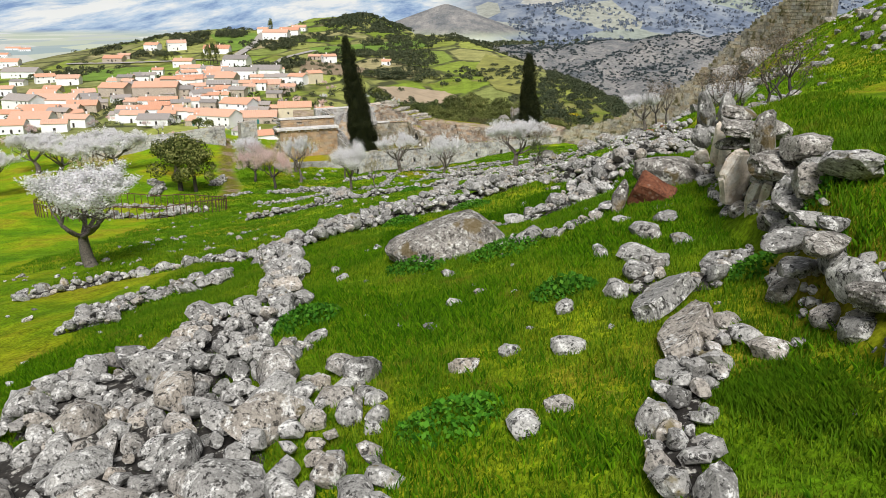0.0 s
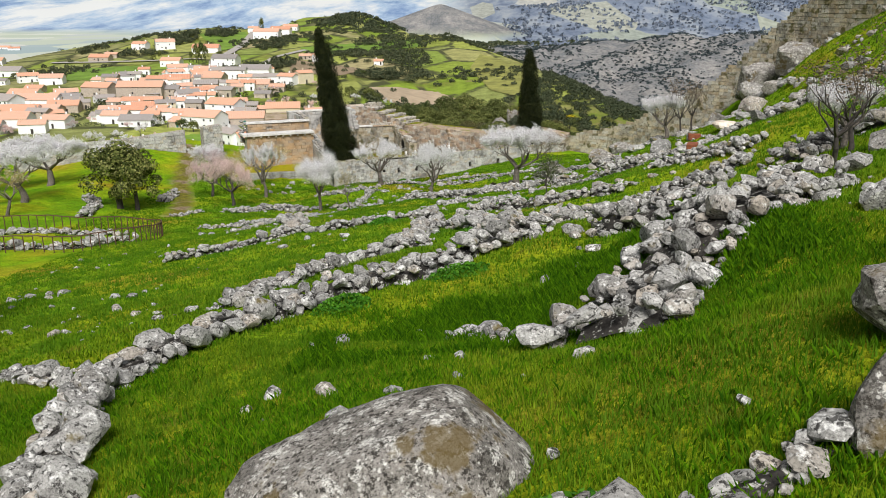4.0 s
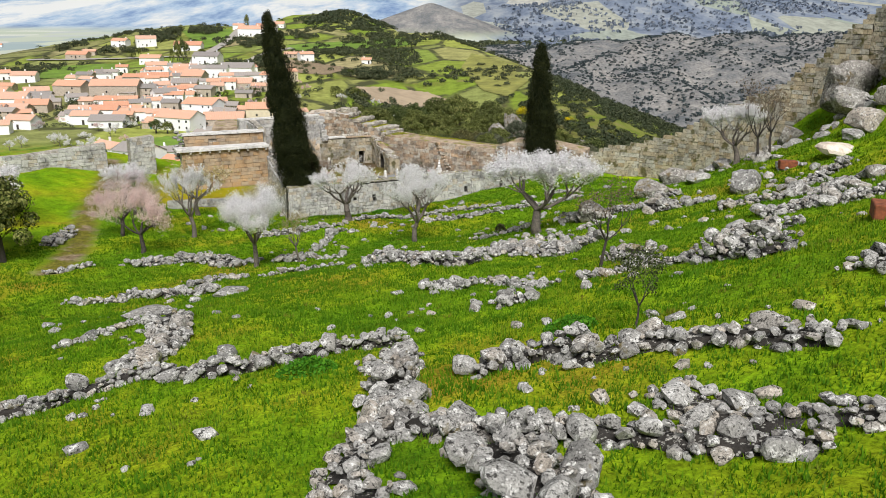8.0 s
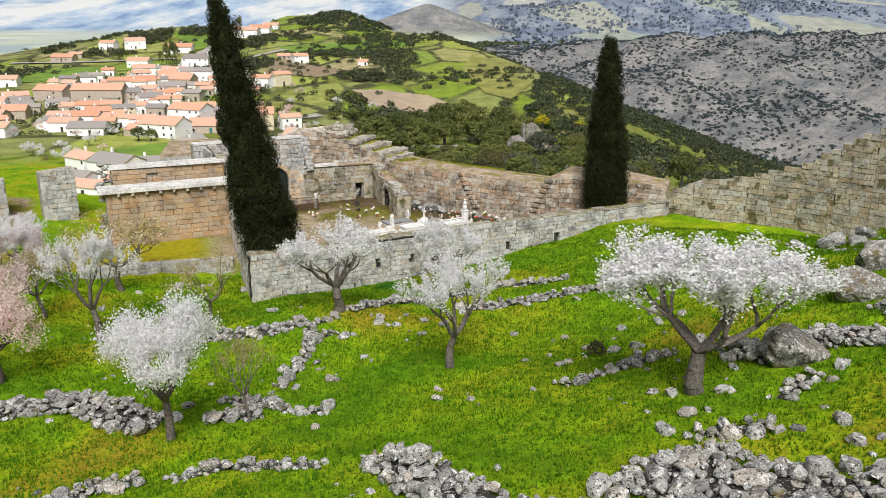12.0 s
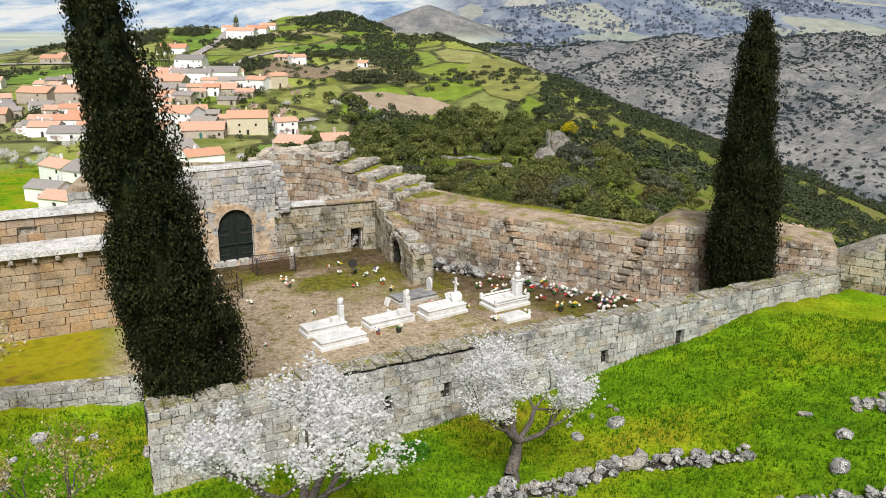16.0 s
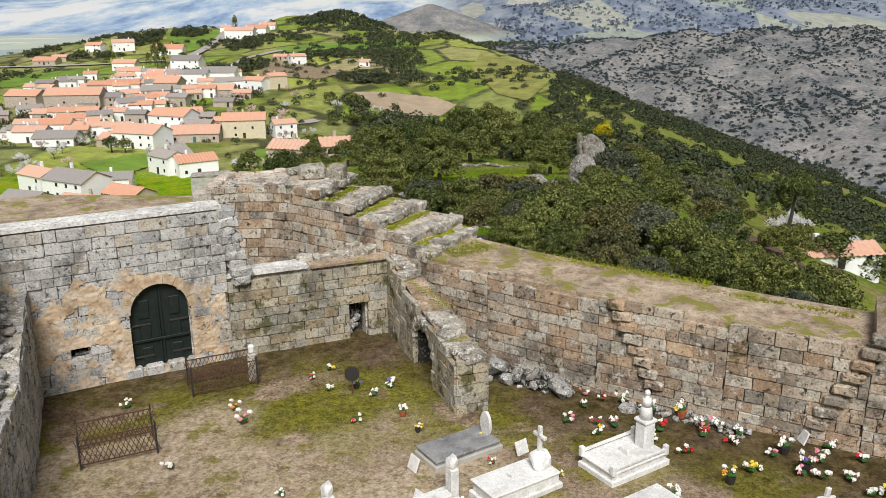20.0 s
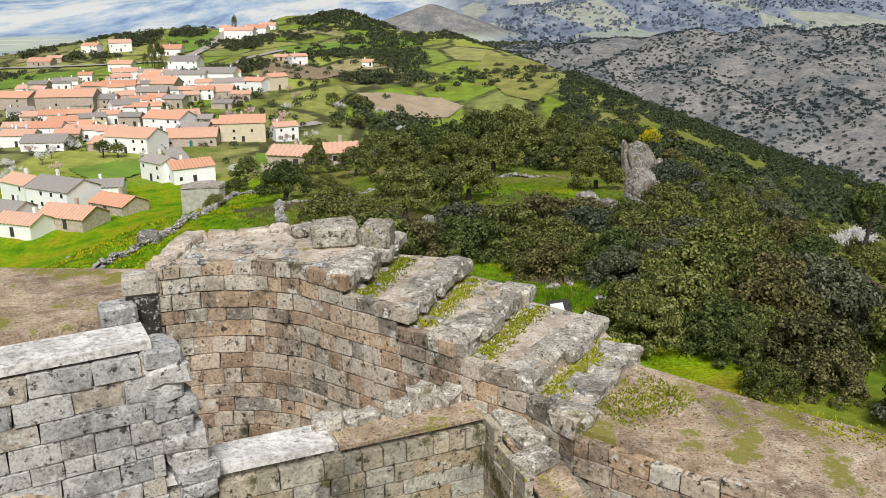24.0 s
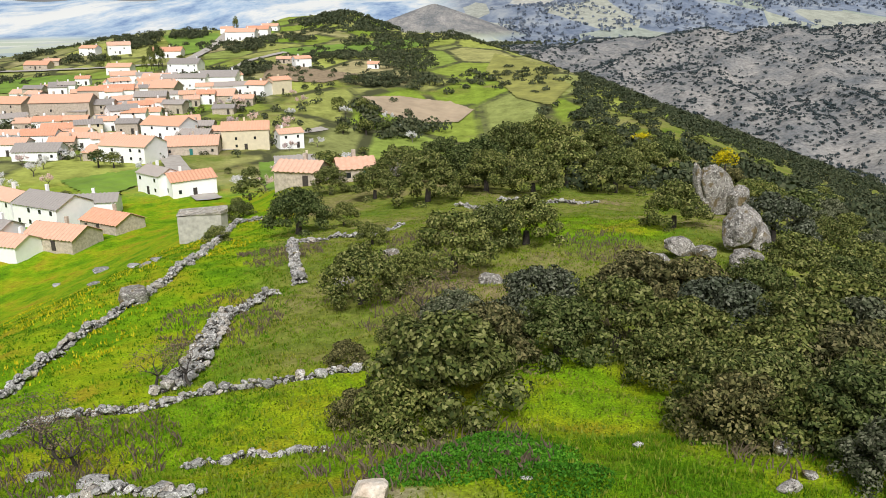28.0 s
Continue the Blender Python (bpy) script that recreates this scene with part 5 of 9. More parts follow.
for k in range(9):
    t = math.pi * (k + 0.5) / 9
    p = Vector(AA) + av * (4.2 - math.cos(t) * 1.06) + an * 0.05
    part("voussoir", boxed(0, 0, -0.13, 0.28, 0.24, 0.26, bevel=0.03), M_CAP, arch, m=pose(p.x + 3, p.y - 126, 1.05 + math.sin(t) * 0.95, 0, 0, math.degrees(math.atan2(av.y, av.x))) @ pose(0, 0, 0, 0, 90 - math.degrees(t), 0))
for k, u in enumerate((0.05, 0.12, 0.2, 0.62, 0.7, 0.78, 0.9, 0.97)):
    p = Vector(AA) + av * AL * u + an * (0.5 + 0.12 * math.sin(k * 2))
    part("cap_stone", boxed(0, 0, 0, 0.62, 0.8, 0.24, bevel=0.06), M_CAP, arch, m=pose(p.x + 3, p.y - 126, arch_top(u) - 0.06, 3 * (k % 3) - 3, 4 * (k % 2), math.degrees(math.atan2(av.y, av.x)) + 9 * (k % 3)))

# outer wall of the burial ground
SF = [(-9.0, 103.6), (-3.6, 106.5), (1.0, 108.9), (6.3, 111.5), (12.6, 114.8), (17.5, 117.3)]
SB = [(-9.4, 104.4), (-4.0, 107.3), (0.6, 109.7), (5.9, 112.3), (12.2, 115.6), (17.1, 118.1)]


def slit(*us):
    return lambda u, z: any(abs(u - k) < 0.028 and 1.0 < z < 1.45 for k in us)


for i, holes in enumerate(((0.95,), (0.28, 0.72), (0.9,), (0.45,), ())):
    # near-black core shows through slits and joints as their shade
    e = wall("wall_south_%d" % (i + 1), SF[i:i + 2], SB[i:i + 2], -1.2, [2.66, 2.66], M_ASHLAR_GREY, "weathered granite wall round the burial ground", 50 + i, course=0.29, length=0.46, cap=M_SHADE_CORE, skips=[slit(*holes)], limit=80)
    a, b = Vector(SF[i]), Vector(SF[i + 1])
    k, rr = 0.0, random.Random(i + 5)
    span = (b - a).length
    nrm = (Vector(SB[i]) - a).normalized()
    while k < span:
        w = rr.uniform(0.3, 0.62)
        p = a + (b - a).normalized() * (k + w / 2) + nrm * (0.42 + rr.uniform(-0.04, 0.04)) - Vector(SF[i + 1])
        part("cap_stone", boxed(0, 0, 0, w * 0.97, 0.84 * rr.uniform(0.85, 1.08), 0.10 * rr.uniform(0.7, 1.8), bevel=0.03), M_COPING, e, m=pose(p.x, p.y, 2.6, rr.uniform(-4, 4), rr.uniform(-4, 4), math.degrees(math.atan2((b - a).y, (b - a).x)) + rr.uniform(-5, 5)))
        k += w

# west wall of the burial ground and the range beside it
wall("wall_west", [(-16.2, 123.7), (-14.1, 118.8), (-12.4, 113.5), (-9.0, 103.6)], [(-15.35, 124.05), (-13.2, 119.05), (-11.5, 113.8), (-8.1, 104.0)], -1.0, [3.8, 3.0, 2.5, 2.2], M_ASHLAR_GREY, "granite wall with rubble top beside cypress", 61, course=0.32, length=0.5, cap=M_CAP, both=True)
for k in range(46):
    u = k / 46
    y = 124 - 20.2 * u
    x = float(np.interp(y, (103.8, 113.6, 118.9, 124), (-8.55, -11.95, -13.65, -15.8)))
    z = float(np.interp(u, (0, 0.5, 1), (3.8, 2.5, 2.2)))
    o = new("cap_stone", R.choice(STONES))
    o.parent = bpy.data.objects["wall_west"]
    o.matrix_local = bpy.data.objects["wall_west"].matrix_world.inverted() @ pose(x + R.uniform(-0.25, 0.25), y, z, 0, 0, 50 * k) @ Matrix.Diagonal((0.5, 0.42, 0.25, 1))
range_wall = wall("wall_range", [(-21.0, 114.0), (-13.6, 117.6)], [(-21.5, 115.0), (-14.1, 118.6)], -0.5, [3.75, 3.85], M_ASHLAR_TAN, "tan granite wall with corbelled eaves", 63, course=0.36, length=0.6)
rv = Vector((7.4, 3.6)).normalized()
rang = math.degrees(math.atan2(rv.y, rv.x))
cx, cy = range_wall.matrix_world.translation.x, range_wall.matrix_world.translation.y
for k in range(9):
    p = Vector((-20.6, 114.05)) + rv * (0.4 + 0.9 * k)
    part("corbel", boxed(0, 0, 0, 0.2, 0.34, 0.26, bevel=0.03), M_CAP, range_wall, m=pose(p.x - cx, p.y - cy, 3.56, 0, 0, rang))
part("eaves_slab", prism_of([(-21.3 - cx, 113.5 - cy), (-13.4 - cx, 117.3 - cy), (-14.2 - cx, 119.0 - cy), (-22.1 - cx, 115.2 - cy)], 3.82, 4.05), M_LIME, range_wall, "pale concrete eaves slab")
upper = wall("wall_range_upper", [(-21.4, 116.2), (-14.5, 119.6)], [(-21.8, 117.0), (-14.9, 120.4)], 0, [5.0, 5.1], M_ASHLAR_TAN, "set-back granite wall with small window", 64, course=0.36, length=0.6, skips=[lambda u, z: abs(u - 0.35) < 0.05 and 4.25 < z < 4.75])
part("pale_coping", prism_of([(-21.6 + 14.5, 116.0 - 119.6), (0.2, -0.2), (-0.5, 1.1), (-7.4, -2.4)], 5.0, 5.16), M_LIME, upper)
for k in range(26):
    o = part("stone", R.choice(STONES), parent=upper, m=pose(-21.7 + 14.5 + R.uniform(-0.5, 0.5), 116.0 - 119.6 + R.uniform(-0.5, 0.5), 0.3 + 0.2 * k, 0, 0, 70 * k) @ Matrix.Diagonal((0.7, 0.6, 0.34, 1)))
wall("wall_range_side", [(-15.0, 119.6), (-16.9, 123.4)], [(-14.3, 120.0), (-16.2, 123.8)], 0, [5.2, 5.7], M_ASHLAR_GREY, "granite wall behind the cypress", 66, course=0.36, length=0.6)
kerb = wall("kerb_wall", [(-20.8, 108.3), (-11.9, 110.7)], [(-20.9, 108.9), (-12.0, 111.3)], -1.2, [0.42, 0.42], M_ASHLAR_GREY, "low stone kerb of mossy forecourt", 67, course=0.25, length=0.5)
# outer wall stub to the west with a doorway gap
wall("wall_west_outer", [(-46, 108), (-36, 113.5), (-29.6, 117.6)], [(-46.6, 109), (-36.6, 114.5), (-30.2, 118.6)], -1.5, [3.2, 3.4, 4.0], M_ASHLAR_GREY, "long grey granite outer wall", 68, course=0.36, length=0.6, limit=40)
wall("wall_west_stub", [(-27.6, 118.6), (-25.6, 119.9)], [(-28.4, 119.8), (-26.4, 121.1)], -1.5, [4.2, 4.4], M_ASHLAR_GREY, "granite gatepost stub", 69)

# ---- tumbled dry-stone walls and boulders on the slope ----
rubble(9.4, 0.55, (-1.7, 9.0), (-2.0, 12.0), (-2.6, 15.2), size=0.56, limit=130, label="large heap of pale grey granite rubble")
rubble(5.6, 0.75, (-2.6, 15.6), (-2.0, 18.6), size=0.54, limit=90, label="large heap of pale grey granite rubble")
rubble(2.4, 0.9, (-1.6, 18.6), (-1.4, 20.2), (-1.1, 21.4), size=0.5, limit=60, label="large heap of pale grey granite rubble")
rubble(1.1, 0.8, (-0.9, 22), (-1.4, 26.1), (-2.5, 29.4), (-3.4, 31.9), size=0.45)
rubble(0.8, 0.45, (-3.5, 32.6), (-6.5, 34.4), (-8.5, 34.8), (-10.7, 33.5), (-13.4, 32.6))
rubble(2, 0.4, (-4.1, 28.3), (-6.2, 28.7), (-6.9, 26.5), (-6.9, 24.4))
rubble(2.4, 1.15, (6.9, 30.0), (7.6, 31.6), (8.6, 32.9), (10, 34.3), (11.4, 35.4), (13.0, 37.4), size=0.5)
rubble(2, 0.7, (11.6, 49), (13.5, 49.6), (14.9, 47.7))
rubble(0.6, 0.4, (4.3, 33.3), (5.4, 31.9), (6.5, 32.1))
rubble(0.5, 0.3, (5.1, 23.1), (5.8, 22.4), (6.6, 22.6), (7.3, 23.0), size=0.36)
rubble(0.7, 0.3, (6.7, 16.2), (7.0, 17.0), (7.4, 18), size=0.34)
rubble(0.75, 0.4, (5.8, 9.6), (6.1, 11.2), (6.6, 12.5), (6.8, 13.1), (7.1, 13.8), size=0.36)
rubble(0.6, 0.4, (7.6, 15.7), (8.3, 16.7), (8.8, 17.3))
rubble(1.6, 0.9, (-3.4, 31.8), (-2.2, 34.0), (-0.9, 36.0), (0.7, 37.9), (1.6, 38.2), (2.6, 38.8), (3.5, 40), (4.4, 40.5), (5.3, 41), size=0.5, limit=90)
rubble(1.3, 0.6, (-2.6, 39.2), (-1.4, 42.6), (-0.5, 44.2), (1.6, 45.2), (3, 45.8))
rubble(1.4, 0.7, (1.6, 45), (2, 47.9), (2.7, 49.3))
rubble(1.8, 1.1, (4.9, 50.6), (5.6, 47), (6.3, 44.3), (7.2, 44.8), size=0.46)
rubble(0.9, 0.55, (2.4, 53.6), (3.7, 51.7), (5, 51.1), (7.2, 50.7), (8.3, 49.8), (9.9, 49.3))
rubble(0.8, 0.5, (5.3, 42.2), (6.1, 40.8), (6.7, 41.5))
rubble(0.9, 0.7, (-10.5, 56.3), (-8.4, 57.0), (-6.4, 58.0), (-4.8, 58.8), (-2.8, 58.0), (-1.2, 58.1), (0.2, 59.1), (1.1, 59.5), (2.6, 59.1), limit=80)
rubble(1.7, 0.75, (-5.0, 59.6), (-5.0, 62.0), (-5.6, 64.4), (-6.4, 66.4), limit=80)
rubble(1.6, 1.1, (8.1, 39.6), (9.1, 39.3), (9.9, 38.7), (10.9, 37.6), size=0.42)
rubble(1, 0.6, (6.7, 54.6), (8.5, 55.2), (10.1, 54.3), (11.7, 52.9))
rubble(1.2, 0.4, (10.4, 50.1), (11.7, 49.3), (12.8, 48.1), (13.7, 46))
rubble(1.2, 0.9, (2.4, 55.8), (2.9, 56.8), (2.7, 54.4))
rubble(1, 0.75, (4.7, 54.9), (6.1, 55.5), (7.2, 56.1))
rubble(1.0, 0.6, (3.0, 54.0), (2.7, 51.9), (2.1, 49.8))
rubble(1.2, 0.5, (3.3, 68.7), (4.9, 68))
rubble(0.9, 0.3, (5.5, 68.7), (6.8, 67.1), (7.6, 64.8))
rubble(1.1, 0.4, (5.7, 63.3), (6.9, 63.6))
rubble(0.7, 0.4, (8.8, 65.1), (10.5, 65.4), (11.8, 64.6), (12.8, 64.7))
rubble(1.5, 0.8, (10.6, 68.1), (11.3, 66.2))
rubble(1.6, 1.2, (12.8, 64.4), (13.4, 62.6), (13.8, 61.0))
rubble(2, 0.6, (14, 67.4), (14.9, 66.5), (15.9, 65.3))
rubble(1.6, 0.4, (11.5, 85), (14.0, 86.6), (16.3, 82.6), (18.6, 82.1))
rubble(1.5, 0.55, (-12.8, 78.5), (-10, 77.2), (-8, 77.6))
rubble(0.7, 0.3, (-15.4, 77.2), (-12.4, 76.9))
rubble(0.9, 0.25, (-9.4, 64.0), (-8.6, 66.2), (-7.4, 67.0))
rubble(0.8, 0.4, (-20.6, 85.5), (-18.8, 87.5))
rubble(1.2, 0.8, (-24.2, 93.2), (-24.4, 97.2))
rubble(1.2, 0.9, (-27.5, 83.5), (-28.6, 88.5), (-30.5, 91.0))
rubble(0.6, 0.3, (-6.8, 89.1), (-2.5, 86.7))
rubble(1.8, 0.9, (0.1, 80.9), (1.4, 77.9), (2.7, 76.4), (4, 75.1), (5.4, 73.8), size=0.42, limit=90)
rubble(4, 0.45, (6.6, 77.9), (8, 75.9), (9.5, 74.9), (10.6, 73.9), size=0.38, limit=90)
rubble(2, 0.75, (11.2, 86.2), (12.3, 85.5), (14.2, 85.2), (16.2, 83.8), (15.7, 81.3))
rubble(0.8, 0.3, (11.1, 81.5), (12.5, 82.8))
rubble(0.8, 0.4, (8.3, 79.7), (9.8, 79.3))
rubble(0.6, 0.25, (5.7, 86.2), (7.8, 87.1), (9.8, 87.6))
rubble(2.2, 0.6, (-16.3, 88.1), (-14.4, 89.6), (-12.0, 89.0), (-8.7, 86.6))
rubble(1.2, 0.5, (-6.8, 87.0), (-5.1, 87.4))
rubble(0.6, 0.3, (-6.5, 82), (-4.8, 82.4), (-1.9, 81.1))
rubble(1, 0.4, (-10.3, 79.6), (-9.3, 80.8), (-7.6, 81.9))
rubble(0.5, 0.25, (-4.9, 90.1), (-4.4, 93.9), (-4.8, 97.2), (-3.7, 98.1))
rubble(1.4, 0.4, (16.6, 87), (18.2, 87))
rubble(0.8, 0.4, (-2.9, 99.0), (-1, 100.9), (1.3, 102.5), (2.8, 102.4), (5.1, 103.6), (8.2, 103.2))
rubble(0.9, 0.4, (2.6, 99.5), (5.7, 100.1), (8.5, 99.9), (11, 99.8), (14.1, 98.4))
rubble(1.2, 0.2, (13.2, 105.4), (14.5, 103.7))
rubble(1.4, 0.25, (-9.8, 97.4), (-6.8, 96.8), (-5.2, 97.8))
rubble(0.6, 0.4, (-4.4, 95.1), (-3.5, 96))
rubble(1.4, 0.3, (8.3, 52.4), (8.9, 50.6), (9.8, 49.9))
rubble(2, 0.5, (16.7, 69.8), (18.7, 69.3), (20.6, 67.5))
rubble(2, 0.5, (17.5, 76.5), (20.0, 75.5), (23.5, 74.0))
rubble(1.6, 0.5, (14.3, 57), (15.2, 53.5), (16.3, 50.5))
rubble(2.2, 0.7, (15.5, 44.5), (17.5, 46.0), (20.5, 45.0))
rubble(2.2, 0.8, (18.5, 60), (20.5, 57.0), (23.5, 54.0), size=0.55)
# bank of big stones below the grassy ledge
rubble(0.6, 0.3, (10.2, 24.6), (9.95, 22.6), (9.75, 20.6), (9.6, 17.6), (9.3, 16.0), size=0.34, label="bank of tumbled granite stones below a grassy ledge", name="stone_bank")
rubble(1.4, 1.0, (11.2, 27.6), (12.4, 29.4), (13.4, 31.0), size=0.5, label="bank of big tumbled granite stones", name="stone_bank")
rubble(0.6, 0.3, (8.9, 11.4), (8.75, 12.6), (8.6, 13.8), (8.8, 15.2), size=0.36, label="bank of big tumbled granite stones", name="stone_bank")


# place, height of its middle, size, turns: the face of the bank from its far end to its near end
BANK = (("grey_pinnacle", M_RUBBLE, "tall grey weathered rock on the bank", ((10.25, 25.2, 17.7, 0.6, 0.55, 1.3, 5, -8, 20), (10.5, 24.4, 17.8, 0.55, 0.5, 0.95, -4, 6, 60), (10.05, 24.6, 17.1, 0.6, 0.6, 0.7, 0, 0, 10))),
        ("brown_block", M_BEIGE, "brown granite block set upright in the bank", ((10.0, 23.2, 17.2, 0.42, 0.36, 1.2, 4, -4, 65), (9.95, 22.5, 17.0, 0.46, 0.36, 0.95, -3, 3, 70), (9.85, 23.9, 16.75, 0.42, 0.4, 0.45, 0, 8, 20), (9.8, 22.0, 16.7, 0.4, 0.36, 0.4, 0, 8, 50))),
        ("layered_rock", M_BOULDER, "flat layered rock on the bank", ((9.95, 21.2, 17.85, 1.35, 1.1, 0.4, 6, -6, 80), (9.85, 21.4, 17.5, 1.2, 0.9, 0.36, -4, 5, 95), (10.1, 22.2, 18.05, 1.1, 0.9, 0.4, 3, 4, 60), (9.8, 20.9, 17.2, 0.9, 0.7, 0.32, 2, -5, 70))),
        ("overhanging_rock", M_BOULDER, "dark fissured rock that overhangs a hollow", ((9.55, 18.9, 17.85, 0.65, 0.6, 1.45, 6, -6, 30), (9.45, 18.0, 17.62, 1.35, 1.0, 0.62, 5, -8, 75), (9.75, 17.6, 18.05, 1.2, 1.0, 0.5, -6, 4, 100), (9.95, 19.8, 18.05, 1.0, 0.9, 0.5, 4, 6, 40))),
        ("bank_rock", M_RUBBLE, "pale lichened rock in the bank", ((9.3, 16.9, 17.3, 0.6, 0.6, 0.75, 0, 10, 30), (9.35, 16.2, 17.75, 0.95, 0.8, 0.7, 6, -6, 70), (9.6, 15.6, 18.1, 1.5, 1.0, 0.55, 3, 8, 85), (9.15, 16.5, 16.8, 0.5, 0.5, 0.5, 0, 0, 10), (9.2, 17.4, 16.75, 0.42, 0.4, 0.5, 0, 0, 50))),
        ("bank_rock", M_RUBBLE, "pale lichened rock in the bank", ((8.6, 14.9, 17.1, 0.9, 0.7, 0.36, 4, -6, 20), (8.35, 14.1, 16.95, 0.75, 0.6, 0.36, -4, 4, 50), (8.9, 14.3, 17.5, 0.9, 0.5, 0.3, 5, 12, 60), (8.75, 13.0, 17.1, 0.85, 0.8, 0.7, 6, -10, 70))),
        ("overhanging_rock", M_BOULDER, "brownish rock jutting over lush grass", ((8.75, 12.3, 17.15, 1.1, 0.9, 0.42, 4, 14, 100), (8.8, 12.6, 16.75, 0.8, 0.7, 0.6, 0, 0, 30), (8.5, 13.5, 17.45, 1.2, 0.7, 0.36, 3, 8, 60), (8.8, 11.5, 16.95, 1.0, 0.8, 0.5, -6, 10, 95))))
for name_, stone_, words_, rows_ in BANK:
    for k_, (x, y, z, sx, sy, sz, rx, ry, rz) in enumerate(rows_):
        o_ = tagged(new(name_, stone_mesh(name_, 301 + k_ * 7 + int(y * 10), stone_, 0.24, 4)), words_, "rock", "bank stones")
        o_.matrix_world = pose(x, y, z, rx, ry, rz) @ Matrix.Diagonal((sx, sy, sz, 1))
for x, y, s, f in ((5.4, 14.4, 0.5, 0.7), (3.8, 14.6, 0.42, 0.9), (7.5, 14.1, 0.45, 0.7), (7.7, 12.9, 0.55, 0.7), (4.5, 14.9, 0.33, 0.8), (5.5, 16.2, 0.4, 0.8), (3.2, 17.3, 0.3, 0.5),
                   (7.8, 20.1, 0.6, 0.6), (8.2, 19.2, 0.45, 0.8), (6.7, 20.0, 0.3, 0.8), (7.5, 21.8, 0.4, 0.6), (4.5, 12.0, 0.5, 0.7), (5.0, 12.4, 0.4, 0.7), (7.6, 13.5, 0.45, 0.8),
                   (0.2, 25.4, 0.35, 0.6), (-4.1, 28.2, 0.9, 0.8), (6.7, 19.7, 0.45, 0.6), (7.7, 20.3, 0.7, 0.7), (7.3, 18.9, 0.9, 0.6), (8.3, 21.0, 0.6, 0.6), (7.6, 40.1, 0.7, 0.6),
                   (9.2, 35.6, 1.2, 0.7), (-2.7, 41.4, 0.35, 0.8), (6.0, 59.1, 0.4, 0.7), (6.7, 58.5, 0.35, 0.7), (-2.5, 60.2, 0.7, 0.6), (20.4, 90.4, 1.6, 0.6), (20.8, 83, 2.0, 0.95),
                   (0.2, 76.0, 0.5, 0.5), (4.9, 95.4, 0.4, 0.7), (6.9, 93.6, 0.4, 0.7), (-4.6, 88.0, 0.7, 0.7), (-2.7, 85.3, 0.4, 0.5), (23.6, 104.6, 1.8, 0.7), (-1.5, 98.2, 0.5, 0.6),
                   (17.4, 104.6, 0.8, 0.5), (-8.5, 70, 2.2, 0.18), (-6.2, 74.5, 1.8, 0.25), (16, 36, 1.8, 0.9), (13, 33, 1.2, 0.9), (17, 41, 1.4, 0.7),
                   (25.5, 90.6, 0.9, 0.5), (29, 88, 1.4, 0.6), (22, 66, 1.6, 0.6), (26, 62, 2.0, 0.7), (27, 76, 2.2, 0.7), (30.4, 89.4, 2.6, 0.8), (32.5, 91, 2.2, 0.7), (21, 71, 1.2, 0.5)):
    boulder(x, y, s, f)
# the great rounded boulder in the meadow
bm = bmesh.new()
bmesh.ops.create_icosphere(bm, subdivisions=5, radius=1.0)
for v in bm.verts:
    d = v.co.copy()
    n1, n2, n3 = noise.noise(d * 1.1 + Vector((4, 1, 7))), noise.noise(d * 3.2 + Vector((2, 8, 1))), noise.noise(d * 9 + Vector((5, 5, 2)))
    k = 1 + 0.14 * n1 + 0.05 * n2 + 0.018 * n3
    # peak towards one end, a long low shoulder at the other, undercut foot
    h = d.z * (0.82 + 0.34 * d.x - 0.25 * max(0, d.x - 0.45)) if d.z > 0 else d.z * 0.5
    v.co = Vector((d.x * (1 + 0.12 * max(0, -d.x)), d.y, h)) * k
    for nx_, nz_, lim in ((-0.42, 0.91, 0.66), (0.75, 0.66, 0.80), (0.1, 0.99, 0.86)):
        over = v.co.x * nx_ + v.co.z * nz_ - lim
        if over > 0:
            v.co -= Vector((nx_, 0, nz_)) * over * 0.7
o = tagged(new("great_boulder", mesh_of("great_boulder", bm, M_BOULDER, False)), "great rounded boulder with white lichen and brown moss", "rock")
o.matrix_world = Matrix.Translation((3.55, 24.4, at(3.55, 24.4) - 0.05)) @ Matrix.Rotation(0.15, 4, "Z") @ Matrix.Diagonal((1.62, 1.15, 1.25, 1))
split_rock = empty("split_rock", 8.62, 22.95, 15.62, 0, "split granite outcrop with rust-red broken face", "rock")
part("outcrop", stone_mesh("outcrop", 81, M_BOULDER, 0.2, 3), parent=split_rock, m=pose(0.85, 1.9, 0.42, 8, 8, 20) @ Matrix.Diagonal((2.7, 1.9, 1.25, 1)))
bm = boxed(0, 0, -0.5, 1.0, 0.6, 0.78, bevel=0.05)
bmesh.ops.subdivide_edges(bm, edges=list(bm.edges), cuts=2, use_grid_fill=True)
for v in bm.verts:
    v.co += Vector((noise.noise(v.co * 2.3), noise.noise(v.co * 2.3 + Vector((7, 0, 0))), noise.noise(v.co * 2.3 + Vector((0, 9, 0))))) * 0.06
part("red_face", bm, M_RUST, split_rock, m=pose(-0.1, 0.1, 0.36, 22, 24, -14))
part("left_flake", stone_mesh("left_flake", 83, M_BOULDER, 0.2, 3), parent=split_rock, m=pose(-0.95, 0.05, 0.25, 8, 24, 70) @ Matrix.Diagonal((0.6, 0.42, 1.1, 1)))
part("fallen_slab", stone_mesh("fallen_slab", 84, M_RUBBLE, 0.16, 3), parent=split_rock, m=pose(0.2, -0.95, 0.12, 6, 4, 15) @ Matrix.Diagonal((1.3, 0.9, 0.4, 1)))
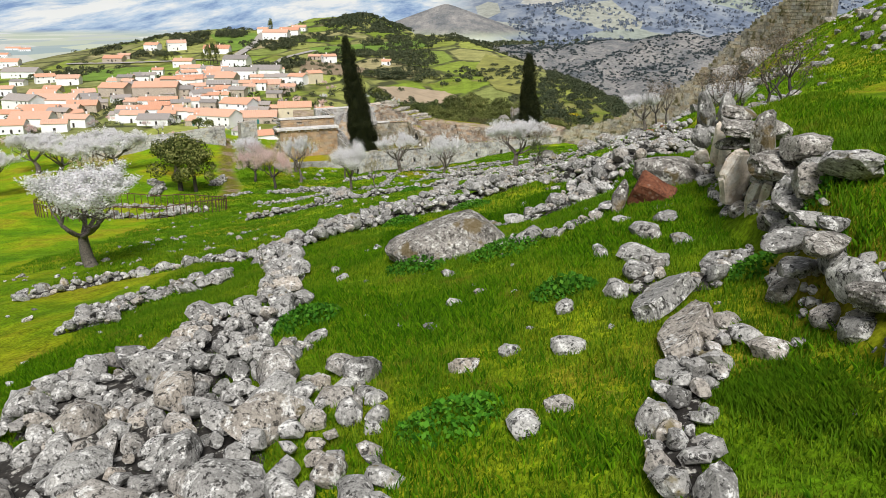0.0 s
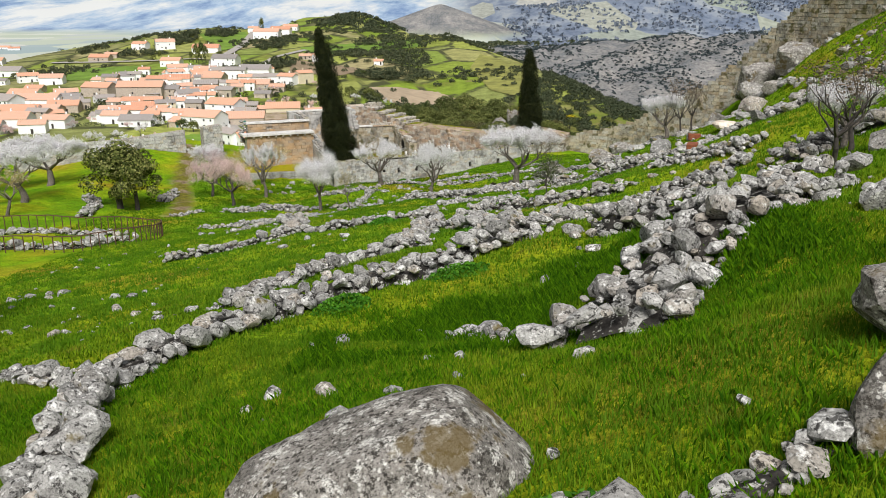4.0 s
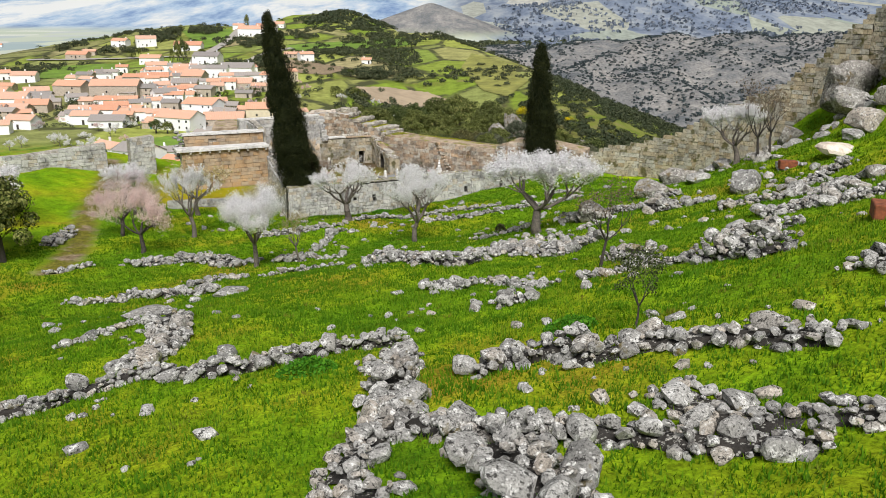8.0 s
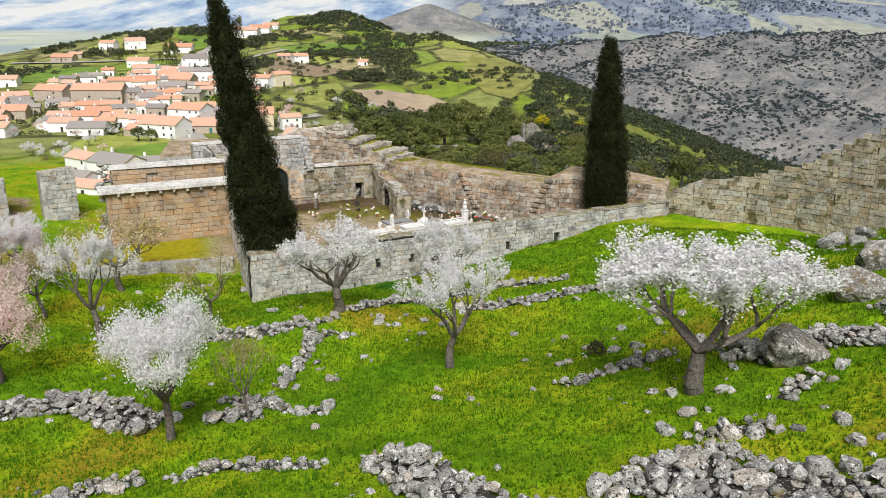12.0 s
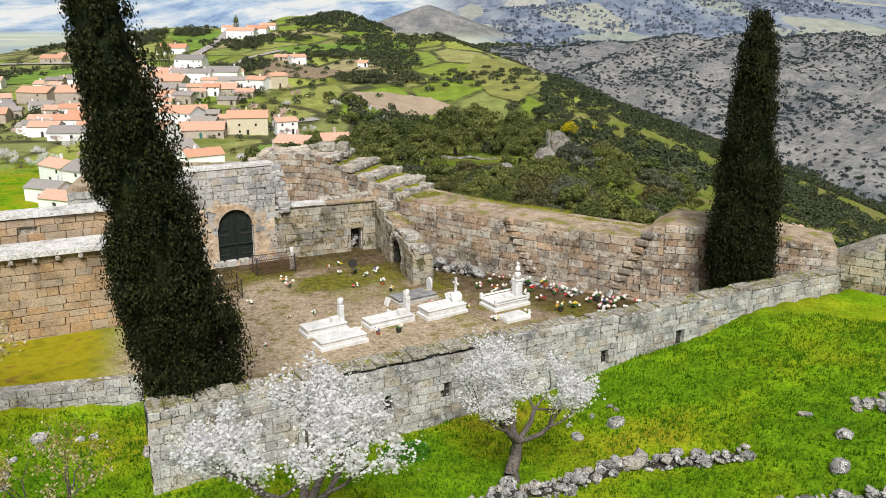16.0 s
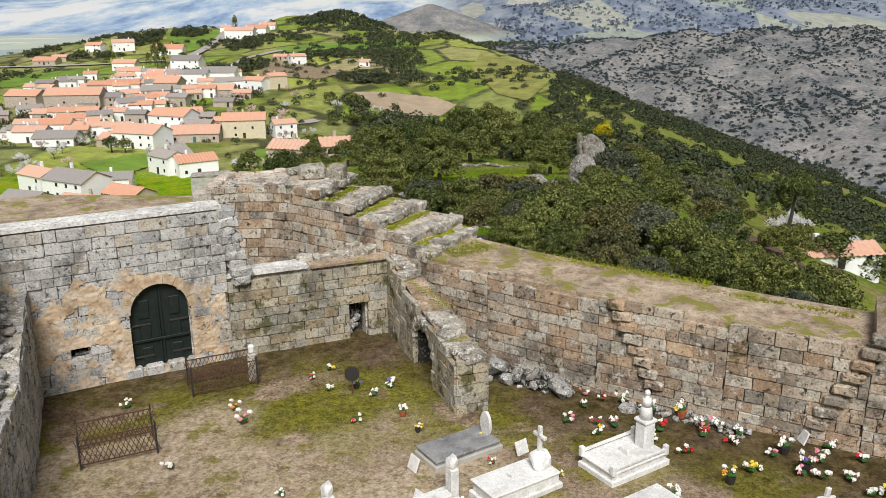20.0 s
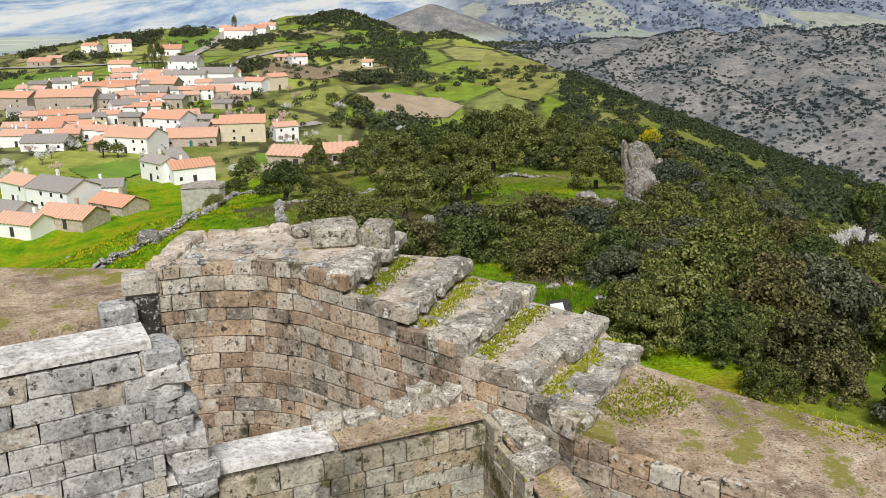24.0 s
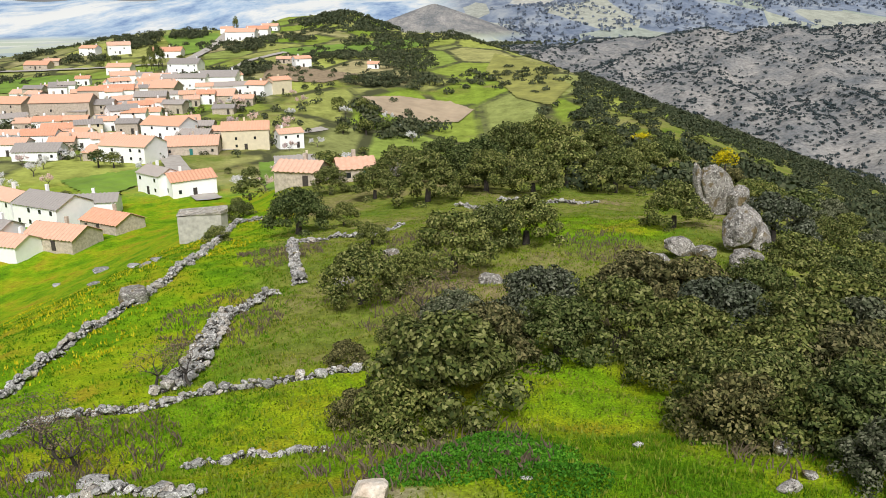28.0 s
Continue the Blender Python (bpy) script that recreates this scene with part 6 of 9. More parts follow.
for x, y, z, h, w, t in ((9.4, 19.95, 17.0, 1.15, 0.7, 24), (9.45, 18.85, 16.72, 0.85, 0.3, 18), (9.58, 18.55, 16.75, 0.9, 0.3, 30)):
    s = tagged(new("upright_slab", slab_mesh("upright_slab", int(x * 10 + y), M_BEIGE)), "pale beige split slab standing against the bank", "rock", "upright slabs")
    s.matrix_world = pose(x, y, z, 12, -7, t) @ Matrix.Diagonal((w * 1.05, 0.22, h * 1.05, 1))
for x, y, L, t in ((6.9, 13.9, 2.0, 60), (6.9, 15.4, 1.6, 50)):
    s = tagged(new("leaning_slab", slab_mesh("leaning_slab", int(x * 100 + y), M_RUBBLE)), "long flat rock slab leaning out of the grass", "rock", "leaning slabs")
    s.matrix_world = pose(x, y, at(x, y) + 0.15, 62, -10, t) @ Matrix.Diagonal((L * 0.8, 0.3, 0.7, 1))

for x, y, w, d, h, t, seed, m_ in ((34.6, 100.6, 6.0, 4.0, 4.6, 30, 321, M_BOULDER), (36.4, 97.5, 5.0, 4.0, 4.4, 70, 322, M_BOULDER), (31.6, 103.4, 2.6, 2.0, 2.4, 10, 323, M_BOULDER), (33.0, 97.0, 4.2, 3.0, 2.6, 50, 324, M_RUBBLE), (29.6, 104.6, 2.2, 1.8, 1.7, 0, 325, M_RUBBLE)):
    o_ = tagged(new("hillside_outcrop", stone_mesh("hillside_outcrop", seed, m_, 0.36, 4)), "dark fissured granite outcrop below the rampart", "rock", "hillside outcrops")
    o_.matrix_world = pose(x, y, at(x, y) + h * 0.2, 8, 10, t) @ Matrix.Diagonal((w, d, h, 1))
o_ = tagged(new("brown_slab", stone_mesh("brown_slab", 331, M_BEIGE, 0.18, 3)), "flat brownish boulder in the hillside turf", "rock")
o_.matrix_world = pose(26.8, 85.0, at(26.8, 85.0) + 0.1, 0, 10, 10) @ Matrix.Diagonal((3.2, 2.0, 1.1, 1))
for x, y, w, d, h, t, seed in ((12.6, 84.2, 2.6, 2.0, 1.5, 20, 341), (17.2, 89.4, 2.6, 2.0, 2.0, 60, 342), (19.6, 92.5, 3.4, 2.2, 1.8, 10, 343)):
    o_ = tagged(new("outcrop", stone_mesh("outcrop", seed, M_BOULDER, 0.36, 4)), "rugged brown and grey outcrop among the rubble", "rock", "outcrops")
    o_.matrix_world = pose(x, y, at(x, y) + h * 0.15, 8, 10, t) @ Matrix.Diagonal((w, d, h, 1))
rubble(1.6, 0.5, (22.0, 79.5), (24.0, 81.0), (25.6, 81.6))
rubble(1.4, 0.5, (18.6, 70.4), (19.6, 71.8), (21.4, 73.0))


# single stones strewn over the turf, thicker in some places
sr = random.Random(61)
strewn = []
while len(strewn) < 900:
    x, y = sr.uniform(-18, 24), sr.uniform(9, 108)
    if noise.noise(Vector((x * 0.16, y * 0.16, 4))) + sr.uniform(-0.35, 0.25) < 0.12 or yard_mask(x, y) > 0.1:
        continue
    d = sr.choice((0.07, 0.1, 0.13, 0.18, 0.26)) * (1 + y / 90)
    strewn.append((sr.choice(STONES), Matrix.Translation((x, y, at(x, y) + d * 0.12)) @ Euler((sr.uniform(-0.4, 0.4), sr.uniform(-0.4, 0.4), sr.uniform(0, 6.3))).to_matrix().to_4x4() @ Matrix.Diagonal((d * 1.4, d, d * 0.7, 1))))
while len(strewn) < 1300:
    x, y = sr.uniform(21, 42), sr.uniform(52, 106)
    if y > rampart_y(x) - 3 or noise.noise(Vector((x * 0.2, y * 0.13, 9))) + sr.uniform(-0.3, 0.3) < 0.0:
        continue
    d = sr.choice((0.2, 0.3, 0.45, 0.7, 1.1))
    strewn.append((sr.choice(STONES), Matrix.Translation((x, y, at(x, y) + d * 0.12)) @ Euler((sr.uniform(-0.4, 0.4), sr.uniform(-0.4, 0.4), sr.uniform(0, 6.3))).to_matrix().to_4x4() @ Matrix.Diagonal((d * 1.4, d, d * 0.8, 1))))
tagged(join_copies("strewn_stones", strewn, None, M_RUBBLE), "small pale stones strewn over the turf", "stones", kind="stuff")

# pale outcrops and small heaps in the grass below the rampart
for x, y, d in ((-5.4, 145.5, 0.7), (-3.8, 145.7, 1.2), (-2.2, 147.8, 0.85), (-4.0, 147.3, 0.35), (-5.8, 148.0, 0.62), (-7.3, 150.0, 0.35), (-1.6, 145.6, 0.3), (-2.1, 144.8, 0.4), (1.0, 146.3, 0.6), (-3.3, 154.1, 0.41)):
    o = tagged(new("rock_outcrop", sr.choice(BIGSTONES)), "pale lichened granite outcrop in the grass", "rock", "outcrops")
    o.matrix_world = pose(x, y, at(x, y) + d * 0.04, sr.uniform(-8, 8), sr.uniform(-8, 8), sr.uniform(0, 180)) @ Matrix.Diagonal((d * 1.25, d * 0.8, d * 0.5, 1))
heap = []
for x, y, n in ((-13.3, 148.3, 9), (-15.7, 146.9, 12), (-17.6, 149.5, 12), (-20.6, 150.3, 14), (-16.7, 148.8, 5), (-12.6, 147.0, 6), (-9.5, 148.0, 5), (-22.5, 151, 9)):
    for _ in range(n):
        d = sr.choice((0.08, 0.12, 0.16, 0.24))
        px, py = x + sr.gauss(0, 0.45), y + sr.gauss(0, 0.4)
        heap.append((sr.choice(STONES), Matrix.Translation((px, py, at(px, py) + d * 0.12)) @ Euler((0.2, 0.2, sr.uniform(0, 6.3))).to_matrix().to_4x4() @ Matrix.Diagonal((d * 1.4, d, d * 0.7, 1))))
tagged(join_copies("strewn_stones", heap, None, M_RUBBLE), "small pale stones gathered in the grass below the rampart", "stones", kind="stuff")

# ---- trees and bushes ----
def tube(verts, faces, a, b, ra, rb, n=5):
    """One tapered piece of a limb."""
    d = (b - a).normalized()
    u = d.orthogonal().normalized()
    w = d.cross(u)
    base = len(verts)
    for p, r in ((a, ra), (b, rb)):
        for i in range(n):
            t = 2 * math.pi * i / n
            verts.append(tuple(p + (u * math.cos(t) + w * math.sin(t)) * r))
    for i in range(n):
        j = (i + 1) % n
        faces.append((base + i, base + j, base + n + j, base + n + i))


def grow(r, verts, faces, tips, p, d, length, radius, depth, spread, up, kinks=3):
    """A limb with bends that forks until the twigs."""
    q, rad = p, radius
    for k in range(kinks if depth > 1 else 2):
        d = (d + Vector((r.gauss(0, 0.16), r.gauss(0, 0.16), r.gauss(0, 0.10) + up))).normalized()
        e = q + d * length / (kinks if depth > 1 else 2)
        tube(verts, faces, q, e, rad, rad * 0.86, 6 if depth > 2 else 4)
        q, rad = e, rad * 0.86
        if depth <= 2:
            tips.append((q.copy(), d.copy(), depth))
    if depth == 0:
        return
    forks = 2 if depth in (1, 3) else 3
    for i in range(forks):
        side = Vector((r.gauss(0, 1), r.gauss(0, 1), r.gauss(0, 0.6))).normalized()
        nd = (d + side * spread * r.uniform(0.6, 1.3)).normalized()
        grow(r, verts, faces, tips, q, nd, length * r.uniform(0.62, 0.85), rad * 0.68, depth - 1, spread, up, kinks)


def chips(points, size, r, jitter=0.0, lean=None):
    """A small crossed pair of petals or leaves at each point; one mesh."""
    n = len(points)
    P = np.array(points)
    rs = np.random.RandomState(r)
    P = P + rs.normal(0, jitter, P.shape) if jitter else P
    a = rs.normal(0, 1, (n, 3))
    a /= np.linalg.norm(a, axis=1)[:, None]
    if lean is not None:
        a = a * 0.6 + np.array(lean)
        a /= np.linalg.norm(a, axis=1)[:, None]
    b = np.cross(a, rs.normal(0, 1, (n, 3)))
    b /= np.linalg.norm(b, axis=1)[:, None] + 1e-9
    s = size * rs.uniform(0.6, 1.4, (n, 1))
    V = np.stack([P - a * s * 0.7, P + b * s * 0.55, P + a * s * 0.8, P - b * s * 0.55], 1).reshape(-1, 3)
    F = np.arange(4 * n).reshape(-1, 4)
    return V, F.tolist()


def almond_meshes(seed, blossom, per_tip=9, size=0.055, spread=0.62, up=0.05, depth=4, bark=None, jitter=0.16, tall=0.62, girth=1.0):
    r = random.Random(seed)
    verts, faces, tips = [], [], []
    p = Vector((0, 0, -0.15))
    lean = Vector((r.uniform(-0.35, 0.35), r.uniform(-0.3, 0.3), 1)).normalized()
    for k in range(3):
        q = p + (lean + Vector((r.gauss(0, 0.14), r.gauss(0, 0.14), 0))) * 0.36
        tube(verts, faces, p, q, (0.125 - 0.015 * k) * girth, (0.115 - 0.015 * k) * girth, 7)
        p = q
    for i in range(5):
        t = 2 * math.pi * (i + r.uniform(-0.3, 0.3)) / 5
        grow(r, verts, faces, tips, p, Vector((math.cos(t), math.sin(t), tall)).normalized(), r.uniform(0.7, 0.95) * (1 if depth < 5 else 0.85), 0.06 * girth, depth - 1, spread, up)
    pts = []
    for q, d, dep in tips:
        for _ in range(per_tip if dep < 2 else per_tip // 3):
            pts.append(q - d * r.uniform(-0.1, 0.25) + Vector((r.gauss(0, jitter), r.gauss(0, jitter), r.gauss(0, jitter))) * 0.55)
    V, F = chips(pts, size, seed)
    # unit tree: one metre wide and one metre high
    lo, hi = np.percentile(V, 0.3, axis=0), np.percentile(V, 99.7, axis=0)
    wide = 0.5 * max(hi[0] - lo[0], hi[1] - lo[1]) + 0.25 * (hi[0] - lo[0] + hi[1] - lo[1])
    k = np.array((1 / wide, 1 / wide, 1 / hi[2]))
    mid = np.array(((hi[0] + lo[0]) / 2, (hi[1] + lo[1]) / 2, 0))
    fade = np.clip(V[:, 2:] / 1.2, 0, 1)
    W = np.array([tuple(v) for v in verts])
    return (raw("trunk", (W - mid * np.clip(W[:, 2:] / 1.2, 0, 1)) * k, faces, bark or M_BARK, False), raw("crown", (V - mid * fade) * k, F, blossom))


ALMONDS = {
    "white": [almond_meshes(s, M_BLOSSOM, 40, 0.030, up=0.2, depth=5, jitter=0.08, spread=0.82) for s in (3, 8)],
    "dense": [almond_meshes(12, M_BLOSSOM, 48, 0.030, up=0.14, depth=5, jitter=0.18, spread=0.95)],
    "sparse": [almond_meshes(s, M_BLOSSOM, 24, 0.029, up=0.24, depth=5, jitter=0.07, spread=0.78, tall=0.8) for s in (5, 21)],
    "pink": [almond_meshes(31, M_BLOSSOM_PINK, 18, 0.034, up=0.12, bark=M_DARKBARK, depth=5, jitter=0.15, spread=0.9)],
    "bud": [almond_meshes(s, M_BUDS, 4, 0.035, up=0.12, depth=5, jitter=0.08, spread=0.85, girth=0.75) for s in (41, 47)],
    "bare": [almond_meshes(s, M_TWIGS, 1, 0.04, bark=M_DARKBARK, up=0.16, spread=0.6, depth=5, tall=1.2, girth=0.5) for s in (51, 57)],
}
ALMONDS_FAR = {k: [almond_meshes(s, m_, 5, 0.13, jitter=0.26) for s in (61, 67)] for k, m_ in (("white", M_BLOSSOM), ("sparse", M_BLOSSOM_PINK))}
ALMOND_LABEL = {"white": "almond tree in full white blossom on the slope", "dense": "round almond tree thick with white blossom", "sparse": "gnarled almond tree with scattered white blossom",
                "pink": "dark-limbed almond tree with pink blossom", "bud": "almond tree just budding yellow-brown", "bare": "bare leafless tree with fine dark twigs"}
TREE_N = [0]


def almond(x, y, kind, width=4.0, height=4.0, turn=None, meshes=None):
    TREE_N[0] += 1
    kinds = meshes or ALMONDS[kind]
    trunk, crown = kinds[TREE_N[0] % len(kinds)]
    e = empty("almond_tree" if kind != "bare" else "bare_tree", x, y, at(x, y), TREE_N[0] * 77 if turn is None else turn, ALMOND_LABEL[kind], "tree", "almond trees" if kind != "bare" else "bare trees")
    m = Matrix.Diagonal((width, width, height, 1))
    part("trunk", trunk, parent=e, m=m)
    part("crown", crown, parent=e, m=m)
    return e


def oak_meshes(seed, leaves, size, material, lumps=11, squat=0.8, lift=0.55):
    """Unit evergreen crown, one metre across, made of leafy clumps on limbs."""
    r = random.Random(seed)
    verts, faces = [], []
    top = Vector((0, 0, lift))
    tube(verts, faces, Vector((0, 0, -0.1)), Vector((0.02, 0, lift * 0.55)), 0.05, 0.035, 6)
    pts, lean = [], []
    for k in range(lumps):
        t = 2.39996 * k + r.uniform(-0.3, 0.3)
        rad = (0.36 + (0.04 if lumps > 40 else 0)) * math.sqrt((k + 0.5) / lumps) * r.uniform(0.9, 1.1)
        c = Vector((math.cos(t) * rad, math.sin(t) * rad, lift + squat * (0.30 * (1 - (rad / 0.38) ** 2) - 0.06) + r.uniform(-0.07, 0.07) - (lift * r.uniform(0.1, 0.5) if rad > 0.3 else 0)))
        cr = r.uniform(0.52, 0.9) / math.sqrt(lumps) * 0.85
        for _ in range(leaves // lumps):
            d = Vector((r.gauss(0, 1), r.gauss(0, 1), r.gauss(0.25, 1))).normalized()
            rr = cr * (0.72 + 0.38 * r.random() ** 0.5) * (1 + 0.25 * noise.noise(d * 3 + c * 9))
            pts.append(c + Vector((d.x * rr, d.y * rr, d.z * rr * 0.85)))
            lean.append(d)
    n = len(pts)
    P, D = np.array(pts), np.array(lean)
    rs = np.random.RandomState(seed)
    D = D + rs.normal(0, 0.32, (n, 3))
    D /= np.linalg.norm(D, axis=1)[:, None]
    a = np.cross(D, rs.normal(0, 1, (n, 3)))
    a /= np.linalg.norm(a, axis=1)[:, None]
    b = np.cross(D, a)
    s = size * rs.uniform(0.6, 1.35, (n, 1))
    V = np.stack([P - a * s, P + b * s * 0.6, P + a * s, P - b * s * 0.6], 1).reshape(-1, 3)
    return raw("trunk", verts, faces, M_DARKBARK, False), raw("crown", V, np.arange(4 * n).reshape(-1, 4).tolist(), material)


OAKS = [oak_meshes(s, 7000, 0.020, M_OAK, 24) for s in (1, 2, 3)]
OAKS_LOW = [oak_meshes(s, 8400, 0.0165, M_OAK, 52, 0.9, 0.36) for s in (4, 5, 6)]
OAKS_FAR = [oak_meshes(s, 1300, 0.036, M_OAK, 14) for s in (11, 12, 13)]
BUSHES = [oak_meshes(s, 8400, 0.0165, m_, 56, 0.8, 0.28) for s, m_ in ((21, M_SCRUB), (22, M_SCRUB_BROWN), (23, M_SCRUB_GREY), (24, M_SCRUB))]


def oak(x, y, width, height, kind=None, label="dense dark green holm oak", name="holm_oak", lowered=0.0):
    TREE_N[0] += 1
    meshes = kind or OAKS
    trunk, crown = meshes[TREE_N[0] % len(meshes)]
    e = empty(name, x, y, at(x, y) - lowered, TREE_N[0] * 67, label, "bush" if "bush" in name or "shrub" in name else "tree", "evergreen oaks" if "oak" in name else "conifers" if name == "conifer" else "bushes")
    m = Matrix.Diagonal((width, width, height * 1.12, 1))
    part("trunk", trunk, parent=e, m=m)
    part("crown", crown, parent=e, m=m)
    return e


def cypress(x, y, z, tip, girth, seed):
    """A tall spire of upright sprays round a dark core."""
    r = random.Random(seed)
    e = empty("cypress", x, y, z, 0, "tall dark green cypress with dense columnar foliage", "tree", "cypresses")
    axis = Vector(tip) - Vector((x, y, z))
    H = axis.length
    up = axis.normalized()
    u = up.orthogonal().normalized()
    w = up.cross(u)

    def radius(h):
        return girth * float(np.interp(h, (0, 0.06, 0.15, 0.26, 0.4, 0.55, 0.65, 0.76, 0.86, 0.95, 1.0), (0.3, 0.55, 0.85, 1.0, 0.86, 0.75, 0.68, 0.58, 0.45, 0.2, 0.03)))

    verts, faces = [], []
    for k in range(8):
        tube(verts, faces, up * H * k * 0.115, up * H * (k + 1) * 0.115, 0.2 * (1 - k * 0.1), 0.2 * (0.9 - k * 0.1), 7)
    part("trunk", raw("trunk", verts, faces, M_DARKBARK, False), parent=e)
    verts, faces = [], []
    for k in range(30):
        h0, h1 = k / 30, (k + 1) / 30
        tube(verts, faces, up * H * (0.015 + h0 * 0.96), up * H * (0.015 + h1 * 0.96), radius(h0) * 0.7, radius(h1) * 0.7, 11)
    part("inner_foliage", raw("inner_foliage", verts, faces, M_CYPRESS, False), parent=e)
    # upright tufts of sprays, packed close over the core
    P, D = [], []
    rs = np.random.RandomState(seed)
    for k in range(950):
        h = 0.985 * (1 - math.sqrt(r.random())) if r.random() < 0.6 else r.uniform(0.01, 0.97)
        t = r.uniform(0, 6.283)
        out = u * math.cos(t) + w * math.sin(t)
        c = up * H * (0.015 + h * 0.97) + out * radius(h) * r.uniform(0.70, 0.93) * (1 + 0.42 * noise.noise(Vector((math.cos(t) * 1.3, math.sin(t) * 1.3, h * H * 0.42 + seed))))
        size = r.choice((0.24, 0.3, 0.36, 0.44, 0.62)) * (1 - 0.45 * h)
        d = rs.normal(0, 1, (130, 3))
        d /= np.linalg.norm(d, axis=1)[:, None]
        ell = d * size * (0.75 + 0.35 * rs.random_sample((130, 1)))
        ell += np.array(up) * (ell @ np.array(up))[:, None] * 0.9
        P.append(np.array(c) + ell)
        D.append(d)
    P, D = np.concatenate(P), np.concatenate(D)
    D += rs.normal(0, 0.35, D.shape)
    D /= np.linalg.norm(D, axis=1)[:, None]
    a = np.cross(D, np.array(up) + rs.normal(0, 0.5, D.shape))
    a /= np.linalg.norm(a, axis=1)[:, None]
    b = np.cross(D, a)
    q = 0.052 * rs.uniform(0.6, 1.4, (len(P), 1))
    V = np.stack([P - a * q * 0.5, P - b * q * 1.1, P + a * q * 0.5, P + b * q * 1.1], 1).reshape(-1, 3)
    part("crown", raw("crown", V, np.arange(len(V)).reshape(-1, 4).tolist(), M_CYPRESS), parent=e)


cypress(-8.05, 106.0, 0.1, (-10.7, 106.0, 17.2), 1.68, 3)
cypress(13.4, 118.4, 0.2, (12.9, 118.1, 14.4), 1.62, 9)

for x, y, kind, w, h in ((-14.2, 40.8, "white", 6.0, 4.9), (-7.6, 85.2, "dense", 3.9, 5.2), (-17.0, 91.8, "pink", 4.4, 4.6), (-5.3, 86.7, "bud", 2.3, 3.5), (-17.5, 106.5, "bud", 6.0, 4.8), (-15.2, 97.6, "sparse", 4.2, 5.6),
                         (-3.7, 98.9, "sparse", 4.9, 4.6), (1.9, 90.8, "sparse", 4.1, 4.9), (1.7, 103.4, "sparse", 4.0, 4.2), (-10.3, 99.6, "bud", 4.0, 4.0), (9.3, 83.2, "white", 5.7, 4.8), (23.8, 93.4, "white", 4.2, 4.2), (24.8, 92.0, "bare", 4.0, 5.4), (26.2, 93.6, "bare", 3.6, 5.0),
                         (9.7, 66.6, "bare", 2.6, 3.6), (15.2, 40.5, "bare", 3.4, 3.2), (16.6, 42.5, "bare", 3.6, 3.4), (18.4, 43.5, "bare", 3.6, 3.8), (17.6, 39.5, "bare", 3.0, 3.0), (20.6, 45.5, "bare", 3.6, 3.8), (17.0, 44.0, "white", 2.4, 2.2),
                         (-34.4, 87, "white", 6.9, 5.1), (-37, 97, "white", 6.9, 5.1), (-43, 96, "white", 7.2, 5.3), (-33, 81.6, "bud", 4.5, 4.0), (-50, 104, "white", 7.2, 5.3), (-30, 97, "white", 5.8, 4.4), (-24, 107.5, "white", 4.2, 3.6),
                         (-56, 98, "white", 6, 5), (-46, 86, "white", 6.9, 5.1), (-22.5, 105, "pink", 4.2, 3.8), (-19.5, 101, "bud", 4.4, 4.0), (-62, 108, "white", 6, 5), (-20.6, 97.5, "pink", 4.4, 4.4)):
    almond(x, y, kind, w, h)
oak(-26.4, 88.6, 7.0, 6.2, label="dark round holm oak with several stems")
oak(-24.6, 88.0, 5.0, 5.2, label="dark round holm oak with several stems")
sapling = empty("oak_sapling", 8.6, 56.3, at(8.6, 56.3), 20, "small airy dark green oak sapling by a wall", "tree")
twig_mesh, leaf_mesh = almond_meshes(91, M_OAK, 7, 0.06, up=0.12, depth=4, jitter=0.2, bark=M_DARKBARK, spread=0.7, tall=1.1, girth=0.5)
part("trunk", twig_mesh, parent=sapling, m=Matrix.Diagonal((1.5, 1.5, 2.1, 1)))
part("crown", leaf_mesh, parent=sapling, m=Matrix.Diagonal((1.5, 1.5, 2.1, 1)))
oak(7.6, 90.2, 0.9, 1.0, BUSHES, "small green shrub in the grass", "shrub")

# ---- outside the rampart: scrub, crags, stone hut ----
for x, y, w in ((-26, 218, 7.5), (-28, 258, 6.4), (-21, 220, 3.8), (-15, 181, 5.5), (-9, 186, 6.3), (-12, 184, 3.5), (-3, 195, 6.0), (-6, 193, 5.0), (1, 266, 11), (8, 275, 12), (8, 248, 10), (-12, 233, 9), (-5, 249, 10), (-17, 257, 9),
                (16, 266, 10), (-16, 199, 3.0), (17, 246, 7), (11, 202, 6.0), (2, 236, 8), (-4, 240, 8), (13, 238, 8), (-20, 246, 7), (-10, 262, 9), (21, 256, 8), (26, 262, 8), (-30, 232, 5)):
    oak(x, y, w * 1.15, w * 1.0, OAKS_LOW, label="dense dark green holm oak on the spur", lowered=0.2)
for x, y, w in ((-9.5, 160, 6.4), (-11, 158.5, 4.4), (-7.5, 167, 5.3), (-4, 175, 5.7), (-4, 167.5, 5.1), (-1, 169, 5.7), (2, 167, 5.4), (2, 178, 5.9), (5, 171, 6.0), (7, 166, 5.8), (1, 158, 4.6), (3, 159, 5.0), (6, 160.5, 5.4),
                (11, 167, 6.0), (12, 173, 6.2), (3.2, 153, 4.2), (5.5, 155.5, 4.6), (8.5, 159, 5), (18, 197, 7), (9.5, 163, 5), (13, 181, 5.5), (18, 184, 5.8), (5, 177, 5.5), (-9, 171, 4.7), (-10, 164.5, 4.6)):
    oak(x, y, w * 1.15, w * 0.98, BUSHES + OAKS_LOW[:1], "thick olive-green evergreen scrub", "evergreen_bush", 0.3)
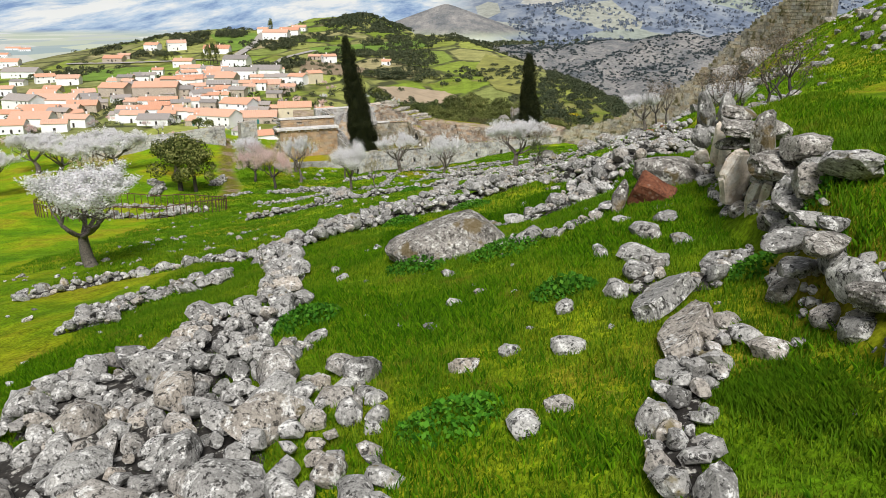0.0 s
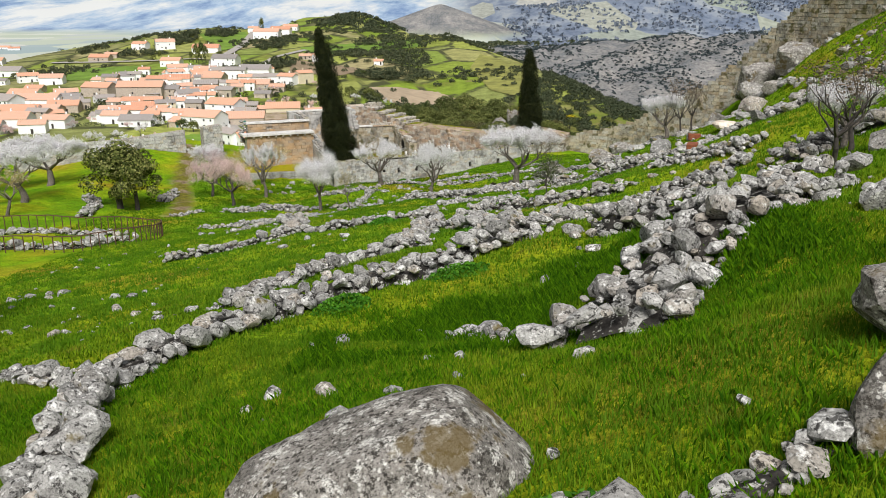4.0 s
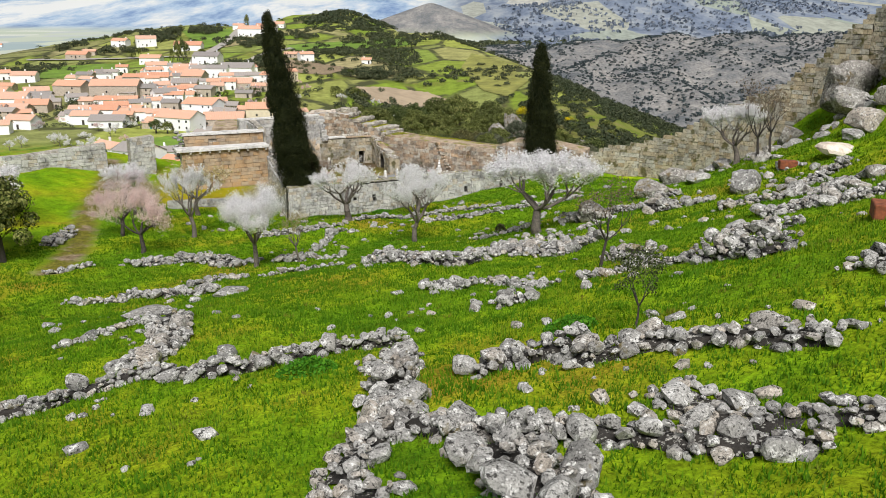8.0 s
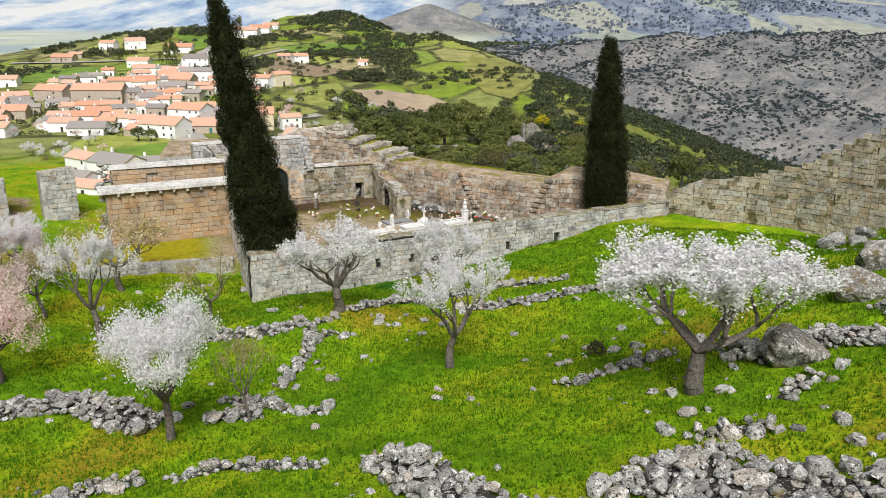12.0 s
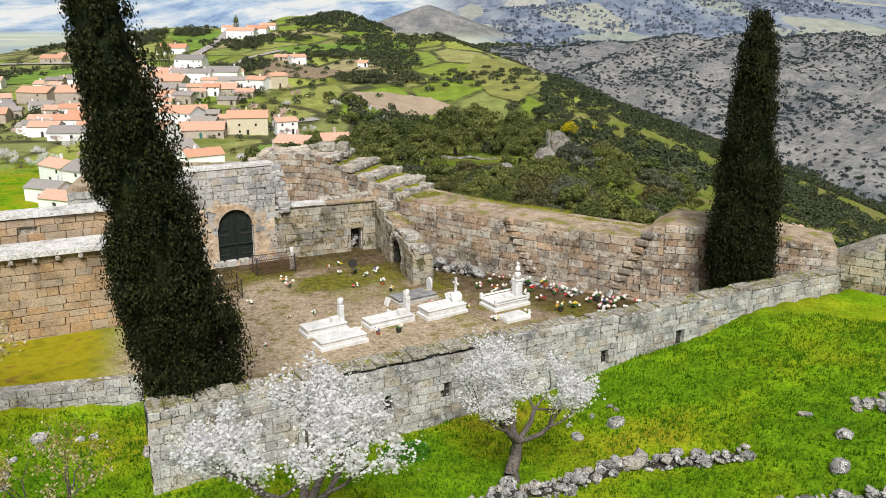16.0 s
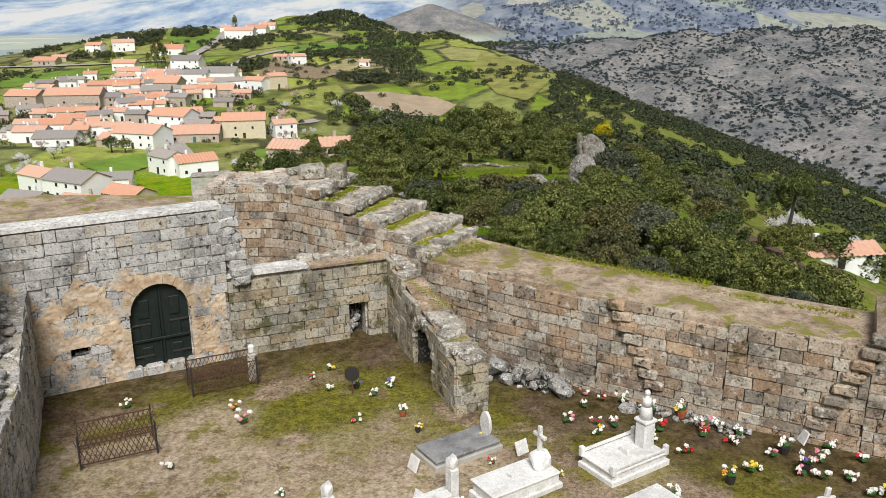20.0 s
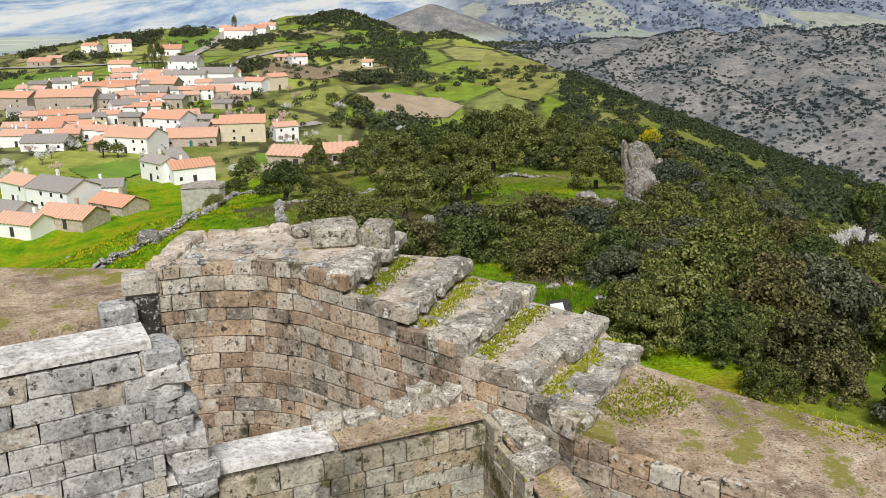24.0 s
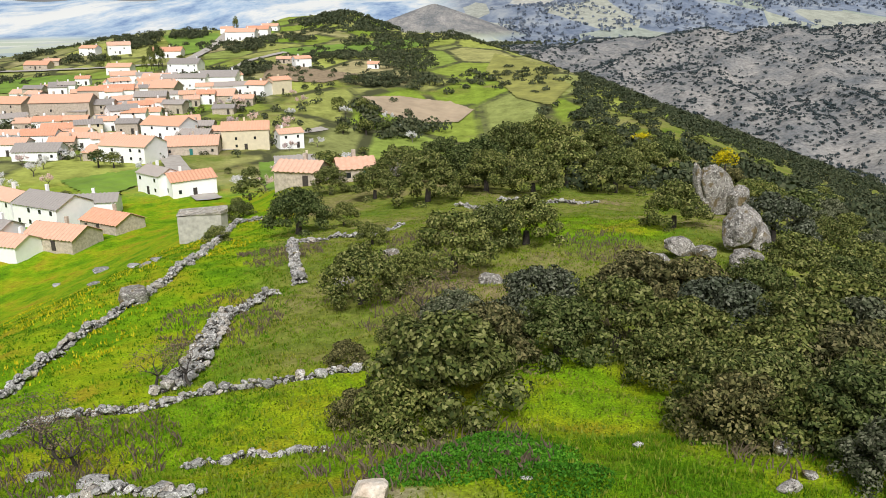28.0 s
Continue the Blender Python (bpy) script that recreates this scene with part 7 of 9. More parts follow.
for x, y, w in ((15, 176, 5.5), (9, 177, 5), (8.2, 154.5, 4.4), (4.6, 149.5, 3.8), (14, 163, 5), (-36, 221, 3.3), (-40, 247, 5), (33, 252, 6), (36, 214, 7), (27, 224, 7), (22, 190, 6), (26, 205, 6), (30, 196, 6),
                (24, 178, 5.5), (20, 170, 5.5), (28, 186, 6), (-12, 173, 2.8), (-14.5, 169, 2.4), (38, 232, 6), (42, 222, 6), (46, 240, 6.5), (33, 240, 6), (-13, 160.5, 2.6), (50, 255, 8), (44, 205, 6), (36, 190, 6), (55, 228, 6), (0.5, 155, 4.4), (11, 151, 4.6), (8, 149, 4.2), (14, 155, 5), (10, 157, 5), (13, 168, 5), (17, 162, 5), (6, 152, 4.4), (17, 150, 4), (22, 158, 5), (12, 146, 3.4), (31, 170, 5)):
    oak(x, y, w * 1.15, w * 0.98, BUSHES + OAKS_LOW[:1], "thick olive-green evergreen scrub", "evergreen_bush", 0.3)
for x, y, w in ((2.2, 153.5, 4.0), (4.4, 151.8, 4.2), (2.4, 149.4, 3.2), (6.2, 158.2, 5.0), (4.7, 161.4, 5.2), (8.6, 162.4, 5.4), (11.6, 160.4, 5.0), (0.4, 163.4, 4.4), (5.2, 147.6, 3.4), (8.0, 146.0, 3.8)):
    oak(x, y, w * 1.15, w * 0.98, BUSHES, "thick olive-green evergreen scrub", "evergreen_bush", 0.3)
# scrub pressed against the outside of the rampart
for x, y, w in ((3.6, 137.8, 2.0), (4.8, 138.6, 2.4), (3.6, 135.4, 1.8), (5.2, 135.6, 2.2), (6.6, 133.6, 2.2), (1.2, 142.4, 3.0), (1.3, 139.6, 2.6), (2.6, 141, 3.4), (3.4, 143.6, 4.0), (5.6, 146.2, 4.2), (6, 141, 3.8), (9, 143, 4.2), (12, 141, 4.2), (9, 138, 3.6), (13, 136, 3.8), (7, 149.5, 4.2), (16, 140, 4.2), (5.4, 137, 3.2), (12, 131.5, 3.4), (16, 131, 3.8), (9, 133.5, 3.0), (20, 136, 4.4), (19, 144, 4.6), (14, 147, 4.6), (22, 150, 5), (10, 147, 4.4), (3.6, 139.5, 3.0)):
    oak(x, y, w * 1.1, w * 1.05, BUSHES + OAKS_LOW, "thick dark green scrub against the rampart", "evergreen_bush", 0.2)
rs = np.random.RandomState(5)
for k in range(46):
    x, y = rs.uniform(28, 150), rs.uniform(190, 420)
    if spur(x, y) > -75 or village_hill(x, y) > -75:
        w = rs.uniform(4, 8)
        oak(x, y, w, w * 0.62, OAKS_FAR, "dark evergreen shrub on the gorge slope", "evergreen_bush", 0.3)
for k in range(52):
    x, y = rs.uniform(-60, 75), rs.uniform(285, 470)
    w = rs.uniform(4, 9)
    oak(x, y, w, w * 0.6, OAKS_FAR, "dark holm oak among the fields", "holm_oak", 0.3)


def crag(x, y, w, d, h, lean, turn, seed, label="grey fissured granite crag above the scrub"):
    e = empty("crag", x, y, at(x, y), turn, label, "rock", "crags")
    part("pinnacle", stone_mesh("pinnacle", seed, M_BOULDER, 0.2, 4), parent=e, m=pose(0, 0, h * 0.42, 0, lean, 0) @ Matrix.Diagonal((w, d, h * 1.15, 1)))
    part("flank", stone_mesh("flank", seed + 1, M_BOULDER, 0.22, 4), parent=e, m=pose(w * 0.55, -d * 0.2, h * 0.22, 0, lean * 0.6, 40) @ Matrix.Diagonal((w * 1.0, d * 0.9, h * 0.7, 1)))


crag(19, 214.5, 3.8, 2.5, 6.0, -18, 10, 201)
crag(17, 214.8, 1.3, 1.7, 5.5, -8, 0, 211)
crag(13.2, 191.5, 3.4, 2.6, 4.1, 12, 40, 221)
crag(8.2, 189.5, 2.8, 2.1, 1.7, 0, 10, 231)
crag(11.5, 186, 2.8, 2.1, 1.6, 0, 70, 241)
crag(-18, 271, 3.4, 2.8, 3.9, 8, 0, 251)
crag(-5, 270, 3.4, 2.8, 4.5, -6, 60, 261)
crag(18, 183, 2.3, 1.5, 1.3, 0, 20, 271)
crag(27, 230, 3.4, 2.1, 1.9, 0, 50, 281)
crag(38, 248, 4.8, 2.8, 2.3, 0, 30, 291)
for x, y, s in ((-6.5, 183, 1.8), (3.5, 184, 1.6), (5.5, 186.5, 2.2), (-17, 187, 1.6), (22, 196, 1.6), (-0.5, 149.4, 0.6), (1.2, 153, 1.2), (-14, 195, 1.4), (-2.3, 140.4, 1.2), (-1.6, 140.9, 0.9), (-2.9, 141, 0.7), (-4, 147.8, 0.6), (15, 170, 1.4), (0.4, 150.2, 0.5)):
    boulder(x, y, s, 0.7, material=M_BOULDER)
for x, y, s in ((-11.4, 149.3, 1.15), (-10.35, 146.6, 1.45)):
    boulder(x, y, s, 0.8, material=M_BEIGE, label="pale pinkish granite boulder below the tower", sunk=0.1, long=1.15)
oak(61, 425, 9, 5, [oak_meshes(77, 500, 0.05, M_GORSE, 7)], "gorse bush in bright yellow flower", "gorse_bush", 0.2)
oak(20.5, 217.5, 2.6, 2.2, [oak_meshes(78, 500, 0.05, M_GORSE, 7)], "gorse bush in bright yellow flower", "gorse_bush", -4.5)
# pine on the right slope
pine = empty("pine_tree", 46, 212, at(46, 212), 0, "tall pine with bare dark trunk", "tree")
vv, ff = [], []
tube(vv, ff, Vector((0, 0, -0.3)), Vector((0.6, 0, 4)), 0.35, 0.25, 7)
tube(vv, ff, Vector((0.6, 0, 4)), Vector((0.9, 0, 8)), 0.25, 0.12, 7)
part("trunk", raw("trunk", vv, ff, M_DARKBARK, False), parent=pine)
part("crown", OAKS[0][1], parent=pine, m=pose(0.8, 0, 2.5) @ Matrix.Diagonal((7, 7, 9, 1)))

# outer field walls
for w, h, pts in ((0.9, 0.8, ((-36, 164), (-34, 172), (-34, 179), (-33.4, 185), (-33, 192), (-33, 201), (-36, 222), (-38, 236), (-35, 240))), (0.9, 0.9, ((-25, 209), (-20.5, 188))), (0.7, 0.6, ((-25, 209), (-17, 206), (-14, 211))),
                  (1.8, 0.8, ((-23.6, 168), (-23.6, 174), (-24.4, 182), (-22, 186))), (0.7, 0.5, ((-30, 164.5), (-25, 166), (-20.5, 166.4), (-18, 168), (-14, 167.4))), (0.5, 0.3, ((-19, 157), (-16.5, 158), (-14, 157.2))),
                  (0.7, 0.4, ((-26, 152.5), (-21, 154), (-17, 152))), (0.8, 0.5, ((-3, 231), (4, 227), (9, 228))), (1.2, 0.7, ((-8, 226), (-4, 221)))):
    rubble(w, h, *pts, size=0.42, limit=30, density=0.9, label="old dry-stone field wall of grey granite")
hut = empty("stone_hut", -43, 239, at(-43, 239) - 0.3, 12, "small grey stone hut with flat roof and dark doorway", "hut")
bm = bmesh.new()
ringp = [(-3.1, -1.9), (2.6, -2.2), (3.4, -0.9), (3.2, 1.8), (-3.0, 1.9)]
prism(bm, ringp, 0, [3.7, 4.1, 4.2, 4.0, 3.6])
bmesh.ops.recalc_face_normals(bm, faces=bm.faces)
part("wall", bm, M_CONCRETE, hut)
part("roof_slab", prism_of([(x * 1.04, y * 1.05) for x, y in ringp], 3.9, [3.9, 4.3, 4.4, 4.2, 3.95]), M_CAP, hut)
# dark slab on the wall stands in for the doorway's inner shade
part("doorway", boxed(-3.1, -0.7, 0.5, 0.12, 1.1, 2.1), M_GLASS, hut)
boulder(-33.4, 189.5, 2.8, 0.8, material=M_BOULDER, label="grey rounded boulder built into a field wall")
# information panel below the tower
for sx_, sy_, st_ in ((-0.9, 143.5, 20), (-0.3, 141.1, 35)):
    sign = empty("info_panel", sx_, sy_, at(sx_, sy_), st_, "low slanted information panel on dark frame", "sign", "info panels")
    part("frame", boxed(0, 0, 0.18, 0.95, 0.08, 0.62, bevel=0.02), M_DARKIRON, sign, m=pose(0, 0, 0, -40, 0, 0))
    part("panel", boxed(-0.1, -0.05, 0.36, 0.52, 0.02, 0.3), M_PANEL, sign, m=pose(0, 0, 0, -40, 0, 0))
    for s in (-0.4, 0.4):
        part("post", boxed(s, 0.3, -0.05, 0.06, 0.06, 0.5), M_DARKIRON, sign)
for x, y, s in ((-52, 237, 3.2), (-57, 235, 2.6), (-70, 266, 3.4), (-47, 228, 2.4), (-80, 270, 2.2), (-44, 224, 2.0), (-22, 156, 1.3), (-19, 150.5, 0.9), (-25, 158, 1.1)):
    boulder(x, y, s, 0.22, material=M_RUBBLE, label="flat pale rock showing through the meadow turf")

# ---- the village and the far land ----
def house(x, y, w, kind, seed, turn=None, tall=None, deep=None):
    """A village house: plastered body with gables, tiled roof, windows, door, chimney."""
    r = random.Random(seed)
    roof, wallm = {"o": M_ROOF, "g": M_ROOF_GREY}[kind[0]], {"w": M_WHITE, "c": M_CREAM, "s": M_STONEHOUSE}[kind[1]]
    w = max(9.0, min(w * 1.35, 21)) if tall is None else w
    d, h = w * r.uniform(0.55, 0.8), r.choice((3.2, 3.6, 5.2, 5.6)) if kind[1] != "s" else r.choice((3.4, 4.6))
    if kind[1] == "c":
        h = 6.4
    if turn is None:
        turn = r.choice((-12, -4, 6, 14, 78, 86, 97))
        if turn > 45:
            w, d = d * 1.1, w
    h, d = tall or h * 1.2, deep or d
    label = {"w": "white plastered village house", "c": "cream two-storey village house", "s": "old granite village house"}[kind[1]] + {"o": " with orange clay roof", "g": " with grey tiled roof"}[kind[0]]
    e = empty("house", x, y, at(x, y) - 0.3, turn, label, "house", "village houses")
    rise = 0.23 * d
    bm = bmesh.new()
    V = [(-w / 2, -d / 2, -3), (w / 2, -d / 2, -2), (w / 2, d / 2, -2), (-w / 2, d / 2, -2), (-w / 2, -d / 2, h), (w / 2, -d / 2, h), (w / 2, d / 2, h), (-w / 2, d / 2, h), (-w / 2, 0, h + rise), (w / 2, 0, h + rise)]
    bv = [bm.verts.new(v) for v in V]
    for f in ((0, 1, 5, 4), (1, 2, 6, 9, 5), (2, 3, 7, 6), (3, 0, 4, 8, 7), (4, 5, 9, 8), (7, 8, 9, 6)):
        bm.faces.new([bv[i] for i in f])
    bmesh.ops.recalc_face_normals(bm, faces=bm.faces)
    part("wall", bm, wallm, e)
    bm = bmesh.new()
    o, t = 0.4, 0.22
    rows = max(6, int(w / 0.9))
    for sgn in (-1, 1):
        prof = [(sgn * (d / 2 + o), h - o * rise / (d / 2)), (0, h + rise)]
        for i in range(rows):
            xa, xb = -w / 2 - o + (w + 2 * o) * i / rows, -w / 2 - o + (w + 2 * o) * (i + 1) / rows
            xm = (xa + xb) / 2
            q = [bm.verts.new(p) for p in ((xa, prof[0][0], prof[0][1] + 0.04), (xm, prof[0][0], prof[0][1] + t), (xb, prof[0][0], prof[0][1] + 0.04), (xb, 0, prof[1][1] + 0.04), (xm, 0, prof[1][1] + t), (xa, 0, prof[1][1] + 0.04))]
            bm.faces.new((q[0], q[1], q[4], q[5]))
            bm.faces.new((q[1], q[2], q[3], q[4]))
    bmesh.ops.remove_doubles(bm, verts=bm.verts, dist=0.01)
    bmesh.ops.recalc_face_normals(bm, faces=bm.faces)
    part("roof", bm, roof, e)
    part("chimney", boxed(r.uniform(-w / 3, w / 3), d * 0.2, h, 0.7, 0.6, rise + 1.1), wallm, e)
    floors = 2 if h > 4.8 else 1
    cols = max(2, int(w / 3.2))
    for fl in range(floors):
        for c in range(cols):
            px = -w / 2 + w * (c + 0.5) / cols
            if fl == 0 and c == cols // 2:
                part("door", boxed(px, -d / 2 - 0.02, 0.3, 1.1, 0.1, 2.2), M_TEAL if kind == "os" and seed % 5 == 0 else M_DARKBARK, e)
            elif r.random() < 0.4:
                part("window", boxed(px, -d / 2 - 0.02, 1.3 + 2.7 * fl, 0.8, 0.1, 1.0), M_GLASS, e)
    part("window", boxed(-w / 2 - 0.02, 0, 1.3 + 2.6 * (floors - 1), 0.1, 0.9, 1.1), M_GLASS, e)
    return e


HN = [0]


def street(*houses):
    for x, y, w, h, turn, kind in houses:
        HN[0] += 1
        house(x, y, w * 1.28, kind, HN[0], turn, h * 1.12, min(13, max(6.5, 0.85 * w)))


street((-115, 324, 9, 5, -35, "ow"), (-102, 317, 12, 5, -28, "gw"), (-96, 327, 8, 3.4, 10, "gw"), (-108, 301, 8.5, 3.6, -20, "gw"), (-101, 294, 8.5, 3, -20, "ow"), (-92, 299, 10.5, 2.6, -20, "os"), (-86, 311, 9.5, 2.6, -30, "os"), (-89, 352, 8.5, 5.2, -40, "gw"), (-80, 350, 9.5, 4.2, 35, "ow"), (-99, 417, 14.1, 3.2, 8, "os"), (-83, 429, 13, 6.6, 10, "oc"), (-68, 432, 7.2, 5.2, 30, "ow"), (-95, 444, 6.3, 3.2, 0, "os"), (-117, 447, 13.8, 5, -20, "ow"), (-115, 403, 14.2, 5.2, -18, "ow"), (-133, 426, 8, 4, 20, "ow"))
street((-143, 429, 7.6, 4, 10, "ow"), (-162, 436, 10.1, 4.2, 5, "ow"), (-149, 408, 11.9, 3, 3, "gw"), (-163, 417, 9.6, 4, 0, "ow"), (-175, 439, 8, 4, 8, "ow"), (-162, 451, 9.1, 3.6, 12, "ow"), (-151, 453, 7.9, 4.6, 25, "gc"), (-174, 469, 9, 3.6, 5, "ow"), (-178, 493, 19.8, 7, 5, "os"), (-210, 510, 13.6, 5.2, -10, "os"), (-223, 559, 7.9, 5, 0, "gs"), (-213, 575, 6.7, 4.4, 12, "gw"), (-192, 600, 11, 5, 25, "ow"), (-175, 546, 12.8, 4.2, 15, "ow"), (-158, 510, 8.7, 4.4, 42, "ow"), (-146, 476, 9.7, 5.6, 38, "gw"))
street((-136, 456, 6.9, 4, 0, "gs"), (-164, 497, 10.1, 5, 6, "gs"), (-189, 548, 8.8, 4.4, 0, "os"), (-147, 515, 11, 5, 10, "gs"), (-155, 550, 15.3, 4, -4, "os"), (-169, 589, 11.5, 4.2, 0, "ow"), (-178, 594, 6.5, 5, 20, "gw"), (-155, 575, 10, 5, -5, "gw"), (-170, 645, 14.7, 5, -5, "gw"), (-143, 571, 10.4, 5, 0, "gw"), (-132, 579, 16.5, 4.6, -3, "gw"), (-123, 549, 9.9, 3.6, 0, "gw"), (-120, 527, 14.3, 3, 2, "os"), (-113, 549, 9.4, 4, 0, "gw"), (-103, 543, 9, 5, -22, "ow"), (-94, 549, 8.2, 6, 42, "oc"))
street((-104, 516, 7.1, 3, 0, "os"), (-133, 526, 6.5, 3.8, 10, "os"), (-130, 497, 7, 4, -10, "gs"), (-128, 514, 5.4, 3, 15, "os"), (-108, 495, 7.3, 2.6, 0, "gs"), (-138, 491, 5, 2.6, 0, "os"), (-107, 455, 8.2, 3, 0, "gs"), (-105, 440, 9.7, 2.6, -6, "gs"), (-215, 656, 11.7, 4, 0, "ow"), (-291, 706, 12.8, 3, 0, "os"), (-288, 721, 8.1, 3, 5, "os"), (-99, 647, 8.1, 5, 30, "ow"), (-113, 666, 7.7, 2.6, 0, "os"), (-54, 640, 5.3, 2.6, 0, "ow"), (-57, 384, 10, 3.6, 15, "gc"), (-36, 278, 6.4, 2.8, -15, "os"))
street((-26, 275, 5, 2.6, 15, "os"), (-256, 762, 12.7, 6, 25, "ow"), (-279, 765, 10.5, 4.6, -10, "ow"), (-211, 735, 17.4, 4, 4, "ow"), (-181, 837, 19.2, 6, 0, "ow"), (-174, 870, 15.3, 5, 0, "ow"), (-173, 916, 12.2, 4, 0, "ow"), (-207, 893, 8.9, 4, 0, "ow"), (-163, 470, 7.3, 3.4, 10, "os"), (-182, 469, 9, 3, 0, "os"), (-147, 463, 5.5, 4, 15, "ow"), (-167, 551, 5.7, 4.4, 20, "gw"), (-219, 609, 6.1, 3.6, 10, "ow"), (-131, 547, 6.5, 4, 8, "ow"), (-149, 432, 5.9, 3.6, -12, "ow"), (-128, 404, 5, 2.6, -18, "os"))
street((-334, 635, 20.9, 4, 0, "gw"), (-294, 590, 10.4, 4.4, 35, "ow"), (-389, 720, 12.9, 4, 10, "ow"), (-268, 572, 11.6, 4.4, 10, "ow"), (-307, 578, 7.7, 3, 0, "gw"), (-251, 502, 13.3, 3.6, 0, "ow"), (-245, 466, 15.8, 5, -20, "gw"), (-229, 474, 18.2, 4, 0, "ow"), (-222, 492, 9.9, 5, 30, "ow"), (-209, 405, 14.9, 4, 5, "ow"), (-185, 402, 9.9, 4, -8, "ow"), (-220, 437, 13.7, 4, 6, "ow"), (-210, 443, 11.8, 3.6, 0, "os"), (-205, 453, 11.8, 4, 12, "os"), (-232, 426, 9.7, 4, 0, "ow"), (-207, 380, 11.1, 4, 10, "ow"))
street((-232, 444, 7.7, 4, -15, "ow"), (-906, 1687, 24.4, 3.6, 0, "ow"), (-861, 1644, 16.8, 3.6, 20, "ow"), (-799, 1448, 19.1, 4, 0, "ow"), (-289, 526, 9.5, 4, 10, "ow"), (-260, 532, 8.5, 3, 0, "os"), (-188, 385, 8.9, 4, 15, "ow"))
# smaller roofs packed between the others
hr = random.Random(77)
for k in range(68):
    y = hr.uniform(405, 590)
    x = hr.uniform(-215, -104) + 0.12 * (405 - y)
    if near_line(((-128, 470), (-118, 440), (-104, 406)), np.array(x), np.array(y)) > 9:
        street((x, y, hr.uniform(6, 9), hr.choice((3, 3.6, 4.4)), hr.choice((-20, -5, 8, 20, 38)), hr.choice(("ow", "ow", "gw", "os", "ow", "gs"))))
house(52, 210, 12, "ow", 501, 8, 2.3, 5)


def drape(name, ring, material, label, lift=0.35, step=6.0, kind="structure"):
    """A field that lies on the land: a grid clipped to a plan outline."""
    pts = np.array(ring, float)
    x0, y0, x1, y1 = *pts.min(0), *pts.max(0)
    nx_, ny_ = max(12, int(5 * (x1 - x0) / step)), max(12, int(3 * (y1 - y0) / step))

    def inside(px, py):
        c = np.zeros(np.shape(px), bool)
        for (ax, ay), (bx, by) in zip(pts, np.roll(pts, -1, 0)):
            c ^= ((ay > py) != (by > py)) & (px < (bx - ax) * (py - ay) / (by - ay + 1e-9) + ax)
        return c

    X, Y = np.meshgrid(np.linspace(x0, x1, nx_ + 1), np.linspace(y0, y1, ny_ + 1))
    Z = land(X, Y) + lift
    i = np.arange(X.size).reshape(X.shape)
    q = np.stack([i[:-1, :-1], i[:-1, 1:], i[1:, 1:], i[1:, :-1]], -1).reshape(-1, 4)
    keep = inside(X.ravel()[q].mean(1), Y.ravel()[q].mean(1))
    o = new(name, raw(name, np.stack([X, Y, Z], -1).reshape(-1, 3), q[keep].tolist(), material, False))
    return tagged(o, label, "field", kind=kind)


def ribbon(name, pts, width, material, label, lift=0.3):
    verts, faces = [], []
    span = length_of(pts)
    n = max(4, int(span / 5))
    for k in range(n + 1):
        x, y, a = along(pts, span * k / n)
        for s in (-1, 0, 1):
            px, py = x - math.sin(a) * s * width / 2, y + math.cos(a) * s * width / 2
            verts.append((px, py, at(px, py) + lift))
    for k in range(n):
        for j in (0, 1):
            q = k * 3 + j
            faces.append((q, q + 1, q + 4, q + 3))
    return tagged(new(name, raw(name, verts, faces, material, False)), label, "road", kind="structure")


M_FIELD_GREEN = plain("young_cereal_green", (0.13, 0.22, 0.02), 0.95, 0.35, 0.06)
M_FIELD_TAN = plain("dry_ploughed_soil", (0.36, 0.28, 0.19), 0.95, 0.2, 0.08)
M_FIELD_OLIVE = plain("terraced_pasture", (0.22, 0.22, 0.05), 0.95, 0.4, 0.09)
M_VINES = plain("bare_vineyard_soil", (0.24, 0.18, 0.11), 0.95, 0.3, 0.5)
drape("field", ((-52, 545), (-34, 556), (-8, 552), (4, 534), (-4, 512), (-29, 508), (-46, 520)), M_FIELD_TAN, "pale ploughed field with scattered edge trees", 0.5, 3)
drape("field", ((24, 705), (44, 660), (56, 566), (40, 520), (26, 548), (14, 630)), M_FIELD_OLIVE, "terraced yellow-green pasture above the gorge", 0.5, 4)
drape("field", ((-131, 741), (-87, 775), (-36, 815), (-26, 757), (-64, 703), (-118, 690)), M_FIELD_GREEN, "bright green cereal field on the hill", 0.5, 6)
drape("field", ((-290, 610), (-285, 660), (-241, 662), (-224, 619), (-236, 590), (-262, 585)), M_FIELD_GREEN, "bright green cereal field beside the village", 0.5, 5)
drape("field", ((-72, 398), (-52, 408), (-28, 330), (-26, 290), (-46, 312), (-66, 372)), M_FIELD_GREEN, "green meadow below the houses", 0.35, 3)
drape("field", ((-252, 850), (-215, 890), (-186, 792), (-200, 735)), M_FIELD_GREEN, "green pasture on the hilltop", 0.5, 6)
drape("field", ((-124, 367), (-104, 388), (-96, 370), (-102, 340)), M_FIELD_GREEN, "grassy garden plot by white houses", 0.35, 3)
drape("field", ((-122, 660), (-85, 632), (-60, 611), (-76, 580), (-112, 590)), M_VINES, "brown vineyard with bare rows", 0.5, 4)
drape("ploughed_plot", ((17, 168), (27, 178), (34, 172), (26, 158), (18, 154)), M_DARKEARTH, "dark freshly turned garden plot", 0.25, 2)
drape("ploughed_plot", ((26, 190), (36, 200), (44, 192), (34, 180)), M_DARKEARTH, "dark freshly turned garden plot", 0.25, 2)
ribbon("road", ((-225, 985), (-208, 904), (-192, 792), (-188, 715), (-186, 670), (-170, 610)), 8, M_ASPHALT, "pale country road over the hill", 0.9)
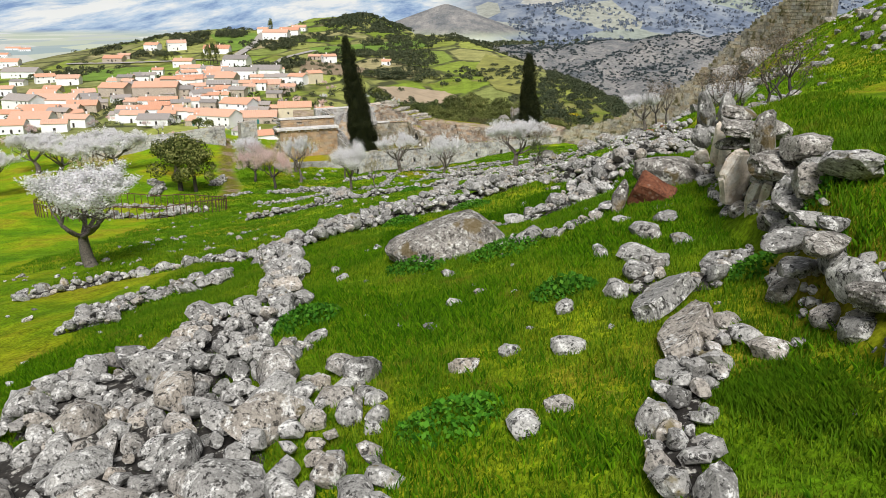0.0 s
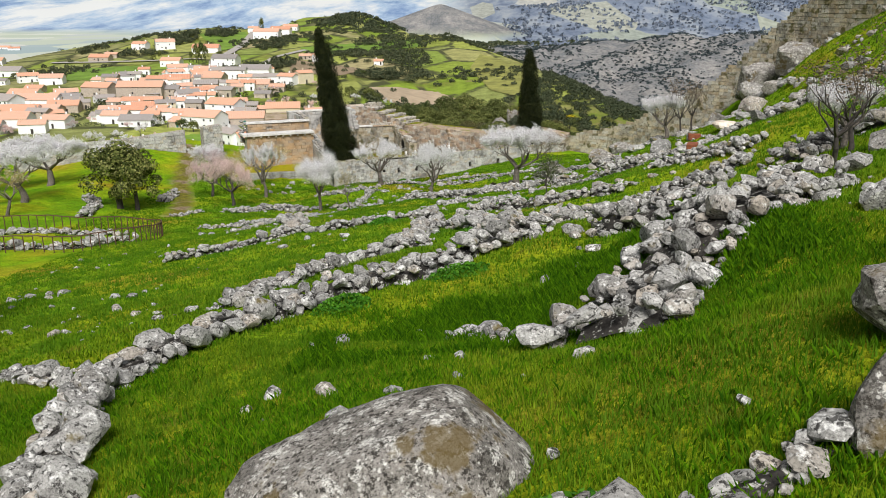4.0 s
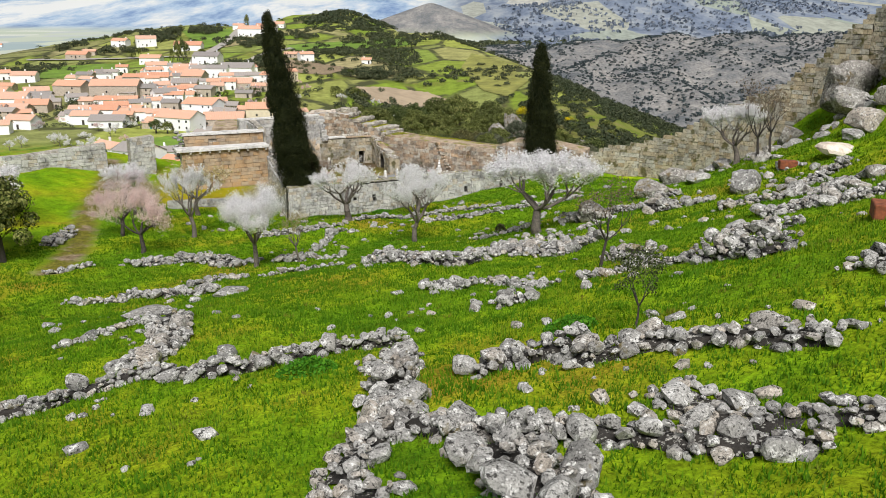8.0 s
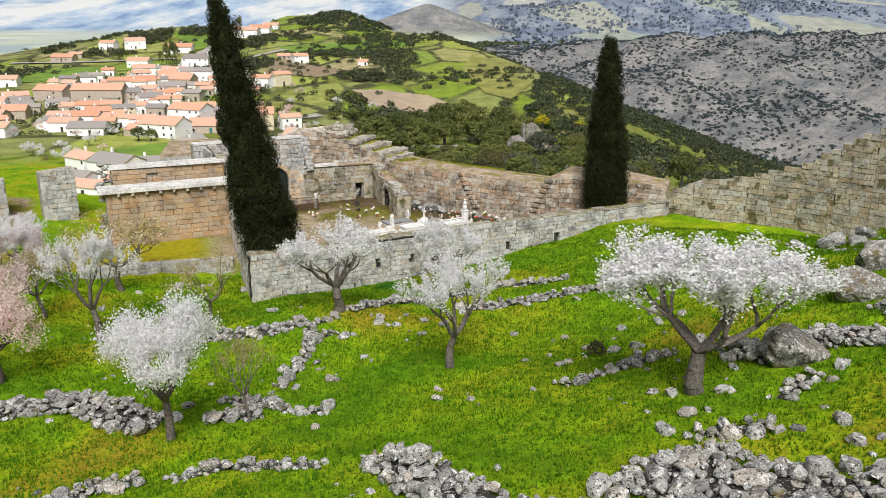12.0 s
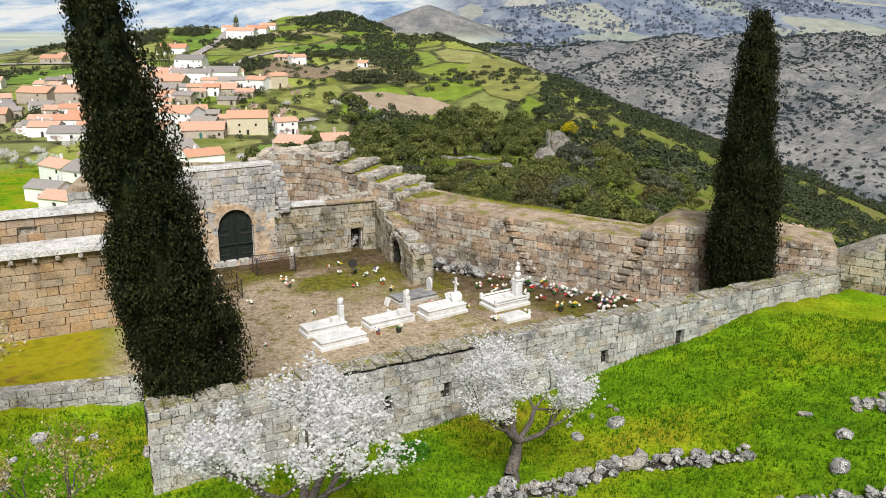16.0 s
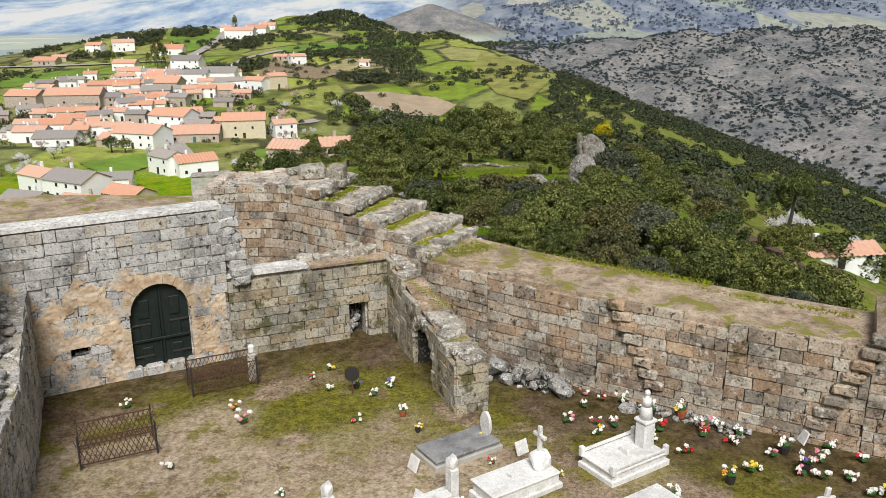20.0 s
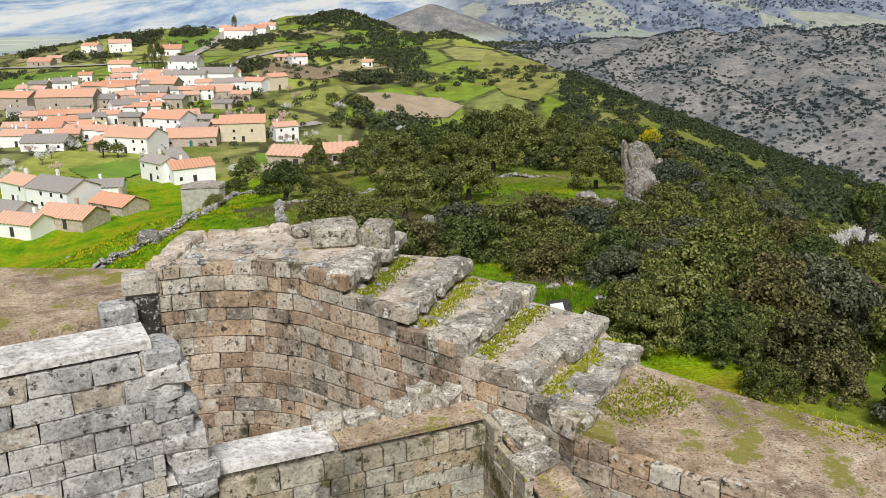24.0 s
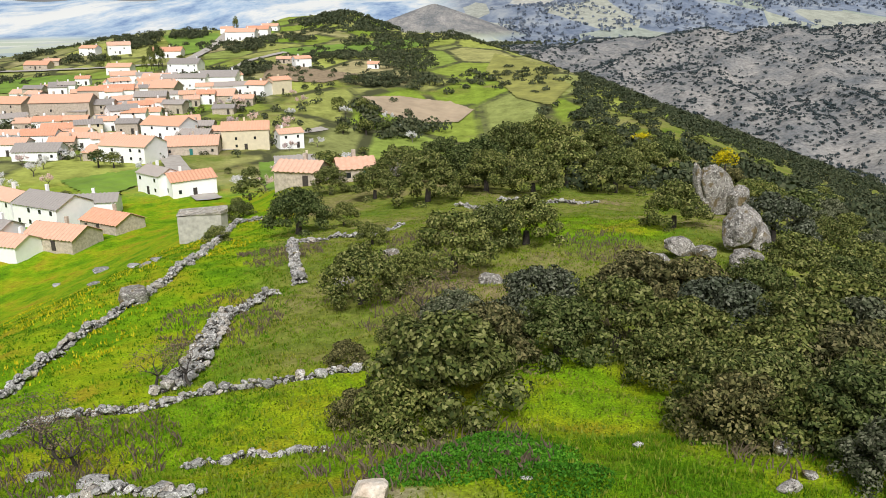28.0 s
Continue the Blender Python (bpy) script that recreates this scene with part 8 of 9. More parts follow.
ribbon("road", ((-122, 720), (-139, 680), (-140, 630), (-150, 600)), 6, M_ASPHALT, "pale country road past fields", 0.9)
ribbon("road", ((-72, 340), (-86, 366), (-104, 406), (-118, 440), (-128, 470)), 7, M_ASPHALT, "grey village street between houses", 0.35)
ribbon("road", ((-60, 470), (-72, 452), (-74, 440), (-86, 425), (-100, 415)), 5, M_ASPHALT, "grey village lane", 0.35)
ribbon("road", ((-330, 700), (-260, 690), (-200, 690)), 6, M_ASPHALT, "pale country road past fields", 0.9)

# ---- far scrub and groves, too many to count ----
def clumps(name, X, Y, size, label, material, leaves=40, seed=1, squash=0.8):
    """Bushes as domes of leafy sprays, each spray a small tilted face; one object."""
    r = np.random.RandomState(seed)
    n = len(X)
    base = np.stack([X, Y, land(X, Y)], -1)
    D = r.normal(0, 1, (n, leaves, 3))
    D[..., 2] = np.abs(D[..., 2]) * 1.1 - 0.25
    D /= np.linalg.norm(D, axis=2)[..., None]
    # three lobes to each bush, for an uneven outline
    lobe = r.normal(0, 0.22, (n, 3, 3)) * np.array((1, 1, 0.4))
    pick = r.randint(0, 3, (n, leaves))
    C = lobe[np.arange(n)[:, None], pick] + D * (0.30 + 0.16 * r.random_sample((n, leaves, 1)))
    P = base[:, None] + (C + np.array((0, 0, 0.28))) * size[:, None, None] * np.array((1, 1, squash))
    N = D + r.normal(0, 0.45, D.shape)
    N /= np.linalg.norm(N, axis=2)[..., None]
    A = np.cross(N, r.normal(0, 1, N.shape))
    A /= np.linalg.norm(A, axis=2)[..., None] + 1e-9
    B = np.cross(N, A)
    q = size[:, None, None] * (0.98 / math.sqrt(leaves)) * r.uniform(0.7, 1.3, (n, leaves, 1))
    V = np.stack([P - A * q, P + B * q * 0.75, P + A * q, P - B * q * 0.75], 2).reshape(-1, 3)
    o = new(name, raw(name, V, np.arange(len(V)).reshape(-1, 4).tolist(), material))
    return tagged(o, label, "bushes", kind="stuff")


fr = np.random.RandomState(9)


def scatter(n, box_, test, lo, hi):
    X, Y = fr.uniform(box_[0], box_[1], n), fr.uniform(box_[2], box_[3], n)
    k = test(X, Y)
    X, Y = X[k], Y[k]
    return X, Y, fr.uniform(lo, hi, len(X))


def patchy(X, Y, scale, level):
    v = np.sin(X / scale + 1.7 * np.sin(Y / scale * 0.7)) + np.sin(Y / scale * 0.9 + 2.1 * np.sin(X / scale * 0.6)) + fr.normal(0, 0.6, X.shape)
    return v > level


def clear_of_village(X, Y):
    return ~((X > -260) & (X < -60) & (Y > 280) & (Y < 600)) | (fr.random_sample(X.shape) < 0.06)


X, Y, S = scatter(12000, (-420, 130, 400, 1250), lambda x, y: (village_hill(x, y) > -60) & clear_of_village(x, y) & patchy(x, y, 28, 1.3), 2.2, 6.0)
clumps("hill_grove", X, Y, S, "dark evergreen groves dotted over the village hill", M_FARWOOD, 60, 2)
X, Y, S = scatter(7000, (-10, 280, 240, 640), lambda x, y: (np.maximum(village_hill(x, y), spur(x, y)) > -138) & (x > 0.16 * (y - 200)) & patchy(x, y, 24, -0.3), 2.2, 6.0)
clumps("slope_scrub", X, Y, S, "dark scrub on the shoulder above the gorge", M_FARWOOD, 110, 3)
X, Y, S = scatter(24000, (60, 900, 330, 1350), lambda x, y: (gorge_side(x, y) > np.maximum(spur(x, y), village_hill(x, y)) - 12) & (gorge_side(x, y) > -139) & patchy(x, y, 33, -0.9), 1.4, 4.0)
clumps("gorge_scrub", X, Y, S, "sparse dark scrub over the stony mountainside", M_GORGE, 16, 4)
X, Y, S = scatter(900, (-200, 40, 930, 1180), lambda x, y: (village_hill(x, y) > -14) & (np.abs(x + 60) < 90), 4.0, 8.0)
clumps("crest_wood", X, Y, S, "dark wood along the crest of the village hill", M_FARWOOD, 26, 6)
# groves round the houses and along the terraces of the hill: middle, reach and number
gX, gY = [], []
for x, y, rx, ry, n_ in ((-259, 812, 17, 36, 60), (-233, 850, 16, 26, 30), (-261, 774, 7, 18, 14), (-326, 770, 9, 20, 12), (-158, 751, 13, 18, 18), (-126, 624, 9, 20, 22), (-223, 855, 4, 28, 8), (-53, 785, 35, 57, 60), (-34, 667, 21, 36, 34), (-55, 583, 15, 13, 14),
                         (-34, 590, 18, 20, 24), (-46, 516, 6, 9, 8), (-36, 478, 13, 12, 18), (-23, 496, 10, 10, 10), (-74, 696, 23, 18, 20), (-139, 796, 30, 18, 14), (-259, 725, 26, 9, 12)):
    a_, q_ = fr.uniform(0, 6.28, n_), np.sqrt(fr.random_sample(n_))
    gX.append(x + rx * q_ * np.cos(a_))
    gY.append(y + ry * q_ * np.sin(a_))
gX, gY = np.concatenate(gX), np.concatenate(gY)
clumps("hill_grove", gX, gY, fr.uniform(4.5, 9, len(gX)), "dark evergreen groves along terraces and lanes", M_FARWOOD, 120, 12, 0.9)
X, Y, S = scatter(260, (-235, -70, 400, 640), lambda x, y: x > -440 + 0.45 * y, 2.5, 5.0)
clumps("garden_trees", X, Y, S, "small dark trees in the village gardens", M_FARWOOD, 80, 13, 1.0)
X, Y, S = scatter(2600, (-180, 500, 1300, 2000), lambda x, y: patchy(x, y, 90, 0.5), 5, 13)
clumps("distant_groves", X, Y, S, "distant dark groves beyond the gorge", M_FARWOOD, 10, 5)
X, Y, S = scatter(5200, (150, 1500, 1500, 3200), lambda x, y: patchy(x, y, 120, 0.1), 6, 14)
clumps("distant_groves", X, Y, S, "woods over the farthest hills, haze-blue in their colour", M_HAZEWOOD, 6, 8)
# gnarled rows of white blossom round the village
for k in range(46):
    x, y = fr.uniform(-215, -40), fr.uniform(330, 560)
    almond(x, y, "sparse" if k % 3 else "white", fr.uniform(4.5, 6.5), fr.uniform(3.5, 5), meshes=ALMONDS_FAR["sparse" if k % 3 else "white"])
for x, y in ((-138, 345), (-132, 352), (-146, 352), (-152, 360), (-128, 338), (-160, 350), (-142, 366), (-136, 376), (-56, 392), (-50, 400), (-44, 408), (-24, 470), (-30, 480), (-20, 492), (-36, 500), (58, 236), (64, 230), (53, 228)):
    almond(x, y, "white", fr.uniform(5, 7), fr.uniform(4, 5.5), meshes=ALMONDS_FAR["white"])
for x, y, w in ((-121, 388, 7.6), (-116, 388, 6.5), (-119, 497, 4.5), (-109, 338, 4.4), (-77, 378, 2.8), (-59, 508, 8.8), (-48, 511, 8.9), (-44, 508, 6.8), (-242, 692, 6.1), (-187, 689, 7.6), (-167, 657, 5.7), (-59, 580, 6.7), (-52, 466, 6.0), (-43, 469, 8.4), (-36, 475, 7.2), (-66, 361, 7.2)):
    oak(x, y, w, w * 0.8, OAKS_FAR, "dark evergreen tree among the houses", "holm_oak", 0.2)
for x, y, h_ in ((-199, 666, 15), (-195, 659, 13), (-196, 671, 16), (-190, 661, 14), (-199, 654, 11), (-236, 690, 9), (-196, 880, 16)):
    oak(x, y, h_ * 0.36, h_, OAKS_FAR, "tall dark conifer above the village roofs", "conifer", 0.2)
for x, y, s in ((360, 3000, 40), (640, 2700, 42), (880, 2650, 42), (1270, 2800, 44)):
    e = empty("pylon", x, y, at(x, y), 20, "steel lattice power pylon on the ridge", "pylon", "pylons")
    for q in (-1, 1):
        vv, ff = [], []
        tube(vv, ff, Vector((q * s * 0.09, 0, 0)), Vector((q * s * 0.015, 0, s)), 0.6, 0.4, 4)
        part("leg", raw("leg", vv, ff, M_PYLON), parent=e)
    for h in (0.7, 0.82, 0.94):
        part("cross_arm", boxed(0, 0, s * h, s * 0.26, 0.6, 0.8), M_PYLON, e)

# ---- graves and flowers in the burial ground ----
GZ0 = 0.11
GRAVE_TURN = 33


def grave(x, y, label, length=2.0, width=0.9, slab=M_MARBLE, head="", h=0.32, turn=GRAVE_TURN):
    e = empty("grave", x, y, GZ0, turn, label, "grave", "graves")
    part("plinth", boxed(0, 0, -0.05, length + 0.16, width + 0.14, 0.14 + 0.05, bevel=0.02), M_CONCRETE if slab is M_GREYSLAB else M_MARBLE, e)
    part("tomb_body", boxed(0, 0, 0.13, length, width, h - 0.13, bevel=0.02), slab, e)
    part("cover_slab", boxed(-0.02, 0, h, length + 0.06, width + 0.08, 0.07, bevel=0.02), slab, e)
    if head == "cross":
        part("rocky_base", stone_mesh("rocky_base", 301, M_MARBLE, 0.2, 3), parent=e, m=pose(length / 2 - 0.3, 0, h + 0.25) @ Matrix.Diagonal((0.62, 0.62, 0.66, 1)))
        bm = boxed(length / 2 - 0.3, 0, h + 0.4, 0.1, 0.12, 0.85, bevel=0.015)
        box(bm, length / 2 - 0.3, 0, h + 0.92, 0.1, 0.46, 0.1, bevel=0.015)
        part("cross", bm, M_MARBLE, e)
        part("plaque", boxed(-0.1, 0.0, h + 0.07, 0.26, 0.22, 0.1, bevel=0.01), M_MARBLE, e)
    if head == "carved":
        part("pillar", boxed(length / 2 - 0.1, 0, 0.1, 0.24, 0.3, 1.0, bevel=0.03), M_MARBLE, e)
        part("finial", stone_mesh("finial", 305, M_MARBLE, 0.25, 3), parent=e, m=pose(length / 2 - 0.1, 0, 1.2) @ Matrix.Diagonal((0.32, 0.36, 0.5, 1)))
        part("block", boxed(length / 2 - 0.5, -0.2, h + 0.06, 0.4, 0.3, 0.28, bevel=0.03), M_MARBLE, e)
    if head == "round":
        bm = bmesh.new()
        bmesh.ops.create_cone(bm, segments=20, radius1=0.3, radius2=0.3, depth=0.09, cap_ends=True, matrix=Matrix.Translation((length / 2 - 0.12, 0, h + 0.38)) @ Matrix.Rotation(radians(90), 4, "Y") @ Matrix.Diagonal((1.3, 0.75, 1, 1)))
        part("headstone", bm, M_MARBLE, e)
    if head == "statue":
        for sx in (-length / 2, length / 2 - 0.05):
            for sy in (-width / 2, width / 2):
                part("corner_post", boxed(sx, sy, h, 0.14, 0.14, 0.3, bevel=0.02), M_MARBLE, e)
        for sy in (-width / 2, width / 2):
            part("side_rail", boxed(0, sy, h + 0.12, length - 0.1, 0.07, 0.08, bevel=0.01), M_MARBLE, e)
        part("pedestal", boxed(length / 2 - 0.25, 0, h, 0.4, 0.42, 0.8, bevel=0.05), M_MARBLE, e)
        part("pedestal_cap", boxed(length / 2 - 0.25, 0, h + 0.8, 0.46, 0.48, 0.1, bevel=0.03), M_MARBLE, e)
        part("plaque", boxed(0.1, 0.0, h + 0.07, 0.3, 0.3, 0.14, bevel=0.01), M_MARBLE, e)
    return e


grave(-4.85, 114.95, "white marble double tomb with flat slab", 2.1, 0.85, head="")
grave(-5.75, 116.3, "white marble tomb with grey inlaid slab", 1.9, 0.85, head="carved")
grave(-2.95, 117.4, "white marble tomb with open-book slab", 2.2, 0.8, head="carved", h=0.26)
grave(-0.45, 118.6, "white marble tomb with a rocky cross", 2.1, 0.95, head="cross", h=0.4)
grave(-1.9, 120.55, "polished grey granite tomb with round headstone", 2.1, 1.0, slab=M_GREYSLAB, head="round", h=0.22)
st = grave(2.6, 119.85, "white marble tomb with statue on pedestal", 2.0, 1.2, head="statue", h=0.3)
grave(-2.6, 112.9, "low white marble tomb edged with short posts", 2.1, 0.7, h=0.2)
grave(2.9, 118.0, "broken low white marble grave slab", 1.2, 0.7, h=0.12)
# plain draped figure on the pedestal
bm = bmesh.new()
for z0, r0, r1, hh in ((0, 0.19, 0.14, 0.4), (0.38, 0.15, 0.11, 0.24), (0.6, 0.10, 0.05, 0.1)):
    bmesh.ops.create_cone(bm, segments=12, radius1=r0, radius2=r1, depth=hh, cap_ends=True, matrix=Matrix.Translation((0, 0, z0 + hh / 2)))
bmesh.ops.create_uvsphere(bm, u_segments=10, v_segments=8, radius=0.085, matrix=Matrix.Translation((0, 0, 0.76)))
fig = tagged(new("statue", mesh_of("statue", bm, M_MARBLE, False)), "small white draped marble statue on a tomb", "statue")
hd = st.matrix_world @ Vector((0.75, 0, 1.2))
fig.matrix_world = Matrix.Translation(hd)


def cross_marker(x, y, turn, tilt=0):
    e = empty("cross", x, y, GZ0, turn, "plain white cross standing on a grave", "cross", "white crosses")
    part("upright", boxed(0, 0, -0.05, 0.13, 0.09, 1.0, bevel=0.015), M_MARBLE, e, m=pose(0, 0, 0, 0, tilt, 0))
    part("arm", boxed(0, 0, 0.58, 0.56, 0.085, 0.13, bevel=0.015), M_MARBLE, e, m=pose(0, 0, 0, 0, tilt, 0))


cross_marker(6.8, 117.2, 20, 8)
cross_marker(8.9, 117.4, -15, -5)


def iron_fence(x, y, L, W, turn, label):
    """A grave enclosed by rusty lattice panels on corner posts."""
    e = empty("grave_fence", x, y, GZ0, turn, label, "fence", "rusty grave fences")
    for sx in (-L / 2, L / 2):
        for sy in (-W / 2, W / 2):
            part("post", boxed(sx, sy, -0.05, 0.05, 0.05, 1.05), M_DARKIRON, e)
    for sy in (-W / 2, W / 2):
        for z in (0.12, 0.85):
            part("rail", boxed(0, sy, z, L, 0.03, 0.03), M_IRON, e)
        bm = bmesh.new()
        n = int(L / 0.13)
        for i in range(n):
            for sgn in (-1, 1):
                px = -L / 2 + L * (i + 0.5) / n
                bmesh.ops.create_cube(bm, size=1, matrix=Matrix.Translation((px, sy, 0.48)) @ Matrix.Rotation(sgn * 0.42, 4, "Y") @ Matrix.Diagonal((0.018, 0.018, 0.82, 1)))
        part("lattice", bm, M_IRON, e)
    for sx in (-L / 2, L / 2):
        for z in (0.12, 0.85):
            part("rail", boxed(sx, 0, z, 0.03, W, 0.03), M_IRON, e)
    return e


iron_fence(-11.55, 120.6, 2.0, 1.1, 26, "rusty iron lattice fence round a bare grave")
iron_fence(-9.7, 124.9, 2.1, 1.0, 26, "rusty iron lattice fence round a mossy grave")
hs = empty("headstone_pillar", -8.75, 125.2, GZ0, 20, "slim grey weathered stone grave pillar", "gravestone")
part("shaft", boxed(0, 0, 0, 0.3, 0.26, 1.0, bevel=0.04), M_CAP, hs)
part("cap", boxed(0, 0, 1.0, 0.2, 0.18, 0.3, bevel=0.05), M_MARBLE, hs)

def bloom_mesh(seed, material):
    """A ruffled uneven flower head, about one metre across."""
    r = random.Random(seed)
    bm = bmesh.new()
    bmesh.ops.create_icosphere(bm, subdivisions=2, radius=0.5)
    for k, v in enumerate(bm.verts):
        d = v.co.normalized()
        v.co = d * (0.30 + 0.28 * noise.noise(d * 1.7 + Vector((seed, 0, 0))) + (0.17 if k % 2 else -0.08) * r.uniform(0.4, 1.3))
    return mesh_of("bloom", bm, material)


BLOOM = [bloom_mesh(400 + i, m) for i, m in enumerate(M_FLOWERS)]
LEAFY = stone_mesh("leaves", 410, M_GREEN, 0.35, 2)


def bouquet(x, y, cols, size=0.3, pot=True, seed=0):
    r = random.Random(seed + int(x * 31 + y * 17))
    names = {0: "white", 1: "red", 2: "pink", 3: "yellow", 4: "violet", 5: "orange"}
    words = " and ".join(dict.fromkeys(names[c] for c in cols[:2]))
    e = empty("bouquet", x, y, GZ0, r.uniform(0, 360), "bunch of %s grave flowers on the ground" % words, "flowers", "grave flowers")
    pot = pot and r.random() < 0.25
    cols = tuple(cols) + (0, 0)
    if pot:
        bm = bmesh.new()
        bmesh.ops.create_cone(bm, segments=10, radius1=size * 0.28, radius2=size * 0.4, depth=size * 0.6, cap_ends=True, matrix=Matrix.Translation((0, 0, size * 0.3)))
        part("pot", bm, r.choice((M_TERRA, M_DARKIRON, M_CONCRETE)), e)
    z = size * 0.55 if pot else size * 0.15
    part("leaves", LEAFY, parent=e, m=pose(0, 0, z + size * 0.2) @ Matrix.Diagonal((size * 0.8, size * 0.7, size * 0.4, 1)))
    for k in range(5):
        a, q = r.uniform(0, 6.28), r.uniform(0.1, 0.7) * size
        part("bloom", BLOOM[r.choice(cols)], parent=e, m=pose(math.cos(a) * q, math.sin(a) * q, z + size * r.uniform(0.25, 0.7), 0, 0, r.uniform(0, 90)) @ Matrix.Diagonal((size * 0.44, size * 0.44, size * 0.36, 1)))
    return e


for x, y, cols, s in ((-12.29, 123.25, (5, 0), 0.3), (-9.8, 119.7, (0, 3), 0.34), (-8.4, 122.2, (2, 2), 0.42), (-8.86, 123.05, (0, 5), 0.32), (-6.8, 125.3, (2, 1), 0.26), (-6.3, 126.0, (3, 3), 0.3), (-6.1, 124.4, (3, 5), 0.28), (-5.2, 124.6, (0, 4), 0.26),
                      (-4.1, 124.6, (4, 0), 0.36), (-4.6, 124.0, (0, 0), 0.28), (-5.05, 122.3, (2, 1), 0.32), (-3.6, 122.7, (0, 0), 0.3), (-3.1, 121.7, (3, 3), 0.22), (-1.0, 119.9, (2, 1), 0.22), (1.34, 122.2, (2, 2), 0.34), (2.2, 121.5, (0, 3), 0.32),
                      (2.2, 124.0, (2, 2), 0.28), (2.7, 123.6, (1, 1), 0.26), (3.3, 123.5, (0, 0), 0.34)):
    bouquet(x, y, cols, s, seed=1)
for x, y, cols, s in ((4.0, 122.6, (0, 0), 0.4), (4.9, 122.5, (0, 3), 0.44), (5.3, 121.6, (0, 2), 0.42), (5.8, 121.9, (0, 0), 0.36), (6.3, 121.4, (0, 0), 0.3), (5.9, 119.4, (0, 3), 0.4), (5.2, 118.9, (3, 5), 0.34), (7.2, 120.4, (1, 0), 0.4), (7.4, 119.5, (4, 2), 0.42),
                      (8.0, 119.9, (0, 2), 0.44), (8.5, 120.6, (0, 2), 0.4), (9.2, 119.9, (1, 1), 0.34), (9.9, 119.4, (1, 2), 0.34), (-6.5, 118.4, (0, 4), 0.26), (0.7, 119.2, (3, 3), 0.24), (2.0, 117.7, (2, 3), 0.36), (3.6, 118.3, (0, 2), 0.36), (6.3, 116.9, (2, 2), 0.34),
                      (8.6, 118.3, (0, 0), 0.34), (-1.2, 121.0, (3, 0), 0.34), (3.1, 120.5, (3, 3), 0.26), (-2.4, 116.2, (3, 0), 0.34), (-3.3, 115.9, (4, 0), 0.24), (-4.1, 116.2, (3, 1), 0.28), (-1.8, 117.9, (1, 2), 0.24), (-7.6, 117.8, (1, 5), 0.18), (-8.0, 114.5, (1, 0), 0.2)):
    bouquet(x, y, cols, s, seed=2)
fl = random.Random(23)
for k in range(16):
    u = k / 15
    bouquet(1.8 + 8.4 * u + fl.uniform(-0.3, 0.3), 122.9 - 4.6 * u + fl.uniform(-1.0, 0.3), fl.choice(((0, 0), (0, 2), (1, 1), (0, 3))), fl.uniform(0.26, 0.42), False, seed=5)
for x, y in ((-3.2, 119.6), (-0.1, 120.4), (-3.0, 117.9), (7.9, 121.0)):
    t = empty("grave_plaque", x, y, GZ0, 40 + 30 * x, "small white marble grave plaque propped up", "plaque", "plaques")
    part("tablet", boxed(0, 0, 0, 0.42, 0.05, 0.4, bevel=0.01), M_MARBLE, t, m=pose(0, 0, 0, -20, 0, 0))
lan = empty("grave_lantern", -5.3, 124.2, GZ0, 10, "round dark disc on an iron stake", "grave marker")
part("stake", boxed(0, 0, 0, 0.04, 0.04, 0.5), M_IRON, lan)
bm = bmesh.new()
bmesh.ops.create_cone(bm, segments=16, radius1=0.24, radius2=0.24, depth=0.12, cap_ends=True, matrix=Matrix.Translation((0, 0, 0.7)) @ Matrix.Rotation(radians(90), 4, "X"))
part("disc", bm, M_DARKIRON, lan)
# stones set in the mortar of the tower top and along its outer edge
tr = random.Random(83)
stones = []
for _ in range(150):
    i, u, v = tr.choice((0, 1, 2, 3, 4, 5)), tr.random(), tr.uniform(0.12, 0.92)
    p = Vector(TS[i]).lerp(Vector(TS[i + 1]), u).lerp(Vector(TN[i]).lerp(Vector(TN[i + 1]), u), v)
    d = tr.choice((0.08, 0.12, 0.18, 0.26))
    stones.append((tr.choice(STONES), pose(p.x + 8, p.y - 132, TT[i] - 0.01, tr.uniform(-10, 10), tr.uniform(-10, 10), tr.uniform(0, 360)) @ Matrix.Diagonal((d * 1.4, d, d * 0.5, 1))))
join_copies("bedded_stones", stones, tower, M_CAP)
rim_line = [TS[0], TN[0], TN[1], TN[2], TN[3]]
s_at = 0.3
while s_at < length_of(rim_line) - 0.3:
    w = tr.uniform(0.5, 0.9)
    x, y, a = along(rim_line, s_at + w / 2)
    part("edge_stone", roughened(boxed(0, 0, 0, w * 0.95, tr.uniform(0.4, 0.55), tr.uniform(0.26, 0.36), bevel=0.05), int(s_at * 10), 0.05), M_TREAD, tower, m=pose(x + 8 + 0.18 * math.sin(a), y - 132 - 0.18 * math.cos(a), 4.86, tr.uniform(-3, 3), tr.uniform(-3, 3), math.degrees(a) + tr.uniform(-6, 6)))
    s_at += w

# fallen stones along the foot of the rampart and heap in the tower chamber
rubble(1.0, 0.7, (-0.9, 125.8), (0.4, 124.9), (1.4, 124.3), size=0.55, limit=40, label="row of mossy fallen stones at the rampart foot")
rubble(0.6, 0.12, (3.6, 123.1), (5.2, 122.3), (6.4, 121.5), size=0.32, limit=24, label="fallen stones at the rampart foot")
rubble(2.6, 1.3, (-10.6, 130.9), (-8.4, 131.0), (-6.8, 130.2), size=0.5, limit=60, label="heap of fallen stones inside the tower chamber")
